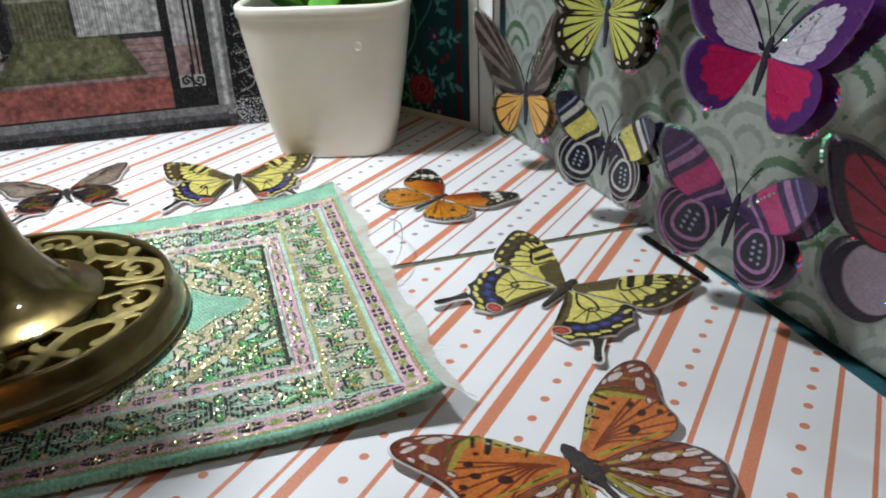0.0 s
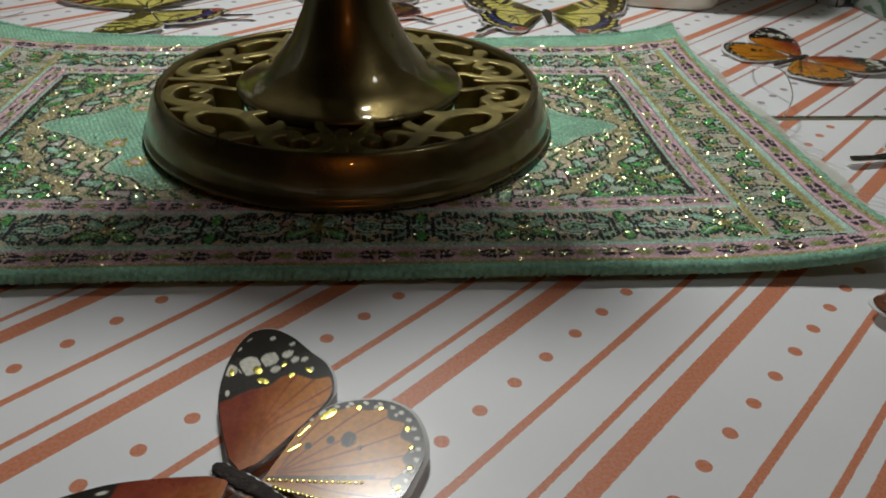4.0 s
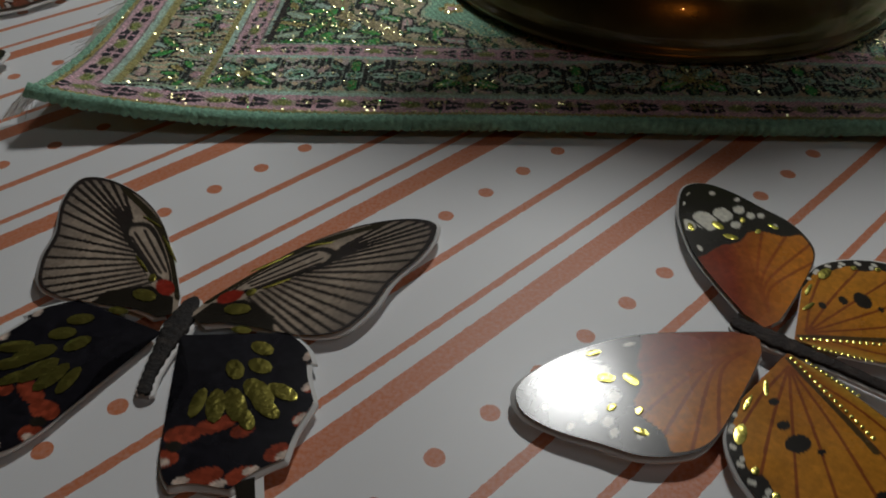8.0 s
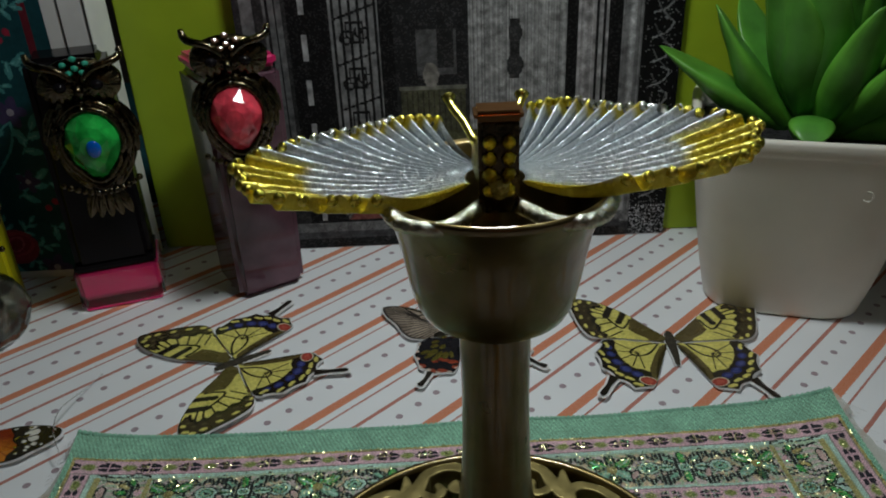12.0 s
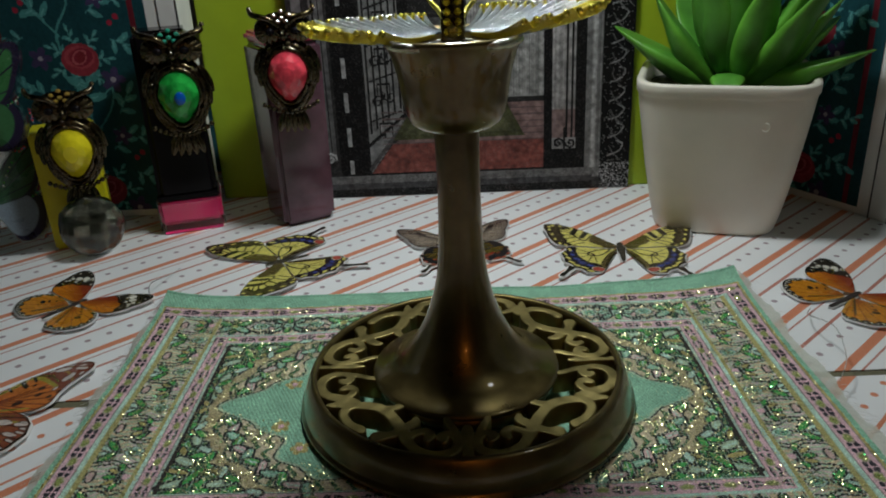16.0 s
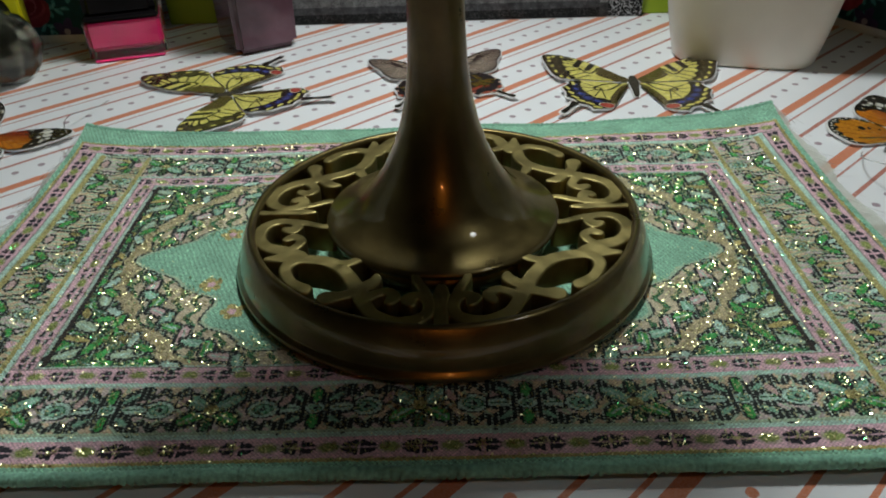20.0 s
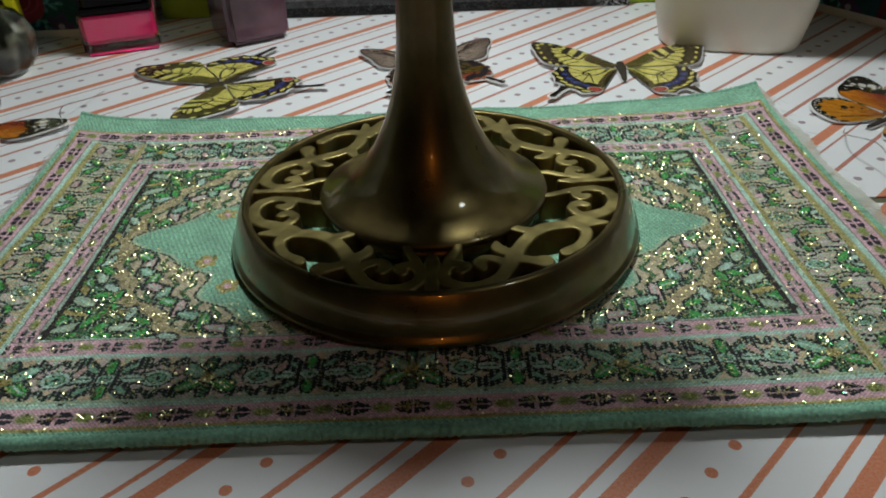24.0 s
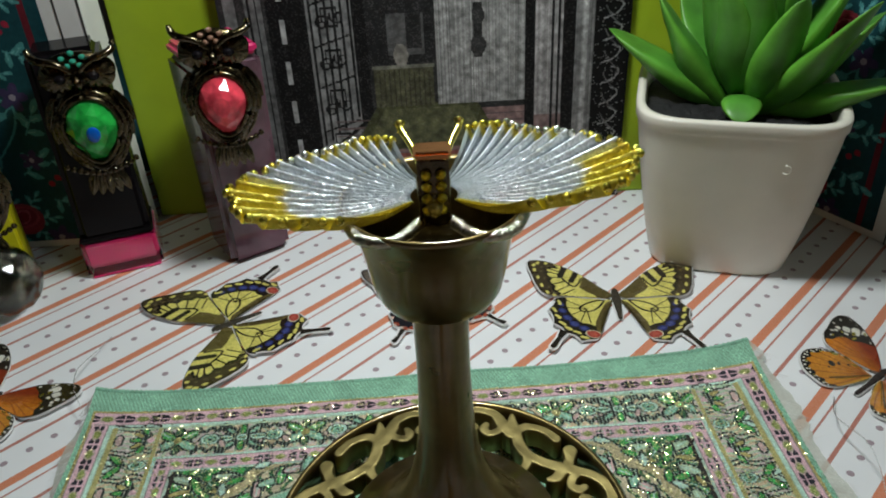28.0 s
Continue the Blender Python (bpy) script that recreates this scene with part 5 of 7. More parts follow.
            faces += [(a, b, c), (b, d, c)] if i % 2 == 0 else [(a, b, d), (a, d, c)]
    faces.append(tuple(3 * n + j for j in range(n)))
    g = mesh_object("gem", verts, faces, gem, smooth=False, parent=o, label="drop-shaped faceted gem")
    if gem == GEM_GREEN:
        mesh_object("spot", *ball((0.0008, -0.0084, -0.0012), 0.0019, 0.0006, 0.0024, 12, 8), BLUE_DOT, parent=g, label="blue glint of colour in the gem")
    ringpts = []
    for j in range(49):
        x, z = drop(2 * math.pi * j / 48, 1.09)
        ringpts.append((x, -0.0030, z - 0.0008))
    mesh_object("bezel", *tube(ringpts, 0.0010, 8), BRONZE, parent=o)
    ringpts = []
    for j in range(49):
        x, z = drop(2 * math.pi * j / 48, 1.28)
        ringpts.append((x, -0.0020, z - 0.0008))
    mesh_object("bezel", *tube(ringpts, [0.0009 + 0.0004 * (j % 2) for j in range(49)], 8), BRONZE, parent=o)
    for k in range(-6, 7):
        mesh_object("bead", *ball((0.0098 * (k / 6), -0.0040, -0.0150 + 0.0032 * (k / 6) ** 2), 0.00095, n=10, m=6), BRONZE, parent=o)
    for k in range(-2, 3):
        petal(0.0016, 0.0085, 0.0008, BRONZE, "tail_feather", o, pose(0.0015 * k, -0.0022 + 0.0002 * abs(k), -0.0148, 0, -9 * k, 0), 2)
    return o


CRYSTAL_GREEN = mat("green_crystal", (0.03, 0.30, 0.20), rough=0.08, coat=0.6)
CRYSTAL_GOLD = mat("topaz_crystal", (0.30, 0.20, 0.04), rough=0.08, coat=0.6)
CRYSTAL_PINK = mat("rose_crystal", (0.24, 0.13, 0.085), rough=0.08, coat=0.6)
owl((-0.0965, 0.1195, 0.0545), 14, (0, 0), 1.0, GEM_GREEN, "dark bronze owl ring with a green gem on the black cap", CRYSTAL_GREEN)
owl((-0.0560, 0.1180, 0.0605), 8, (0, 0), 0.94, GEM_RED, "dark bronze owl ring with a pink gem on the plum bottle", CRYSTAL_PINK)
owl((-0.1330, 0.1065, 0.0390), 20, (0, 0), 0.94, GEM_YELLOW, "dark bronze owl ring with a yellow gem on the yellow box", CRYSTAL_GOLD)

# ---- printed card butterflies lying on the paper ----
def lerp(a, b, k):
    return tuple(x + (y - x) * k for x, y in zip(a, b))


def hashed(a, b):
    return math.sin(a * 127.1 + b * 311.7) * 43758.5453 % 1.0


class Wing:
    """One wing, drawn for the right side: root and a smooth outline through a few points (mm). draw(ink) prints it with brushes; or
    paint(u, v, x, y) gives the colour, u from root (0) to edge (1), v along the outline from the leading edge (0) to the body (1)."""

    def __init__(self, name, root, outline, paint=None, foil=(), waves=0, draw=None, depth=0.045):
        self.name, self.root, self.outline, self.paint, self.foil, self.draw = name, root, outline, paint, foil, draw
        self.printed = None
        n = 300 if draw else 230
        self.edge = smooth_curve(outline, n)
        if waves:
            for k in range(n):
                v = k / (n - 1)
                if 0.12 < v < 0.80:
                    d = self.edge[k] - np.array(root)
                    self.edge[k] = np.array(root) + d * (1 - depth * abs(math.cos(v * waves * math.pi)))


class Ink(Canvas):
    """Brushes on the grid of one wing; u runs from root to edge, v along the outline."""

    def __init__(self, wing, rows):
        root = np.array(wing.root)
        self.u, self.v = np.meshgrid(np.linspace(0, 1, rows + 1), np.linspace(0, 1, len(wing.edge)), indexing="ij")
        p = root + (wing.edge - root)[None] * self.u[..., None]
        self.x, self.y, self.root, self.edge = p[..., 0], p[..., 1], root, wing.edge
        self.c = np.zeros(self.x.shape + (3,))
        self.rng = np.random.default_rng(11)

    def rim(self, v, u=1.0):
        """The point at share u of the way from the root to the outline at v."""
        return tuple(self.root + (self.edge[int(v * (len(self.edge) - 1))] - self.root) * u)

    def taper(self, points, w0, w1, colour, n=16):
        p = smooth_curve(points, n)
        for k in range(n - 1):
            self.line([tuple(p[k]), tuple(p[k + 1])], w0 + (w1 - w0) * k / (n - 1), colour)

    def shade(self, mask, colour, k):
        k = np.broadcast_to(np.asarray(k, float), self.x.shape)[mask][:, None]
        self.c[mask] = self.c[mask] * (1 - k) + np.array(colour) * k

    def fleck(self, amount, size=3.0):
        """Printed grain at two scales."""
        for s, a in ((size, 1.0), (size * 0.3, 0.8)):
            h = np.modf(np.abs(np.sin(np.round(self.x * s) * 127.1 + np.round(self.y * s) * 311.7) * 43758.5453))[0]
            self.c *= (1 + amount * a * (h - 0.5))[..., None]

    def along(self, x, y):
        """The direction from the root to (x, y), in degrees."""
        return math.degrees(math.atan2(y - self.root[1], x - self.root[0]))


def bend(x, y, lift, side_lift):
    """Wings rise a little away from the body."""
    return 0.70 + lift * (abs(x) / 26) ** 1.6 * (side_lift if x > 0 else 1.0) + 0.25 * lift * max(0.0, y / 20)


def cut_butterfly(name, wings, body, tails, label, category, group, lift=1.1, rim=0.5, card=None, rows=52, extra=()):
    """A whole cut-out butterfly about its head, y towards the head; all lengths in mm."""
    o = tagged(new(name), label, category, group)
    level = 0
    for w in list(extra) + list(wings):
        rise = 1.2 if w in extra else lift
        for side in (-1, 1):
            n = len(w.edge)
            root = np.array(w.root)
            fine = 88 if w.draw else rows
            if w.draw:
                if w.printed is None:
                    ink = Ink(w, fine)
                    w.draw(ink)
                    w.printed = np.clip(ink.c, 0, 1).reshape(-1, 3)
                tint = w.printed
            else:
                tint = [w.paint(i / fine, k / (n - 1), *(root + (w.edge[k] - root) * i / fine)) for i in range(fine + 1) for k in range(n)]
            p = root + (w.edge - root)[None] * np.linspace(0, 1, fine + 1)[:, None, None]
            z = 0.70 + rise * (np.abs(p[..., 0]) / 26) ** 1.6 * (0.8 if side > 0 else 1.0) + 0.25 * rise * np.maximum(0.0, p[..., 1] / 20) + 0.06 * level
            verts = (np.stack([side * p[..., 0], p[..., 1], z], axis=-1) / 1000).reshape(-1, 3)
            q = (np.arange(fine)[:, None] * n + np.arange(n - 1)[None]).ravel()
            faces = np.stack([q, q + n, q + n + 1, q + 1] if side < 0 else [q + 1, q + n + 1, q + n, q], axis=1)
            wing = mesh_object(w.name, verts, faces, WING, tint=tint, parent=o)
            # the white card under it, a little larger and as thick as stiff board
            cv, cf = [], []
            for j, (grow, drop) in enumerate(((0.4, 0.06), (1.0, 0.06), (1.0, 0.32), (0.4, 0.32))):
                for k in range(n):
                    d = w.edge[k] - root
                    ln = np.linalg.norm(d) + 1e-9
                    p = root + d / ln * (ln + rim) * grow
                    z = bend(side * p[0], p[1], rise, 0.8) - drop - 0.05
                    cv.append((side * p[0] / 1000, p[1] / 1000, max(z, 0.06) / 1000))
            for j in range(3):
                for k in range(n - 1):
                    q = j * n + k
                    cf.append((q, q + n, q + n + 1, q + 1))
            mesh_object("card", cv, cf, card or WHITE_CARD, parent=wing, label="clear glittering edge" if card else "white card edge")
            if w.foil:
                pieces = []
                for fx, fy, ru, rv, turn in w.foil:
                    c0, d = np.array((fx, fy)), np.array((math.cos(radians(turn)), math.sin(radians(turn))))
                    ring = []
                    for a in range(10):
                        e = np.array((ru * math.cos(a * 0.628), rv * math.sin(a * 0.628)))
                        p = c0 + e[0] * d + e[1] * np.array((-d[1], d[0]))
                        ring.append((side * p[0] / 1000, p[1] / 1000, (bend(side * p[0], p[1], rise, 0.8) + 0.06 * level + 0.09) / 1000))
                    mid = (side * c0[0] / 1000, c0[1] / 1000, (bend(side * c0[0], c0[1], rise, 0.8) + 0.06 * level + 0.15) / 1000)
                    pieces.append((ring + [mid], [(a, (a + 1) % 10, 10) for a in range(10)]))
                foil = mesh_object("gold_foil", *merge(*pieces), FOIL, parent=wing, label="raised gold foil marks")
                foil["kind"] = "stuff"
            level += 1
    for pts, widths, colour in tails:
        for side in (-1, 1):
            c0 = smooth_curve(pts, 20)
            ws = np.interp(np.linspace(0, 1, 20), np.linspace(0, 1, len(widths)), widths)
            ws = ws * np.array([1.0] * 17 + [0.93, 0.72, 0.3])
            for grow, dz, mt, nm in ((0.0, 0.03, WING, "tail"), (rim * 2.6, -0.25, WHITE_CARD, "tail_card")):
                verts, faces = [], []
                for k in range(20):
                    d = c0[min(k + 1, 19)] - c0[max(k - 1, 0)]
                    s = np.array((-d[1], d[0])) / (np.linalg.norm(d) + 1e-9) * (ws[k] + grow) / 2
                    ext = d / (np.linalg.norm(d) + 1e-9) * (grow * 0.5 if k == 19 else 0)
                    for q in (c0[k] + s + ext, c0[k] - s + ext):
                        verts.append((side * q[0] / 1000, q[1] / 1000, (bend(side * q[0], q[1], lift, 0.8) + dz + 0.02) / 1000))
                for k in range(19):
                    faces.append((2 * k, 2 * k + 1, 2 * k + 3, 2 * k + 2))
                mesh_object(nm, verts, faces, mt, tint=[colour] * len(verts), parent=o)
    bp, bw, bc = body
    b = smooth_curve([(x, y, 0) for x, y in bp], 40)
    bw = np.interp(np.linspace(0, 1, 40), np.linspace(0, 1, len(bw)), bw)
    bw = bw * np.array([0.35, 0.65, 0.85, 0.95] + [1.0] * 32 + [0.95, 0.85, 0.65, 0.3])
    for grow, h, dz, mt, nm in ((0.0, 0.20, 0.0, PILE, "body"), (rim * 1.3, 0.12, -0.35, card or WHITE_CARD, "body_card")):
        verts, faces, tint = [], [], []
        for k in range(40):
            for a in range(11):
                t = math.pi * a / 10
                w = (bw[k] + grow) / 2 * (1.0 + (0.10 * math.sin(k * 1.9 + a) if grow == 0 else 0))
                verts.append(((b[k][0] + w * math.cos(t)) / 1000, b[k][1] / 1000, (0.75 + dz + h * w * math.sin(t) - 0.25 * (a in (0, 10))) / 1000))
                tint.append(lerp(bc, (0.16, 0.12, 0.09), 0.18 * hashed(k // 2, a) * (0.3 + 0.7 * (k % 6 > 3))))
        for k in range(39):
            for a in range(10):
                q = k * 11 + a
                faces.append((q, q + 1, q + 12, q + 11))
        mesh_object(nm, verts, faces, mt, tint=tint, parent=o)
    return o


SOOT, CREAM, LEMON, TAWNY = (0.020, 0.016, 0.011), (0.74, 0.72, 0.62), (0.70, 0.62, 0.16), (0.105, 0.078, 0.028)


def swallow_fore(c):
    """Yellow cells between black veins, a dusky root, bars across the cell, a brown border with a row of yellow drops."""
    c.c[:] = LEMON
    c.poly([(0, -5), (1.5, 0), (5.5, 4.4), (8.6, 8.4), (9.2, 6.2), (9.8, 3.8), (10.6, 1.4), (9.0, -0.6), (6.0, -3.0), (5.6, -5)], TAWNY)
    c.line([(10.6, 9.8), (12.8, 4.4)], 1.9, SOOT)
    c.line([(14.2, 12.2), (16.0, 7.2)], 2.1, SOOT)
    ends = ((0.36, (16.4, 11.4)), (0.42, (16.4, 9.6)), (0.49, (16.2, 8.0)), (0.56, (15.6, 6.2)), (0.63, (14.6, 4.4)), (0.71, (13.2, 2.4)), (0.79, (12.2, 0.2)))
    for v, start in ends:
        c.line([start, c.rim(v)], 0.5, SOOT)
    c.curve([(9.6, 6.0), (10.6, 3.4), (12.2, 1.6), (14.6, 4.4), (16.2, 7.4)], 0.7, SOOT)
    scallop = 0.775 - 0.10 * np.clip((c.v - 0.34) / 0.1, -1, 0) + 0.02 * np.cos(c.v * 90)
    c.put((c.u > scallop) & (c.v > 0.27) & (c.v < 0.84), (0.055, 0.040, 0.020))
    c.put((np.abs(c.u - scallop) < 0.022) & (c.v > 0.29) & (c.v < 0.83), SOOT)
    for k in range(9):
        x, y = c.rim(0.315 + 0.0585 * k, 0.925)
        c.oval(x, y, 0.95, 0.52, LEMON, c.along(x, y) + 72)
    for k in range(7):
        x, y = c.rim(0.345 + 0.066 * k, 0.835)
        c.oval(x, y, 0.7, 0.3, (0.13, 0.11, 0.05), c.along(x, y) + 80)
    c.put((c.u > 0.955) & (c.v < 0.33), SOOT)
    c.put((c.u > 0.982), SOOT)
    c.put((c.v > 0.955) & (c.u > 0.2), TAWNY)
    c.fleck(0.22)


def swallow_hind(c):
    """Yellow with an outlined cell, a black border arc with blue spots and yellow crescents, a red eye at the inner corner."""
    c.c[:] = LEMON
    c.poly([(0, -4), (3.4, -6.4), (5.4, -10.6), (7.4, -16.0), (8.0, -20), (3, -22), (0, -10)], TAWNY)
    for end in ((8.8, -16.4), (11.6, -15.6), (14.0, -12.6), (15.0, -9.2), (15.0, -5.4)):
        c.line([(9.4, -9.6), end], 0.34, SOOT)
    c.curve([(3.6, -5.0), (5.4, -8.2), (7.6, -10.4), (10.4, -11.0), (11.4, -9.4), (9.6, -7.2), (6.6, -5.6), (3.6, -5.0)], 0.62, SOOT, 40)
    c.poly([tuple(p) for p in smooth_curve([(7.4, -18.0), (9.4, -16.8), (11.6, -16.2), (13.4, -13.8), (14.6, -11.0), (15.2, -7.4), (15.0, -4.6), (17.6, -3.6), (22, -9), (22, -16), (18, -22), (13, -25), (8, -24)], 60)], SOOT)
    for x, y, r in ((11.0, -19.0, 1.25), (13.6, -17.0, 1.3), (15.4, -14.2, 1.25), (16.6, -10.8, 1.15), (16.8, -7.6, 0.95)):
        c.oval(x, y, r * 1.25, r * 0.95, (0.028, 0.034, 0.13), c.along(x, y) + 80)
        c.oval(x, y, r * 0.8, r * 0.5, (0.055, 0.070, 0.22), c.along(x, y) + 80)
    for k in range(7):
        x, y = c.rim(0.14 + 0.085 * k, 0.93)
        t = c.along(x, y) + 80
        c.oval(x, y, 1.35, 0.62, LEMON, t)
        ox, oy = c.rim(0.14 + 0.085 * k, 0.965)
        c.oval(ox, oy, 0.75, 0.34, SOOT, t)
    c.put(c.u > 0.978, SOOT)
    for r, tone in ((2.35, SOOT), (2.05, (0.62, 0.56, 0.40)), (1.75, (0.36, 0.055, 0.04)), (1.0, (0.46, 0.09, 0.06))):
        c.oval(8.6, -21.6, r * 1.15, r * 0.85, tone, 20)
    c.fleck(0.20)


SWALLOW_WINGS = [
    Wing("hindwing", (1.2, -5.0), [(13.5, -4.0), (17.8, -4.6), (19.9, -8.4), (20.6, -12.0), (19.8, -16.0), (18.4, -19.0), (16.4, -21.2), (14.0, -23.4), (11.6, -24.8), (8.6, -24.4), (6.6, -21.6), (6.0, -17.0), (4.2, -10.6)], draw=swallow_hind, waves=7),
    Wing("forewing", (0.8, -2.6), [(2.0, -0.8), (5.6, 3.2), (10.0, 8.6), (14.6, 12.2), (18.6, 14.6), (22.6, 15.6), (25.4, 15.0), (25.9, 12.4), (25.0, 8.0), (23.8, 2.6), (22.0, -1.8), (19.4, -3.5), (16.4, -3.6), (11.5, -3.6), (6.0, -4.0), (2.6, -4.4)], draw=swallow_fore),
]
swallow = cut_butterfly("card_butterfly", SWALLOW_WINGS, ([(0, 1.0), (0, -3.5), (0.1, -9.0), (0, -14.6)], (1.6, 2.9, 1.9, 1.1), (0.030, 0.024, 0.012)),
                        [([(16.8, -20.4), (18.6, -24.0), (20.8, -28.2)], (2.6, 1.2, 1.8), SOOT)],
                        "yellow and black swallowtail butterfly cut from printed card", "butterfly", "card butterflies")

AMBER, RUST, CLARET = (0.60, 0.20, 0.018), (0.36, 0.085, 0.012), (0.22, 0.022, 0.010)


def monarch_fore(c):
    """Claret deepening to amber, a black tip with a broken white band."""
    c.c[:] = AMBER
    warm = np.clip((c.y - 0.50 * c.x + 5.6) / 6.0, 0, 1)
    c.shade(np.ones(c.x.shape, bool), CLARET, warm * 0.92)
    for v in (0.40, 0.50, 0.58, 0.66, 0.74, 0.83):
        c.curve([(3.0, -1.2), (7.5 + 4 * (0.6 - v), 1.6 + 7 * (0.55 - v)), c.rim(v)], 0.30, RUST)
    tip = [(5.6, 9.0), (7.0, 6.9), (9.6, 6.0), (11.6, 4.6), (13.6, 4.4), (14.8, 3.2), (15.2, 1.2), (16.6, -0.4), (16.4, -3), (24, -2), (24, 18), (8, 18)]
    c.poly([tuple(p) for p in smooth_curve(tip, 70, closed=True)], SOOT)
    for x, y, rx, ry, t in ((13.0, 8.8, 1.7, 1.25, 40), (15.2, 7.7, 1.3, 1.05, 10), (11.2, 10.0, 1.0, 0.8, 40), (17.1, 6.6, 0.8, 0.55, 0), (16.8, 5.2, 0.6, 0.45, 0), (14.2, 5.9, 0.65, 0.5, 0), (18.4, 10.1, 0.4, 0.3, 0),
                            (16.7, 12.4, 0.45, 0.3, 0), (17.5, 4.3, 0.5, 0.35, 0), (16.4, 2.5, 0.5, 0.35, 0), (8.2, 7.5, 0.5, 0.25, 40), (18.3, 2.4, 0.35, 0.25, 0), (18.9, 7.4, 0.4, 0.3, 0), (14.6, 12.0, 0.4, 0.25, 0)):
        c.oval(x, y, rx, ry, CREAM, t)
    for x, y in ((12.0, 9.3), (14.2, 8.2), (16.2, 7.2)):
        c.line([(x - 0.7, y - 1.5), (x + 0.9, y + 1.6)], 0.28, SOOT)
    c.put(((c.v < 0.40) & (c.u > 0.95)) | (c.u > 0.972), SOOT)
    c.fleck(0.16)


def monarch_hind(c):
    """Amber with fine veins, a few black spots and a scalloped black border with white points."""
    c.c[:] = (0.60, 0.235, 0.02)
    c.shade(c.u < 0.6, RUST, 0.7 * (1 - c.u / 0.6))
    c.shade(c.v > 0.72, (0.58, 0.34, 0.05), np.clip((c.v - 0.72) * 4, 0, 0.8))
    for v in (0.13, 0.24, 0.34, 0.44, 0.54, 0.64, 0.74):
        c.curve([(2.4, -4.8), c.rim(v, 0.5), c.rim(v)], 0.26, (0.30, 0.075, 0.012))
    edge = 0.885 + 0.028 * np.cos(c.v * 2 * math.pi * 10)
    c.put((c.u > edge) & (c.v < 0.80), SOOT)
    for k in range(17):
        x, y = c.rim(0.05 + 0.043 * k, 0.955)
        c.oval(x, y, 0.34, 0.24, CREAM, c.along(x, y) + 90)
        if k % 2:
            x, y = c.rim(0.05 + 0.043 * k, 0.915)
            c.oval(x, y, 0.30, 0.22, CREAM, 0)
    for x, y, r in ((10.0, -7.9, 0.95), (8.9, -6.4, 0.5), (7.0, -5.0, 0.42), (9.7, -9.6, 0.3)):
        c.oval(x, y, r * 1.2, r * 0.85, SOOT, 30)
    c.taper([(1.6, -4.4), (3.3, -7.0), (5.2, -10.0), (7.2, -13.0)], 0.4, 0.6, (0.09, 0.05, 0.012))
    c.put(c.u > 0.98, SOOT)
    c.fleck(0.16)


FOIL_MONARCH = [(12.9, 7.4, 0.8, 0.5, 60), (11.8, 5.6, 0.8, 0.45, 100), (14.4, 3.6, 0.45, 0.3, 0), (16.2, 2.6, 0.6, 0.3, 80), (15.4, 5.6, 0.5, 0.3, 20), (11.0, 9.6, 0.7, 0.3, 40)]
FOIL_MONARCH_H = [(1.4 + 0.29 * k, -4.7 - 0.49 * k, 0.19, 0.16, 0) for k in range(17)] + [(1.0 + 0.13 * k, -5.9 - 0.46 * k, 0.17, 0.15, 0) for k in range(11)] + [
    (6.0, -4.0, 0.9, 0.22, -20), (8.4, -3.3, 1.0, 0.2, 0), (11.8, -3.9, 1.1, 0.5, -10), (14.4, -6.0, 0.4, 0.3, 0), (15.6, -8.0, 0.35, 0.3, 0), (14.6, -12.2, 0.4, 0.3, 0), (12.6, -14.0, 0.35, 0.28, 0), (10.2, -15.4, 0.4, 0.25, 0), (7.4, -15.8, 0.35, 0.25, 0)]
MONARCH_WINGS = [
    Wing("hindwing", (1.0, -4.2), [(9.0, -2.6), (12.4, -3.0), (15.2, -5.0), (17.0, -8.0), (16.9, -11.0), (15.2, -13.6), (12.6, -15.6), (9.4, -16.4), (6.4, -16.6), (4.2, -14.6), (2.8, -11.4), (1.4, -7.4)], draw=monarch_hind, foil=FOIL_MONARCH_H),
    Wing("forewing", (0.7, -1.6), [(1.4, 0.6), (4.2, 4.4), (7.4, 8.0), (11.6, 11.0), (15.4, 12.7), (18.2, 13.0), (19.9, 11.4), (20.0, 8.4), (19.0, 4.6), (18.2, 1.6), (16.4, -0.9), (14.4, -2.2), (11.4, -2.6), (6.0, -2.6), (2.4, -2.4)], draw=monarch_fore, foil=FOIL_MONARCH),
]
MONARCH_BODY = ([(0, 1.2), (0, -3.0), (0.1, -8.0), (0, -13.8)], (1.4, 2.0, 1.1, 1.2), (0.022, 0.014, 0.012))
monarch = cut_butterfly("card_butterfly", MONARCH_WINGS, MONARCH_BODY, [], "orange butterfly with black white-spotted wing tips cut from card", "butterfly", "card butterflies")

FLAME, UMBER, BLUSH = (0.56, 0.165, 0.035), (0.14, 0.038, 0.020), (0.60, 0.52, 0.48)
OLIVE_GOLD = (0.34, 0.28, 0.045)


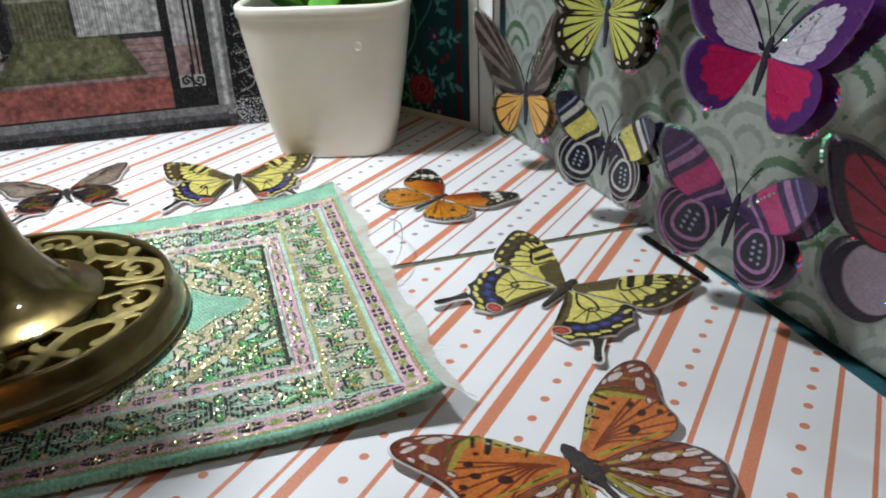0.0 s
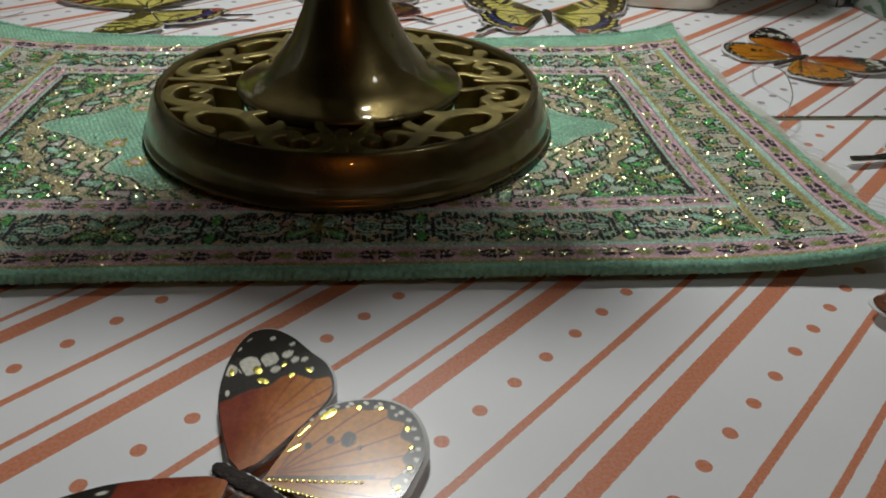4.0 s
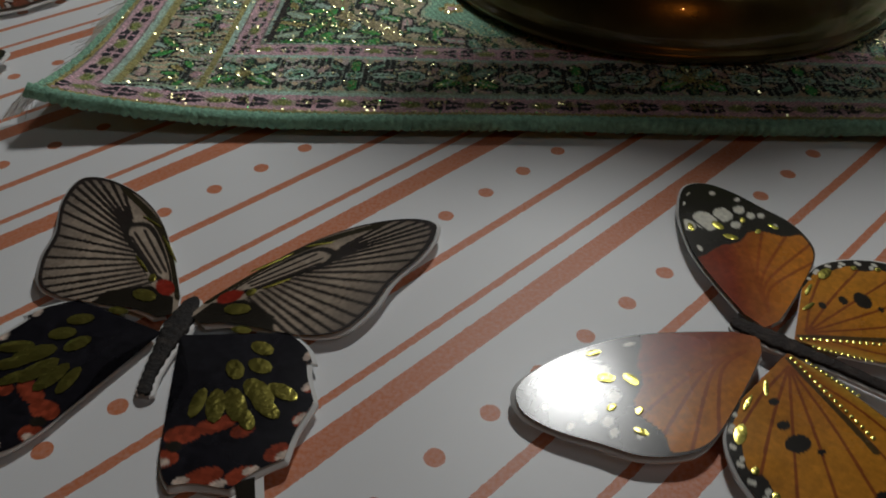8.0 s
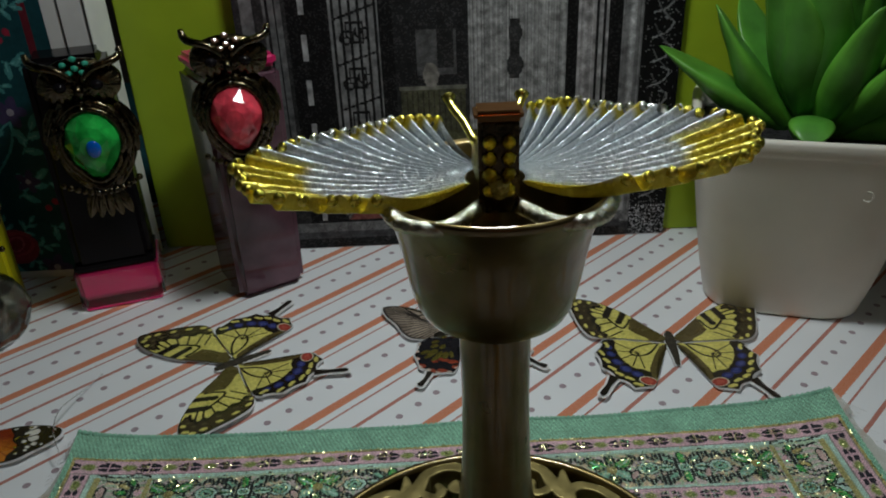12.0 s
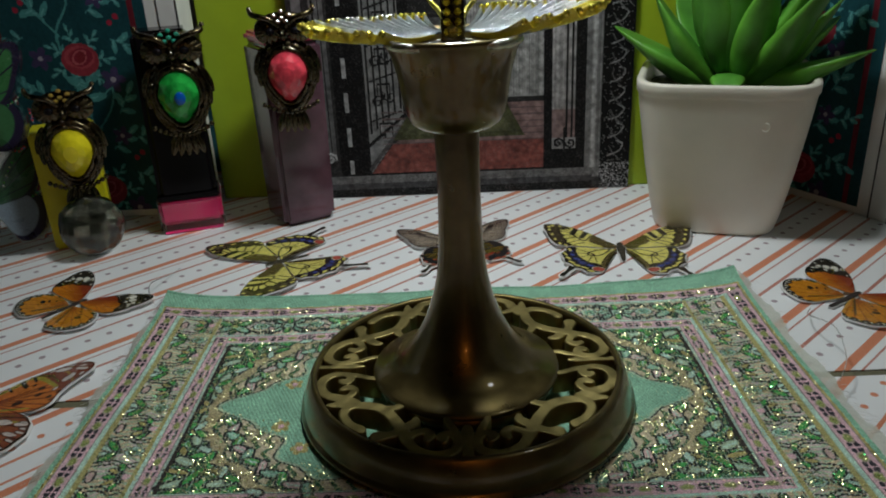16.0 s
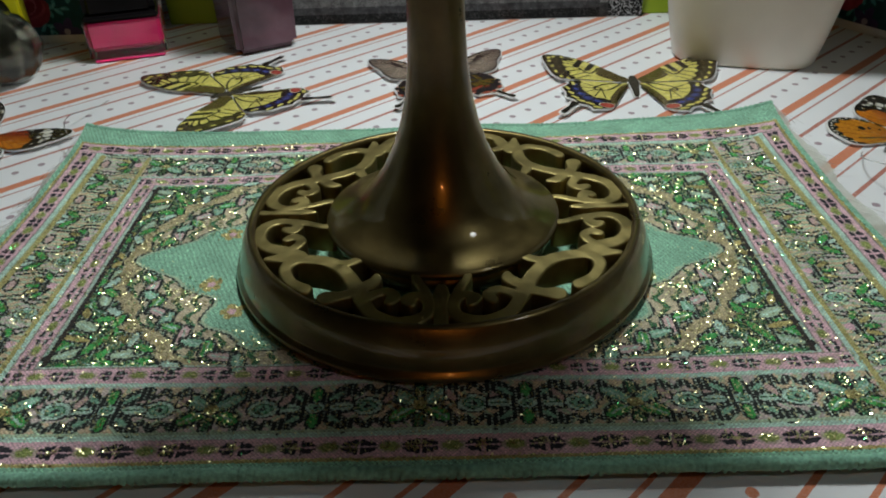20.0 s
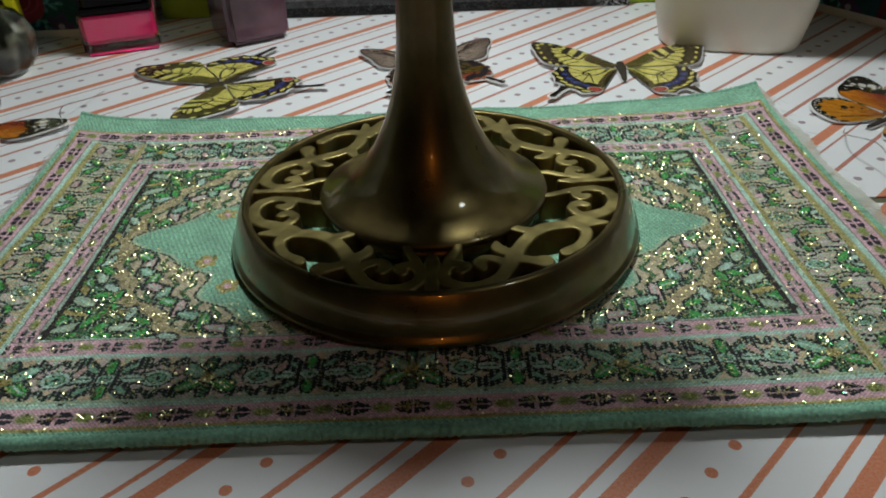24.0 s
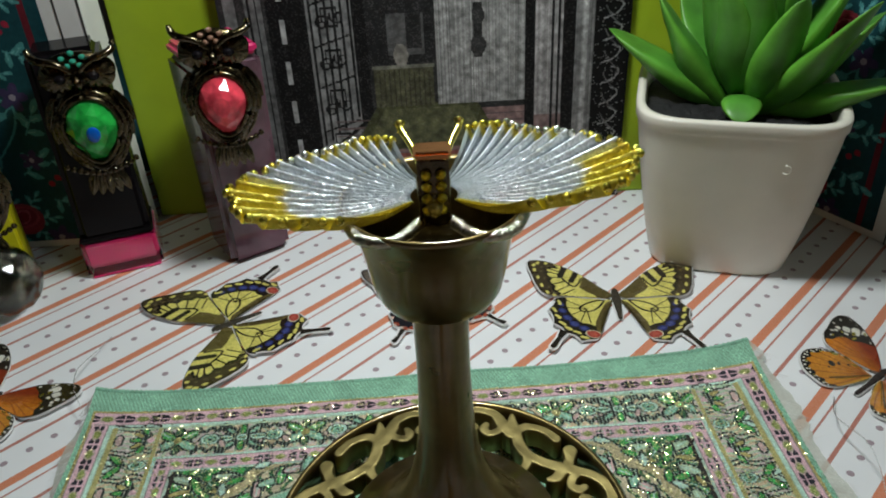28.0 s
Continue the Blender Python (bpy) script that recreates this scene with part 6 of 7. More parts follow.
def frit_fore(c):
    """Orange with dark streaks and black spots, a banded olive cell, a maroon tip with white patches."""
    c.c[:] = FLAME
    c.shade(c.u < 0.5, (0.42, 0.12, 0.04), 0.6 * (1 - c.u / 0.5))
    for v in (0.50, 0.565, 0.63, 0.69, 0.75, 0.81, 0.88):
        x, y = c.rim(v)
        c.curve([(4.0, -2.2), (9.0 + 5 * (0.7 - v), -0.6 + 9 * (0.72 - v)), (x, y)], 0.50, (0.20, 0.045, 0.018))
    c.poly([tuple(p) for p in smooth_curve([(13.5, 12.5), (16.0, 9.6), (18.6, 7.0), (20.6, 4.4), (23.0, 2.4), (28, 5), (29, 16), (20, 18)], 50, closed=True)], (0.20, 0.05, 0.028))
    c.taper([(11.0, 10.0), (14.6, 9.4), (18.0, 6.8), (20.8, 4.0)], 1.9, 0.9, OLIVE_GOLD)
    c.taper([(12.4, 11.2), (17.4, 9.6), (20.6, 6.4)], 1.1, 0.5, (0.12, 0.07, 0.02))
    c.taper([(19.0, 12.6), (22.0, 10.0), (24.0, 6.2)], 0.9, 0.5, (0.30, 0.16, 0.03))
    for x, y, rx, ry, t in ((19.7, 12.4, 2.0, 0.85, 12), (24.6, 12.0, 1.7, 0.55, -10), (21.4, 14.3, 1.3, 0.5, 10), (22.4, 8.2, 2.0, 0.85, 60), (24.6, 13.6, 1.2, 0.4, 10), (20.6, 3.4, 0.8, 0.4, 60), (25.2, 9.4, 0.8, 0.4, 70), (17.0, 12.2, 0.9, 0.4, 30)):
        c.oval(x, y, rx + 0.25, ry + 0.25, UMBER, t)
        c.oval(x, y, rx, ry, BLUSH, t)
    c.taper([(4.0, 1.6), (7.0, 4.8), (10.4, 8.2)], 2.2, 3.2, (0.46, 0.36, 0.10))
    for (ax, ay), (bx, by), w in (((10.0, 9.4), (12.6, 5.6), 1.25), ((7.4, 6.8), (9.6, 4.2), 0.7), ((5.2, 4.0), (7.2, 1.8), 0.55), ((12.8, 10.6), (14.2, 8.0), 0.8)):
        c.line([(ax, ay), (bx, by)], w, SOOT)
    for x, y in ((11.4, 7.6), (8.6, 5.4)):
        c.oval(x, y, 0.35, 0.3, (0.45, 0.42, 0.44))
    for x, y, r in ((17.0, 4.3, 0.8), (17.2, 1.4, 0.9), (13.2, -1.5, 1.15), (20.2, 0.0, 0.7), (21.9, 1.7, 0.55), (21.2, -1.6, 0.55), (14.6, 6.2, 0.55)):
        c.oval(x, y, r * 1.15, r * 0.85, (0.05, 0.02, 0.016), 30)
    c.taper([(4.0, -3.6), (10.0, -4.0), (17.0, -4.4)], 1.0, 0.5, OLIVE_GOLD)
    c.put(((c.v < 0.42) & (c.u > 0.95)) | (c.u > 0.978), (0.13, 0.035, 0.02))
    c.fleck(0.22)


def frit_hind(c):
    """Chestnut with radiating white flecks in dark outlines, olive-gold rays, a row of white bars along the dark edge."""
    c.c[:] = (0.22, 0.058, 0.030)
    c.shade(c.u > 0.55, (0.34, 0.10, 0.04), 0.5 * (1 - np.abs(c.u - 0.75) / 0.25).clip(0, 1))
    for v in (0.10, 0.22, 0.33, 0.43, 0.53, 0.62, 0.72, 0.82):
        c.taper([(1.6, -6.0), c.rim(v, 0.55), c.rim(v)], 0.35, 0.75, (0.075, 0.024, 0.016))
    for v in (0.16, 0.38, 0.58, 0.77, 0.87):
        c.taper([c.rim(v, 0.16), c.rim(v - 0.01, 0.5), c.rim(v + 0.01, 0.82)], 0.7, 0.9, OLIVE_GOLD)
    for x, y, rx, ry, t in ((8.4, -6.6, 1.9, 0.8, 6), (13.1, -9.2, 2.0, 1.05, -4), (18.2, -11.0, 2.2, 0.75, 10), (6.6, -9.6, 2.6, 0.6, -8), (11.8, -12.8, 2.0, 0.95, 6), (13.4, -16.0, 2.2, 0.7, -6), (16.4, -14.6, 1.9, 0.6, 4),
                            (8.2, -15.6, 2.2, 0.85, 8), (4.6, -12.8, 2.4, 0.5, 0), (6.2, -19.0, 2.3, 0.6, -5), (10.2, -19.4, 1.7, 0.55, 4)):
        t += c.along(x, y)
        c.oval(x, y, rx + 0.25, ry + 0.2, (0.10, 0.03, 0.018), t)
        c.oval(x, y, rx, ry, BLUSH, t)
        a = radians(t)
        c.oval(x + 0.7 * rx * math.cos(a), y + 0.7 * rx * math.sin(a), rx * 0.5, ry * 0.55, BLUSH, t + 14)
    for k in range(9):
        v = 0.16 + 0.062 * k + 0.012 * math.sin(k * 2.3)
        c.line([c.rim(v, 0.86 + 0.02 * math.sin(k * 1.9)), c.rim(v, 0.955)], 0.95, (0.05, 0.022, 0.016))
        c.line([c.rim(v, 0.875 + 0.02 * math.sin(k * 1.9)), c.rim(v, 0.95)], 0.55, BLUSH)
    c.put((c.u > 0.965), (0.06, 0.03, 0.02))
    c.fleck(0.26)


FOIL_FRIT = [(18.0, 9.8, 1.1, 0.14, -40), (20.0, 7.0, 0.9, 0.14, -50), (16.0, 10.4, 1.2, 0.14, -20), (7.6, 4.2, 1.0, 0.22, 45), (10.0, 6.4, 0.9, 0.25, 50), (5.8, 2.6, 0.7, 0.2, 45), (21.4, 13.4, 0.8, 0.14, 0), (12.6, 10.2, 1.0, 0.14, 20), (8.0, -3.8, 1.8, 0.14, -4), (13.0, -4.1, 1.4, 0.12, -4)]
FOIL_FRIT_H = [(1.2 + d * math.cos(radians(a)), -5.0 + d * math.sin(radians(a)), 0.75, 0.13, a + 8 * (k % 2)) for k, a in enumerate((-8, -27, -44, -58, -70, -80)) for d in (6.0, 7.8, 9.7, 11.6, 13.2)]
FRIT_WINGS = [
    Wing("hindwing", (1.2, -5.0), [(14.6, -5.4), (18.2, -8.2), (20.4, -11.8), (20.8, -15.6), (19.2, -19.2), (16.0, -22.4), (12.4, -24.6), (9.4, -25.0), (6.8, -23.4), (5.0, -19.8), (3.4, -15.2), (2.0, -9.6)], draw=frit_hind, foil=FOIL_FRIT_H, waves=9, depth=0.016),
    Wing("forewing", (0.8, -2.4), [(2.2, -0.6), (6.0, 3.2), (10.0, 8.2), (14.6, 11.6), (19.6, 14.2), (24.0, 15.2), (26.9, 14.2), (27.4, 11.6), (25.6, 8.0), (23.4, 4.2), (22.2, 0.6), (21.6, -3.0), (19.4, -5.2), (15.8, -5.8), (10.0, -5.0), (3.4, -5.0)], draw=frit_fore, foil=FOIL_FRIT),
]
fritillary = cut_butterfly("card_butterfly", FRIT_WINGS, ([(0.2, 1.8), (0.3, -2.5), (0.6, -7.0), (0.6, -10.0), (0.6, -15.0), (0.1, -21.5)], (1.6, 3.8, 3.9, 1.0, 1.3, 1.6), (0.035, 0.028, 0.026)), [],
                           "brown and orange white-flecked butterfly cut from glossy card", "butterfly", "card butterflies")

SMOKE = (0.40, 0.32, 0.245)


def mormon_fore(c):
    """Smoky buff with dark pinstripes fanning from an outlined cell; a red spot at the root."""
    c.c[:] = SMOKE
    c.shade(c.u > 0.72, (0.10, 0.08, 0.07), np.clip((c.u - 0.72) * 2.6, 0, 0.75))
    cell = [(3.0, 2.0), (5.6, 6.0), (9.2, 9.9), (11.6, 9.6), (11.0, 7.4), (7.6, 4.6), (5.0, 2.4)]
    for k in range(20):
        v = 0.27 + 0.031 * k
        f = k / 19
        start = (11.8 - 7.0 * f ** 1.2, 10.4 - 9.2 * f)
        c.line([start, c.rim(v)], 0.40, (0.028, 0.021, 0.018))
    c.poly([tuple(p) for p in smooth_curve(cell, 40, closed=True)], (0.025, 0.020, 0.016))
    c.poly([tuple(p) for p in smooth_curve([(3.6, 2.7), (6.0, 6.0), (9.2, 9.2), (11.0, 9.0), (10.4, 7.5), (7.3, 5.0), (5.0, 3.0)], 40, closed=True)], SMOKE)
    for a, b in (((4.4, 3.6), (9.6, 9.0)), ((4.8, 3.3), (10.4, 8.4)), ((5.2, 3.0), (10.4, 7.7))):
        c.line([a, b], 0.3, (0.04, 0.03, 0.025))
    c.taper([(1.4, 0.6), (5.2, 6.4), (9.6, 11.0), (15.0, 14.8)], 1.0, 0.7, (0.035, 0.028, 0.014))
    c.poly([(0, -4), (2.0, 0.4), (5.0, 1.4), (8.6, -0.2), (9.6, -3.4)], SOOT)
    c.oval(3.4, 1.5, 1.3, 0.8, (0.30, 0.028, 0.016), 40)
    c.put((c.u > 0.97), (0.03, 0.022, 0.02))
    c.fleck(0.2)


def mormon_hind(c):
    """Velvet black, brick-red blotches along a scalloped pale-edged border."""
    c.c[:] = (0.012, 0.011, 0.015)
    for x, y, rx, ry in ((6.2, -14.2, 1.5, 0.9), (5.8, -16.6, 1.2, 0.8), (9.6, -17.5, 1.5, 0.8), (12.4, -16.9, 1.3, 0.8), (14.4, -14.4, 1.1, 0.8), (15.2, -11.0, 0.8, 0.7), (8.4, -12.8, 1.8, 0.8), (10.8, -12.9, 1.0, 0.7), (14.8, -7.6, 0.7, 0.6)):
        c.oval(x, y, rx, ry, (0.30, 0.052, 0.024), c.along(x, y) + 80)
    c.oval(6.0, -15.4, 0.7, 0.5, SOOT)
    for k in range(8):
        x, y = c.rim(0.10 + 0.085 * k, 0.985)
        c.oval(x, y, 0.7, 0.35, (0.60, 0.48, 0.40), c.along(x, y) + 85)
    c.fleck(0.5, 2.0)


FOIL_MORMON = [(5.6, 6.8, 2.6, 0.17, 47), (9.4, 10.4, 1.6, 0.15, 25), (7.2, 4.0, 1.6, 0.16, 40), (5.2, 2.4, 0.6, 0.4, 60), (4.8, 0.0, 1.3, 0.75, 10)]
FOIL_MORMON_H = [(6.2, -2.4, 0.9, 0.35, 0), (9.0, -4.2, 1.1, 0.55, -20), (9.6, -6.2, 1.1, 0.6, -20), (7.6, -7.0, 1.1, 0.6, -50), (10.6, -9.0, 1.7, 0.75, -35), (9.2, -10.6, 1.7, 0.7, -55), (7.6, -11.0, 1.6, 0.65, -70),
                 (6.0, -11.0, 1.4, 0.5, -85), (11.8, -10.4, 1.5, 0.55, -30), (12.6, -8.6, 1.4, 0.55, -20), (10.6, -11.8, 1.2, 0.5, -45)]
FOIL_MORMON_H = [(x, y, ru * 1.15, rv * 1.3, t) for x, y, ru, rv, t in FOIL_MORMON_H]
MORMON_WINGS = [
    Wing("hindwing", (0.9, -4.0), [(10.6, -1.9), (13.2, -3.8), (14.8, -7.0), (15.8, -10.6), (15.4, -14.0), (14.2, -16.6), (12.0, -18.2), (9.2, -18.9), (6.6, -18.4), (5.0, -15.6), (4.2, -12.4), (3.8, -8.4), (1.8, -5.6)], draw=mormon_hind, foil=FOIL_MORMON_H, waves=7),
    Wing("forewing", (0.7, -1.6), [(1.4, 0.6), (4.2, 5.0), (8.2, 10.4), (12.4, 14.0), (17.0, 16.0), (20.2, 15.9), (20.9, 14.0), (20.2, 10.6), (18.2, 6.4), (17.2, 2.4), (15.4, -0.8), (12.6, -2.0), (9.0, -2.0), (5.0, -1.8), (2.2, -2.4)], draw=mormon_fore, foil=FOIL_MORMON),
]
mormon = cut_butterfly("card_butterfly", MORMON_WINGS, ([(0, 1.0), (0, -3.0), (0.1, -6.0), (0.4, -9.0), (0.9, -11.0)], (1.4, 2.6, 1.7, 1.2, 1.4), (0.014, 0.012, 0.012)),
                       [([(12.8, -17.2), (14.6, -20.2), (16.6, -22.6)], (1.6, 0.9, 1.9), SOOT)],
                       "black and grey butterfly with red spots cut from printed card", "butterfly", "card butterflies")


def lay(model, x, y, heading, label="", scale=1.0):
    """A copy on the paper with its head at (x, y), pointing to heading degrees from +x."""
    m = pose(x, y, 0.0002, 0, 0, heading - 90) @ Matrix.Scale(scale, 4)
    ob = copy_thing(model, m)
    if label:
        ob["label"] = label
    return ob


lay(swallow, 0.1316, -0.0164, 36.5, "yellow and black swallowtail card butterfly beside the rug")
lay(swallow, 0.0574, 0.0910, 84.5, "yellow and black swallowtail card butterfly near the pot")
lay(swallow, -0.0634, 0.0842, 209.5, "yellow and black swallowtail card butterfly behind the rug")
swallow.matrix_world = pose(-0.1245, -0.0500, 0.0002, 0, 0, -3)
glossy = cut_butterfly("card_butterfly", MONARCH_WINGS, MONARCH_BODY, [], "glossy orange card butterfly with gold foil marks", "butterfly", "card butterflies", lift=-0.62)
glossy.matrix_world = pose(-0.0051, -0.0889, 0.0010, 0, 0, 145.6 - 90)
lay(monarch, -0.1172, 0.0610, 55, "orange card butterfly near the glass marble")
monarch.matrix_world = pose(0.1180, 0.0478, 0.0002, 0, 0, 33 - 90)
lay(fritillary, 0.1045, -0.0717, 100.0, "brown and orange white-flecked card butterfly in front of the rug")
fritillary.matrix_world = pose(-0.1209, 0.0033, 0.0002, 0, 0, 96.5 - 90)
lay(mormon, -0.0568, -0.0868, 80.0, "black and grey card butterfly with gold foil marks")
mormon.matrix_world = pose(0.0022, 0.0972, 0.0002, 0, 0, 100 - 90)

# ---- gift boxes at both sides, with layered plastic butterflies standing before them ----
def scallops(w, h, seed):
    """Pale paper printed with overlapping grey-green rings."""
    c = Canvas(0, w, 0, h, 0.6, (0.33, 0.36, 0.32))
    green, grey = (0.08, 0.16, 0.09), (0.24, 0.27, 0.24)
    row = 0
    for y in np.arange(h + 10, -18, -9.0):
        for x in np.arange(-14 + 12 * (row % 2), w + 24, 24.0):
            tone = green if (row + int(x / 24) + seed) % 2 else grey
            for r, t in ((12.4, (0.38, 0.41, 0.37)), (10.6, tone), (8.4, (0.37, 0.40, 0.36)), (5.6, tone), (3.9, (0.34, 0.37, 0.33))):
                c.oval(x, y, r, r, t)
        row += 1
    c.c *= 0.80
    return c


def gift_box(x, y, turn, length, label, seed):
    b = thing("gift_box", (x, y, 0.0001), label, "gift box", "gift boxes", turn)
    part("case", box(bmesh.new(), 0, length, 0.0003, 0.030, 0, 0.115, 0.0008), WHITE_CARD, b)
    scallops(length * 1000, 112, seed).sheet("printed_front", SCALLOP, lambda u, v: (u / 1000, np.full(u.shape, 0.0), v / 1000 + 0.001), b)
    # a clear film wrapped over the front, creased
    verts, faces = [], []
    n, m = 40, 16
    rg = np.random.default_rng(seed)
    bumps = rg.normal(0, 0.0009, (m + 1, n + 1))
    for j in range(m + 1):
        for i in range(n + 1):
            verts.append((length * i / n, -0.0016 - 0.0030 * (1 - j / m) ** 2 + bumps[j, i] * 0.6, 0.0004 + 0.112 * j / m))
    for j in range(m):
        for i in range(n):
            q = j * (n + 1) + i
            faces.append((q, q + 1, q + n + 2, q + n + 1))
    film = mesh_object("clear_film", verts, faces, FILM, parent=b, label="creased clear film")
    film.visible_shadow = False
    # thin black strip, added for the dark wedge beside the paper's edge
    part("black_strip", box(bmesh.new(), length * 0.50, length * 0.63, -0.0068, -0.0048, 0.0, 0.0012, 0.0004), BLACK_GLOSS, b, "thin black strip lying before the box")
    return b


FILM = mat("clear_film", (0.97, 0.98, 0.97), rough=0.10, trans=1.0, ior=1.05, alpha=0.16)
CARD_CLEAR = mat("glitter_clear", (0.92, 0.95, 0.93), rough=0.10, trans=1.0, ior=1.15, alpha=0.5)
# right box: its front runs from the floral box towards the viewer
gift_box(0.1590, 0.1030, -86.0, 0.205, "pale gift box printed with grey-green rings under clear film", 3)
gift_box(-0.1800, 0.0100, 93.0, 0.128, "pale gift box printed with green rings under clear film", 4)

VIOLET, MAGENTA, CLOUD, NIGHT = (0.085, 0.020, 0.15), (0.50, 0.012, 0.10), (0.60, 0.56, 0.66), (0.014, 0.010, 0.030)


def pink_fore(c):
    """Pale lilac with a violet costa and a toothed violet tip."""
    c.c[:] = CLOUD
    teeth = 0.70 + 0.05 * np.abs(np.sin(c.v * 38))
    c.put((c.u > teeth) & (c.v > 0.10), VIOLET)
    c.put((c.v < 0.16) | (c.u < 0.10), NIGHT)
    c.put((c.v < 0.24) & (c.u > 0.84), VIOLET)
    for v in (0.3, 0.42, 0.55, 0.7):
        c.line([c.rim(v, 0.2), c.rim(v, 0.7)], 0.22, (0.40, 0.36, 0.48))
    c.put(c.u > 0.975, (0.16, 0.05, 0.24))
    c.fleck(0.2)


def pink_hind(c):
    c.c[:] = MAGENTA
    c.put(c.u > 0.80 + 0.03 * np.sin(c.v * 50), VIOLET)
    c.put(c.v > 0.90, (0.20, 0.02, 0.10))
    for v in (0.2, 0.4, 0.6, 0.8):
        c.line([c.rim(v, 0.2), c.rim(v, 0.8)], 0.2, (0.34, 0.01, 0.08))
    c.fleck(0.2)


def monk_fore(u, v, x, y):
    s = abs(v * 8 - round(v * 8))
    if u > 0.80 or v < 0.08 or s < 0.11 + 0.06 * u:
        return CREAM if 0.87 < u < 0.92 and s > 0.34 else SOOT
    return (0.50, 0.52, 0.12)


def bird_fore(u, v, x, y):
    s = abs(v * 7 - round(v * 7))
    return (0.14, 0.11, 0.09) if s > 0.3 and u > 0.3 else (0.035, 0.028, 0.026)


def bird_hind(u, v, x, y):
    s = abs(v * 6 - round(v * 6))
    return SOOT if s < 0.07 or u > 0.93 or v > 0.85 else (0.62, 0.34, 0.08)


def banded(bright, pale, dusk=NIGHT):
    """Bright band across the forewing between dark ones; a ringed dark eye with paired dots on the hindwing."""
    def fore(c):
        c.c[:] = dusk
        s = c.x * 0.82 + c.y * 0.57 + 1.2 * np.sin(c.v * 5.0)
        c.put((s > 5.2) & (s < 6.4), pale)
        c.put((s > 8.4) & (s < 15.2), bright)
        c.put((s > 17.4) & (s < 19.6) & (c.v < 0.75), pale)
        c.put((s > 21.2) & (s < 22.0), lerp(pale, (0.05, 0.10, 0.35), 0.6))
        c.put(c.u > 0.965, dusk)
        c.fleck(0.25)

    def hind(c):
        c.c[:] = NIGHT
        d = np.hypot((c.x - 10.3) / 8.2, (c.y + 9.4) / 9.4) + 0.04 * np.sin(np.arctan2(c.y + 9.4, c.x - 10.3) * 3)
        c.put((d > 0.54) & (d < 0.66), pale)
        c.put((d > 0.86) & (d < 0.93), lerp(pale, dusk, 0.4))
        for k in range(4):
            for q in (-1.2, 1.2):
                c.oval(10.3 + q + 0.3 * k, -6.8 - 1.7 * k, 0.62, 0.42, lerp(pale, (0.25, 0.45, 0.55), 0.5), 30)
        c.put(c.u > 0.975, pale)
        c.fleck(0.25)
    return fore, hind


def plain(a, b):
    def fore(u, v, x, y):
        s = abs(v * 6 - round(v * 6))
        return NIGHT if s < 0.06 or u > 0.88 or v < 0.06 else a

    def hind(u, v, x, y):
        return b if u < 0.86 else NIGHT
    return fore, hind


FORE = [(1.5, 1.0), (7.0, 9.5), (14.5, 16.5), (21.5, 19.5), (25.0, 18.0), (24.2, 12.5), (21.5, 6.0), (18.6, 1.0), (14.0, -2.0), (7.0, -2.6), (2.4, -2.4)]
HIND = [(13.0, -0.8), (17.4, -2.6), (19.4, -7.4), (18.6, -12.6), (15.4, -17.4), (10.8, -19.6), (6.6, -17.8), (3.8, -12.0), (2.0, -6.0)]
ROUND = [(1.5, 1.0), (6.5, 7.0), (12.5, 12.4), (18.0, 15.0), (22.0, 13.8), (22.8, 9.4), (21.0, 4.0), (18.0, -0.4), (13.4, -2.8), (7.0, -3.0), (2.4, -2.4)]
LONG = [(1.2, 1.5), (4.6, 11.0), (10.0, 20.5), (16.0, 27.0), (19.2, 27.6), (19.6, 22.0), (17.4, 13.0), (13.4, 4.0), (8.4, -1.2), (2.4, -2.0)]
SHORT = [(8.0, -1.0), (12.0, -3.0), (13.4, -8.0), (11.4, -13.6), (7.8, -17.0), (4.4, -14.0), (2.0, -6.0)]


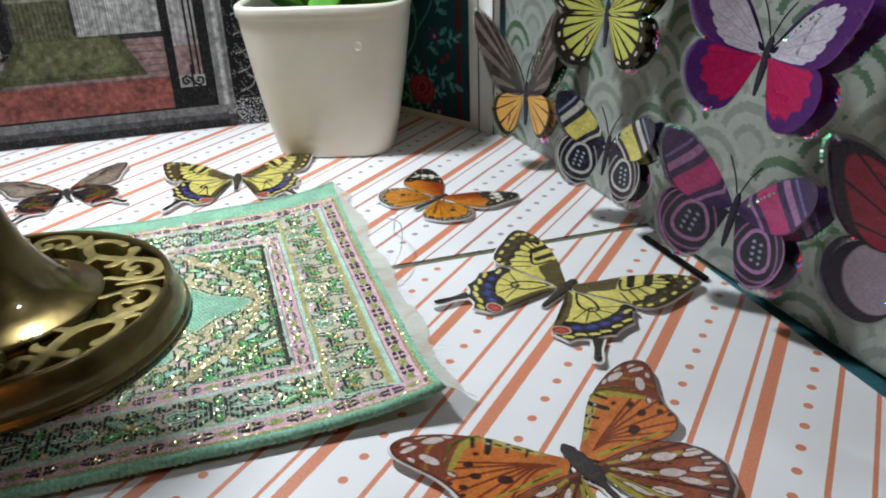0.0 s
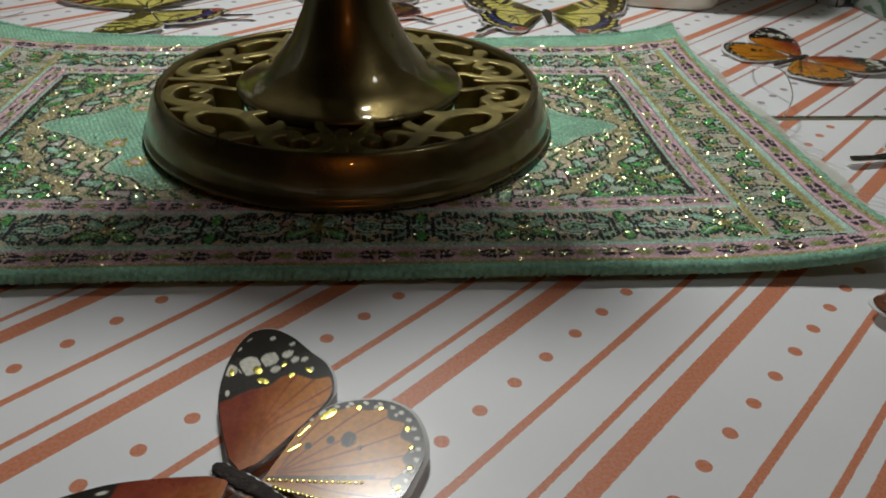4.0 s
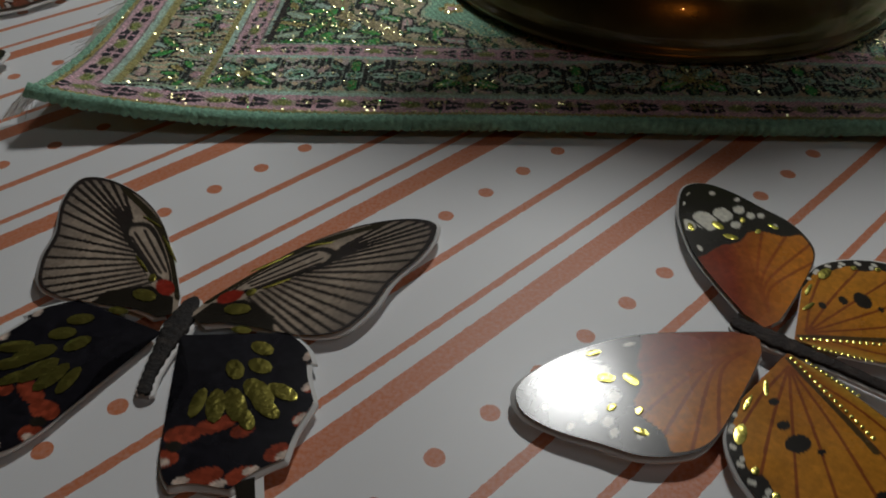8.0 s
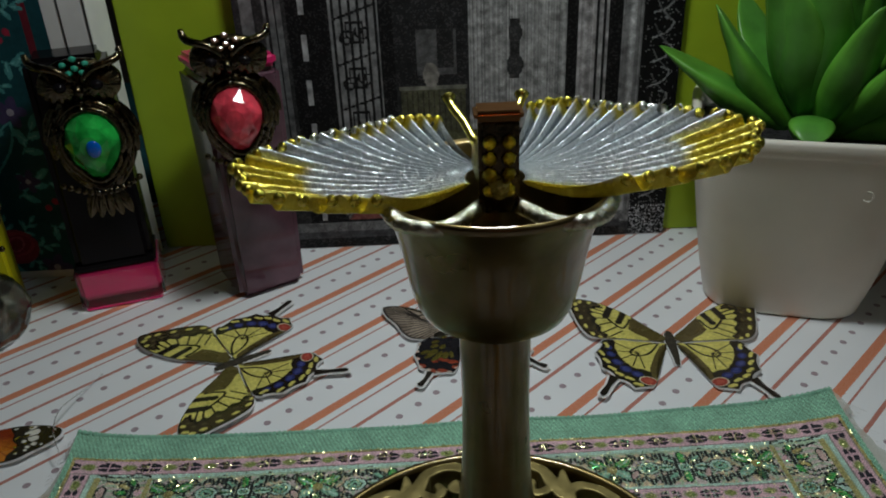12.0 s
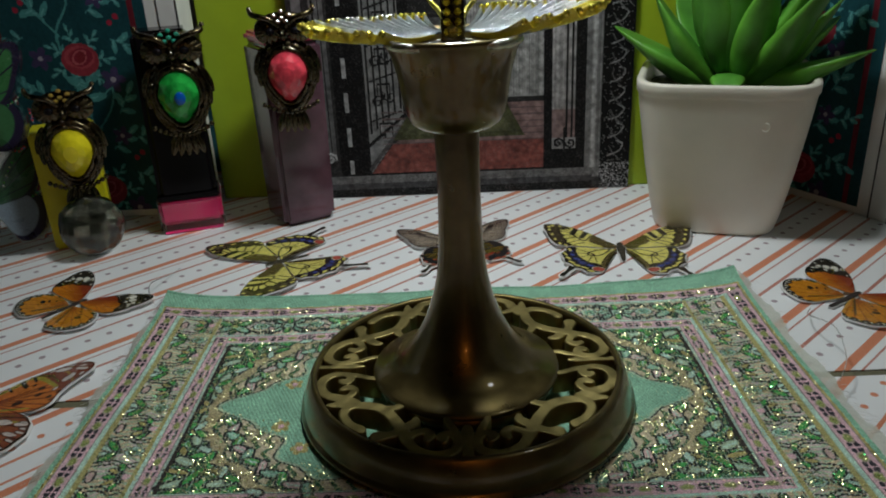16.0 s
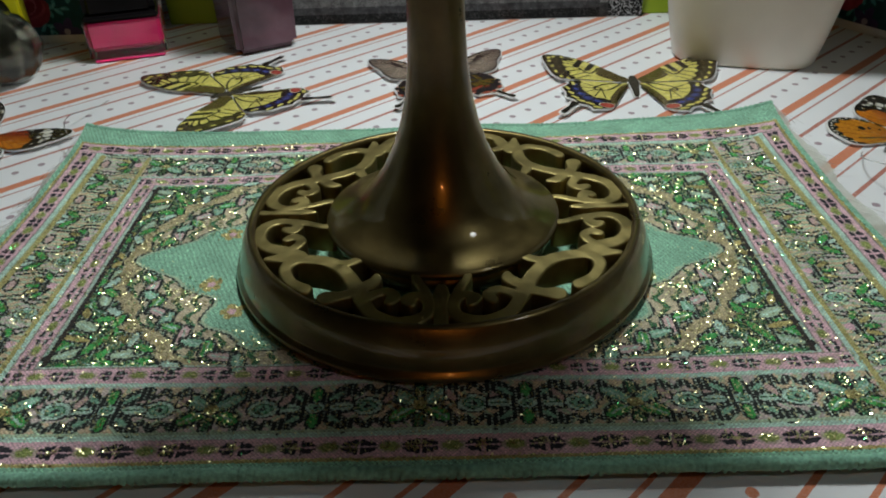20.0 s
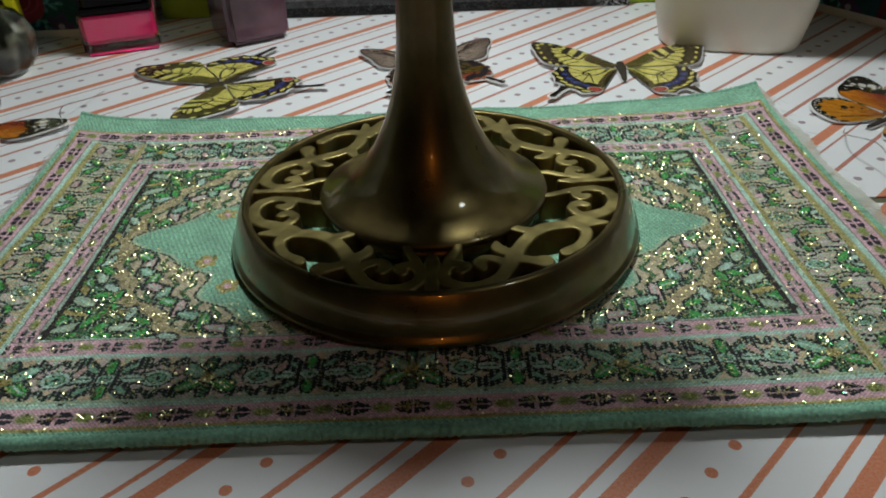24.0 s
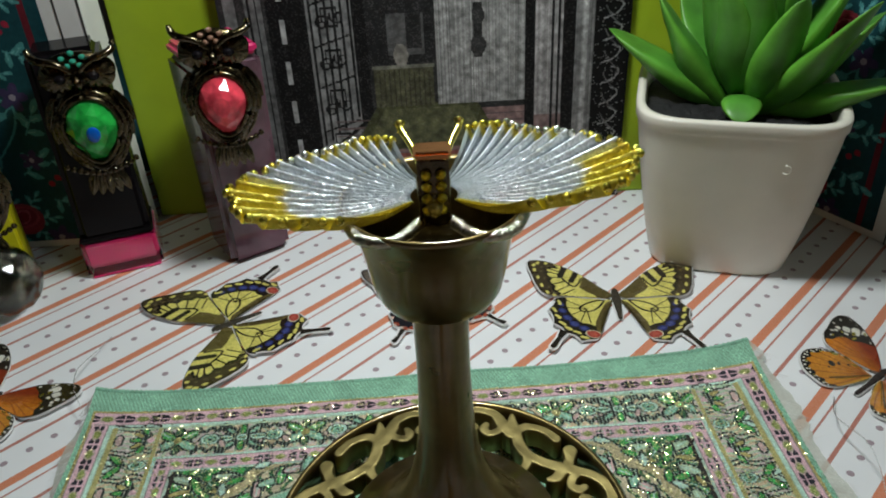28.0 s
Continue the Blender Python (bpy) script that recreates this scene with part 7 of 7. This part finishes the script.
def plastic_butterfly(fore, hind, label, outline=(FORE, HIND), drawn=False):
    spread = [[(x * 1.10 + 1.5, y * 0.97 - 0.6) for x, y in o] for o in outline]
    keys = "draw" if drawn else "paint"
    under = [Wing("under_hindwing", (1.4, -3.0), spread[1], **{keys: hind}), Wing("under_forewing", (1.2, -1.4), spread[0], **{keys: fore})]
    wings = [Wing("hindwing", (0.9, -2.6), outline[1], **{keys: hind}), Wing("forewing", (0.7, -1.0), outline[0], **{keys: fore})]
    spine = ([(0, 3.0), (0, -2.0), (0, -7.0), (0, -13.0)], (1.4, 2.4, 2.0, 1.0), NIGHT)
    o = cut_butterfly("plastic_butterfly", wings, spine, [], label, "butterfly", "plastic butterflies", lift=7.5, rim=1.6, card=CARD_CLEAR, rows=30, extra=under)
    flakes, tones = [], []
    for k in range(46):
        w = under[k % 2]
        e = w.edge[int(k * 37.7) % 230]
        d = e / np.linalg.norm(e)
        px, py = (e + d * (0.5 + 0.9 * hashed(k, 3))) / 1000
        r, px = 0.00028 + 0.00018 * hashed(k, 5), px * (1 if k % 3 else -1)
        tx, ty = 0.5 * (hashed(k, 7) - 0.5), 0.5 * (hashed(k, 8) - 0.5)
        flakes.append(([(px + a * r, py + b * r, 0.0042 + r * (a * tx + b * ty)) for a, b in ((-1, -1), (1, -1), (1, 1), (-1, 1))], [(0, 1, 2, 3)]))
        tones.append(((0.9, 0.08, 0.12), (0.1, 0.85, 0.35), (0.2, 0.35, 0.95), (0.9, 0.9, 0.85))[k % 4])
    glitter = mesh_object("glitter", *merge(*flakes), SILVER, smooth=False, tint=tones, parent=o, label="tiny coloured glitter on the clear edge")
    glitter["kind"] = "stuff"
    for s in (-1, 1):
        pts = smooth_curve([(s * 0.0004, 0.003, 0.0012), (s * 0.0022, 0.008, 0.0020), (s * 0.0048, 0.0125, 0.0026)], 10)
        mesh_object("antenna", *tube(pts, 0.00022, 6), BLACK_GLOSS, parent=o)
    return o


def stand_right(ob, x, y, z, roll=0.0, size=1.0, yaw=0.0, tilt=8.0):
    """Upright before the right-hand box, facing the rug."""
    ob.matrix_world = Matrix.Translation((x, y, z)) @ pose(0, 0, 0, 0, 0, yaw) @ Matrix(((0, 0, -1, 0), (-1, 0, 0, 0), (0, 1, 0, 0), (0, 0, 0, 1))) @ pose(0, 0, 0, -tilt, 0, roll) @ Matrix.Scale(size, 4)


def stand_left(ob, x, y, z, roll=0.0, size=1.0, yaw=0.0, tilt=8.0):
    ob.matrix_world = Matrix.Translation((x, y, z)) @ pose(0, 0, 0, 0, 0, yaw) @ Matrix(((0, 0, 1, 0), (1, 0, 0, 0), (0, 1, 0, 0), (0, 0, 0, 1))) @ pose(0, 0, 0, -tilt, 0, roll) @ Matrix.Scale(size, 4)


PALE_CREAM = (0.50, 0.50, 0.46)
stand_right(plastic_butterfly(pink_fore, pink_hind, "violet, pink and white plastic butterfly before the gift box", drawn=True), 0.1570, -0.0425, 0.0595, -6, 0.72, 20)
stand_right(plastic_butterfly(monk_fore, monk_fore, "yellow-green black-veined plastic butterfly before the gift box"), 0.1545, 0.0170, 0.0585, 4, 0.74, 24)
stand_right(plastic_butterfly(bird_fore, bird_hind, "dark long-winged plastic butterfly with orange hindwings", (LONG, SHORT)), 0.1500, 0.0595, 0.0280, 6, 0.86, 28)
stand_right(plastic_butterfly(*banded((0.60, 0.54, 0.14), PALE_CREAM), "yellow-banded eyed plastic butterfly before the gift box", (ROUND, HIND), True), 0.1545, 0.0120, 0.0245, -4, 0.72, 22)
stand_right(plastic_butterfly(*banded((0.46, 0.035, 0.17), (0.36, 0.16, 0.34), (0.045, 0.016, 0.085)), "pink-banded eyed plastic butterfly before the gift box", (ROUND, HIND), True), 0.1580, -0.0385, 0.0260, -6, 0.78, 20)
stand_right(plastic_butterfly(*plain((0.40, 0.03, 0.07), (0.48, 0.42, 0.52)), "dark red and lilac plastic butterfly before the gift box"), 0.1595, -0.0860, 0.0350, -4, 0.74, 20)
stand_left(plastic_butterfly(*banded((0.05, 0.20, 0.06), (0.24, 0.27, 0.24)), "green-banded eyed plastic butterfly before the gift box", (ROUND, HIND), True), -0.1655, 0.0500, 0.0205, 0, 0.92, -22)
stand_left(plastic_butterfly(*plain((0.03, 0.13, 0.04), (0.03, 0.11, 0.04)), "green black-edged plastic butterfly before the gift box"), -0.1645, 0.0990, 0.0560, 0, 0.92, -26)
stand_left(plastic_butterfly(*plain((0.03, 0.08, 0.04), (0.17, 0.21, 0.25)), "green and pale blue plastic butterfly before the gift box"), -0.1640, 0.0985, 0.0225, 0, 0.92, -26)
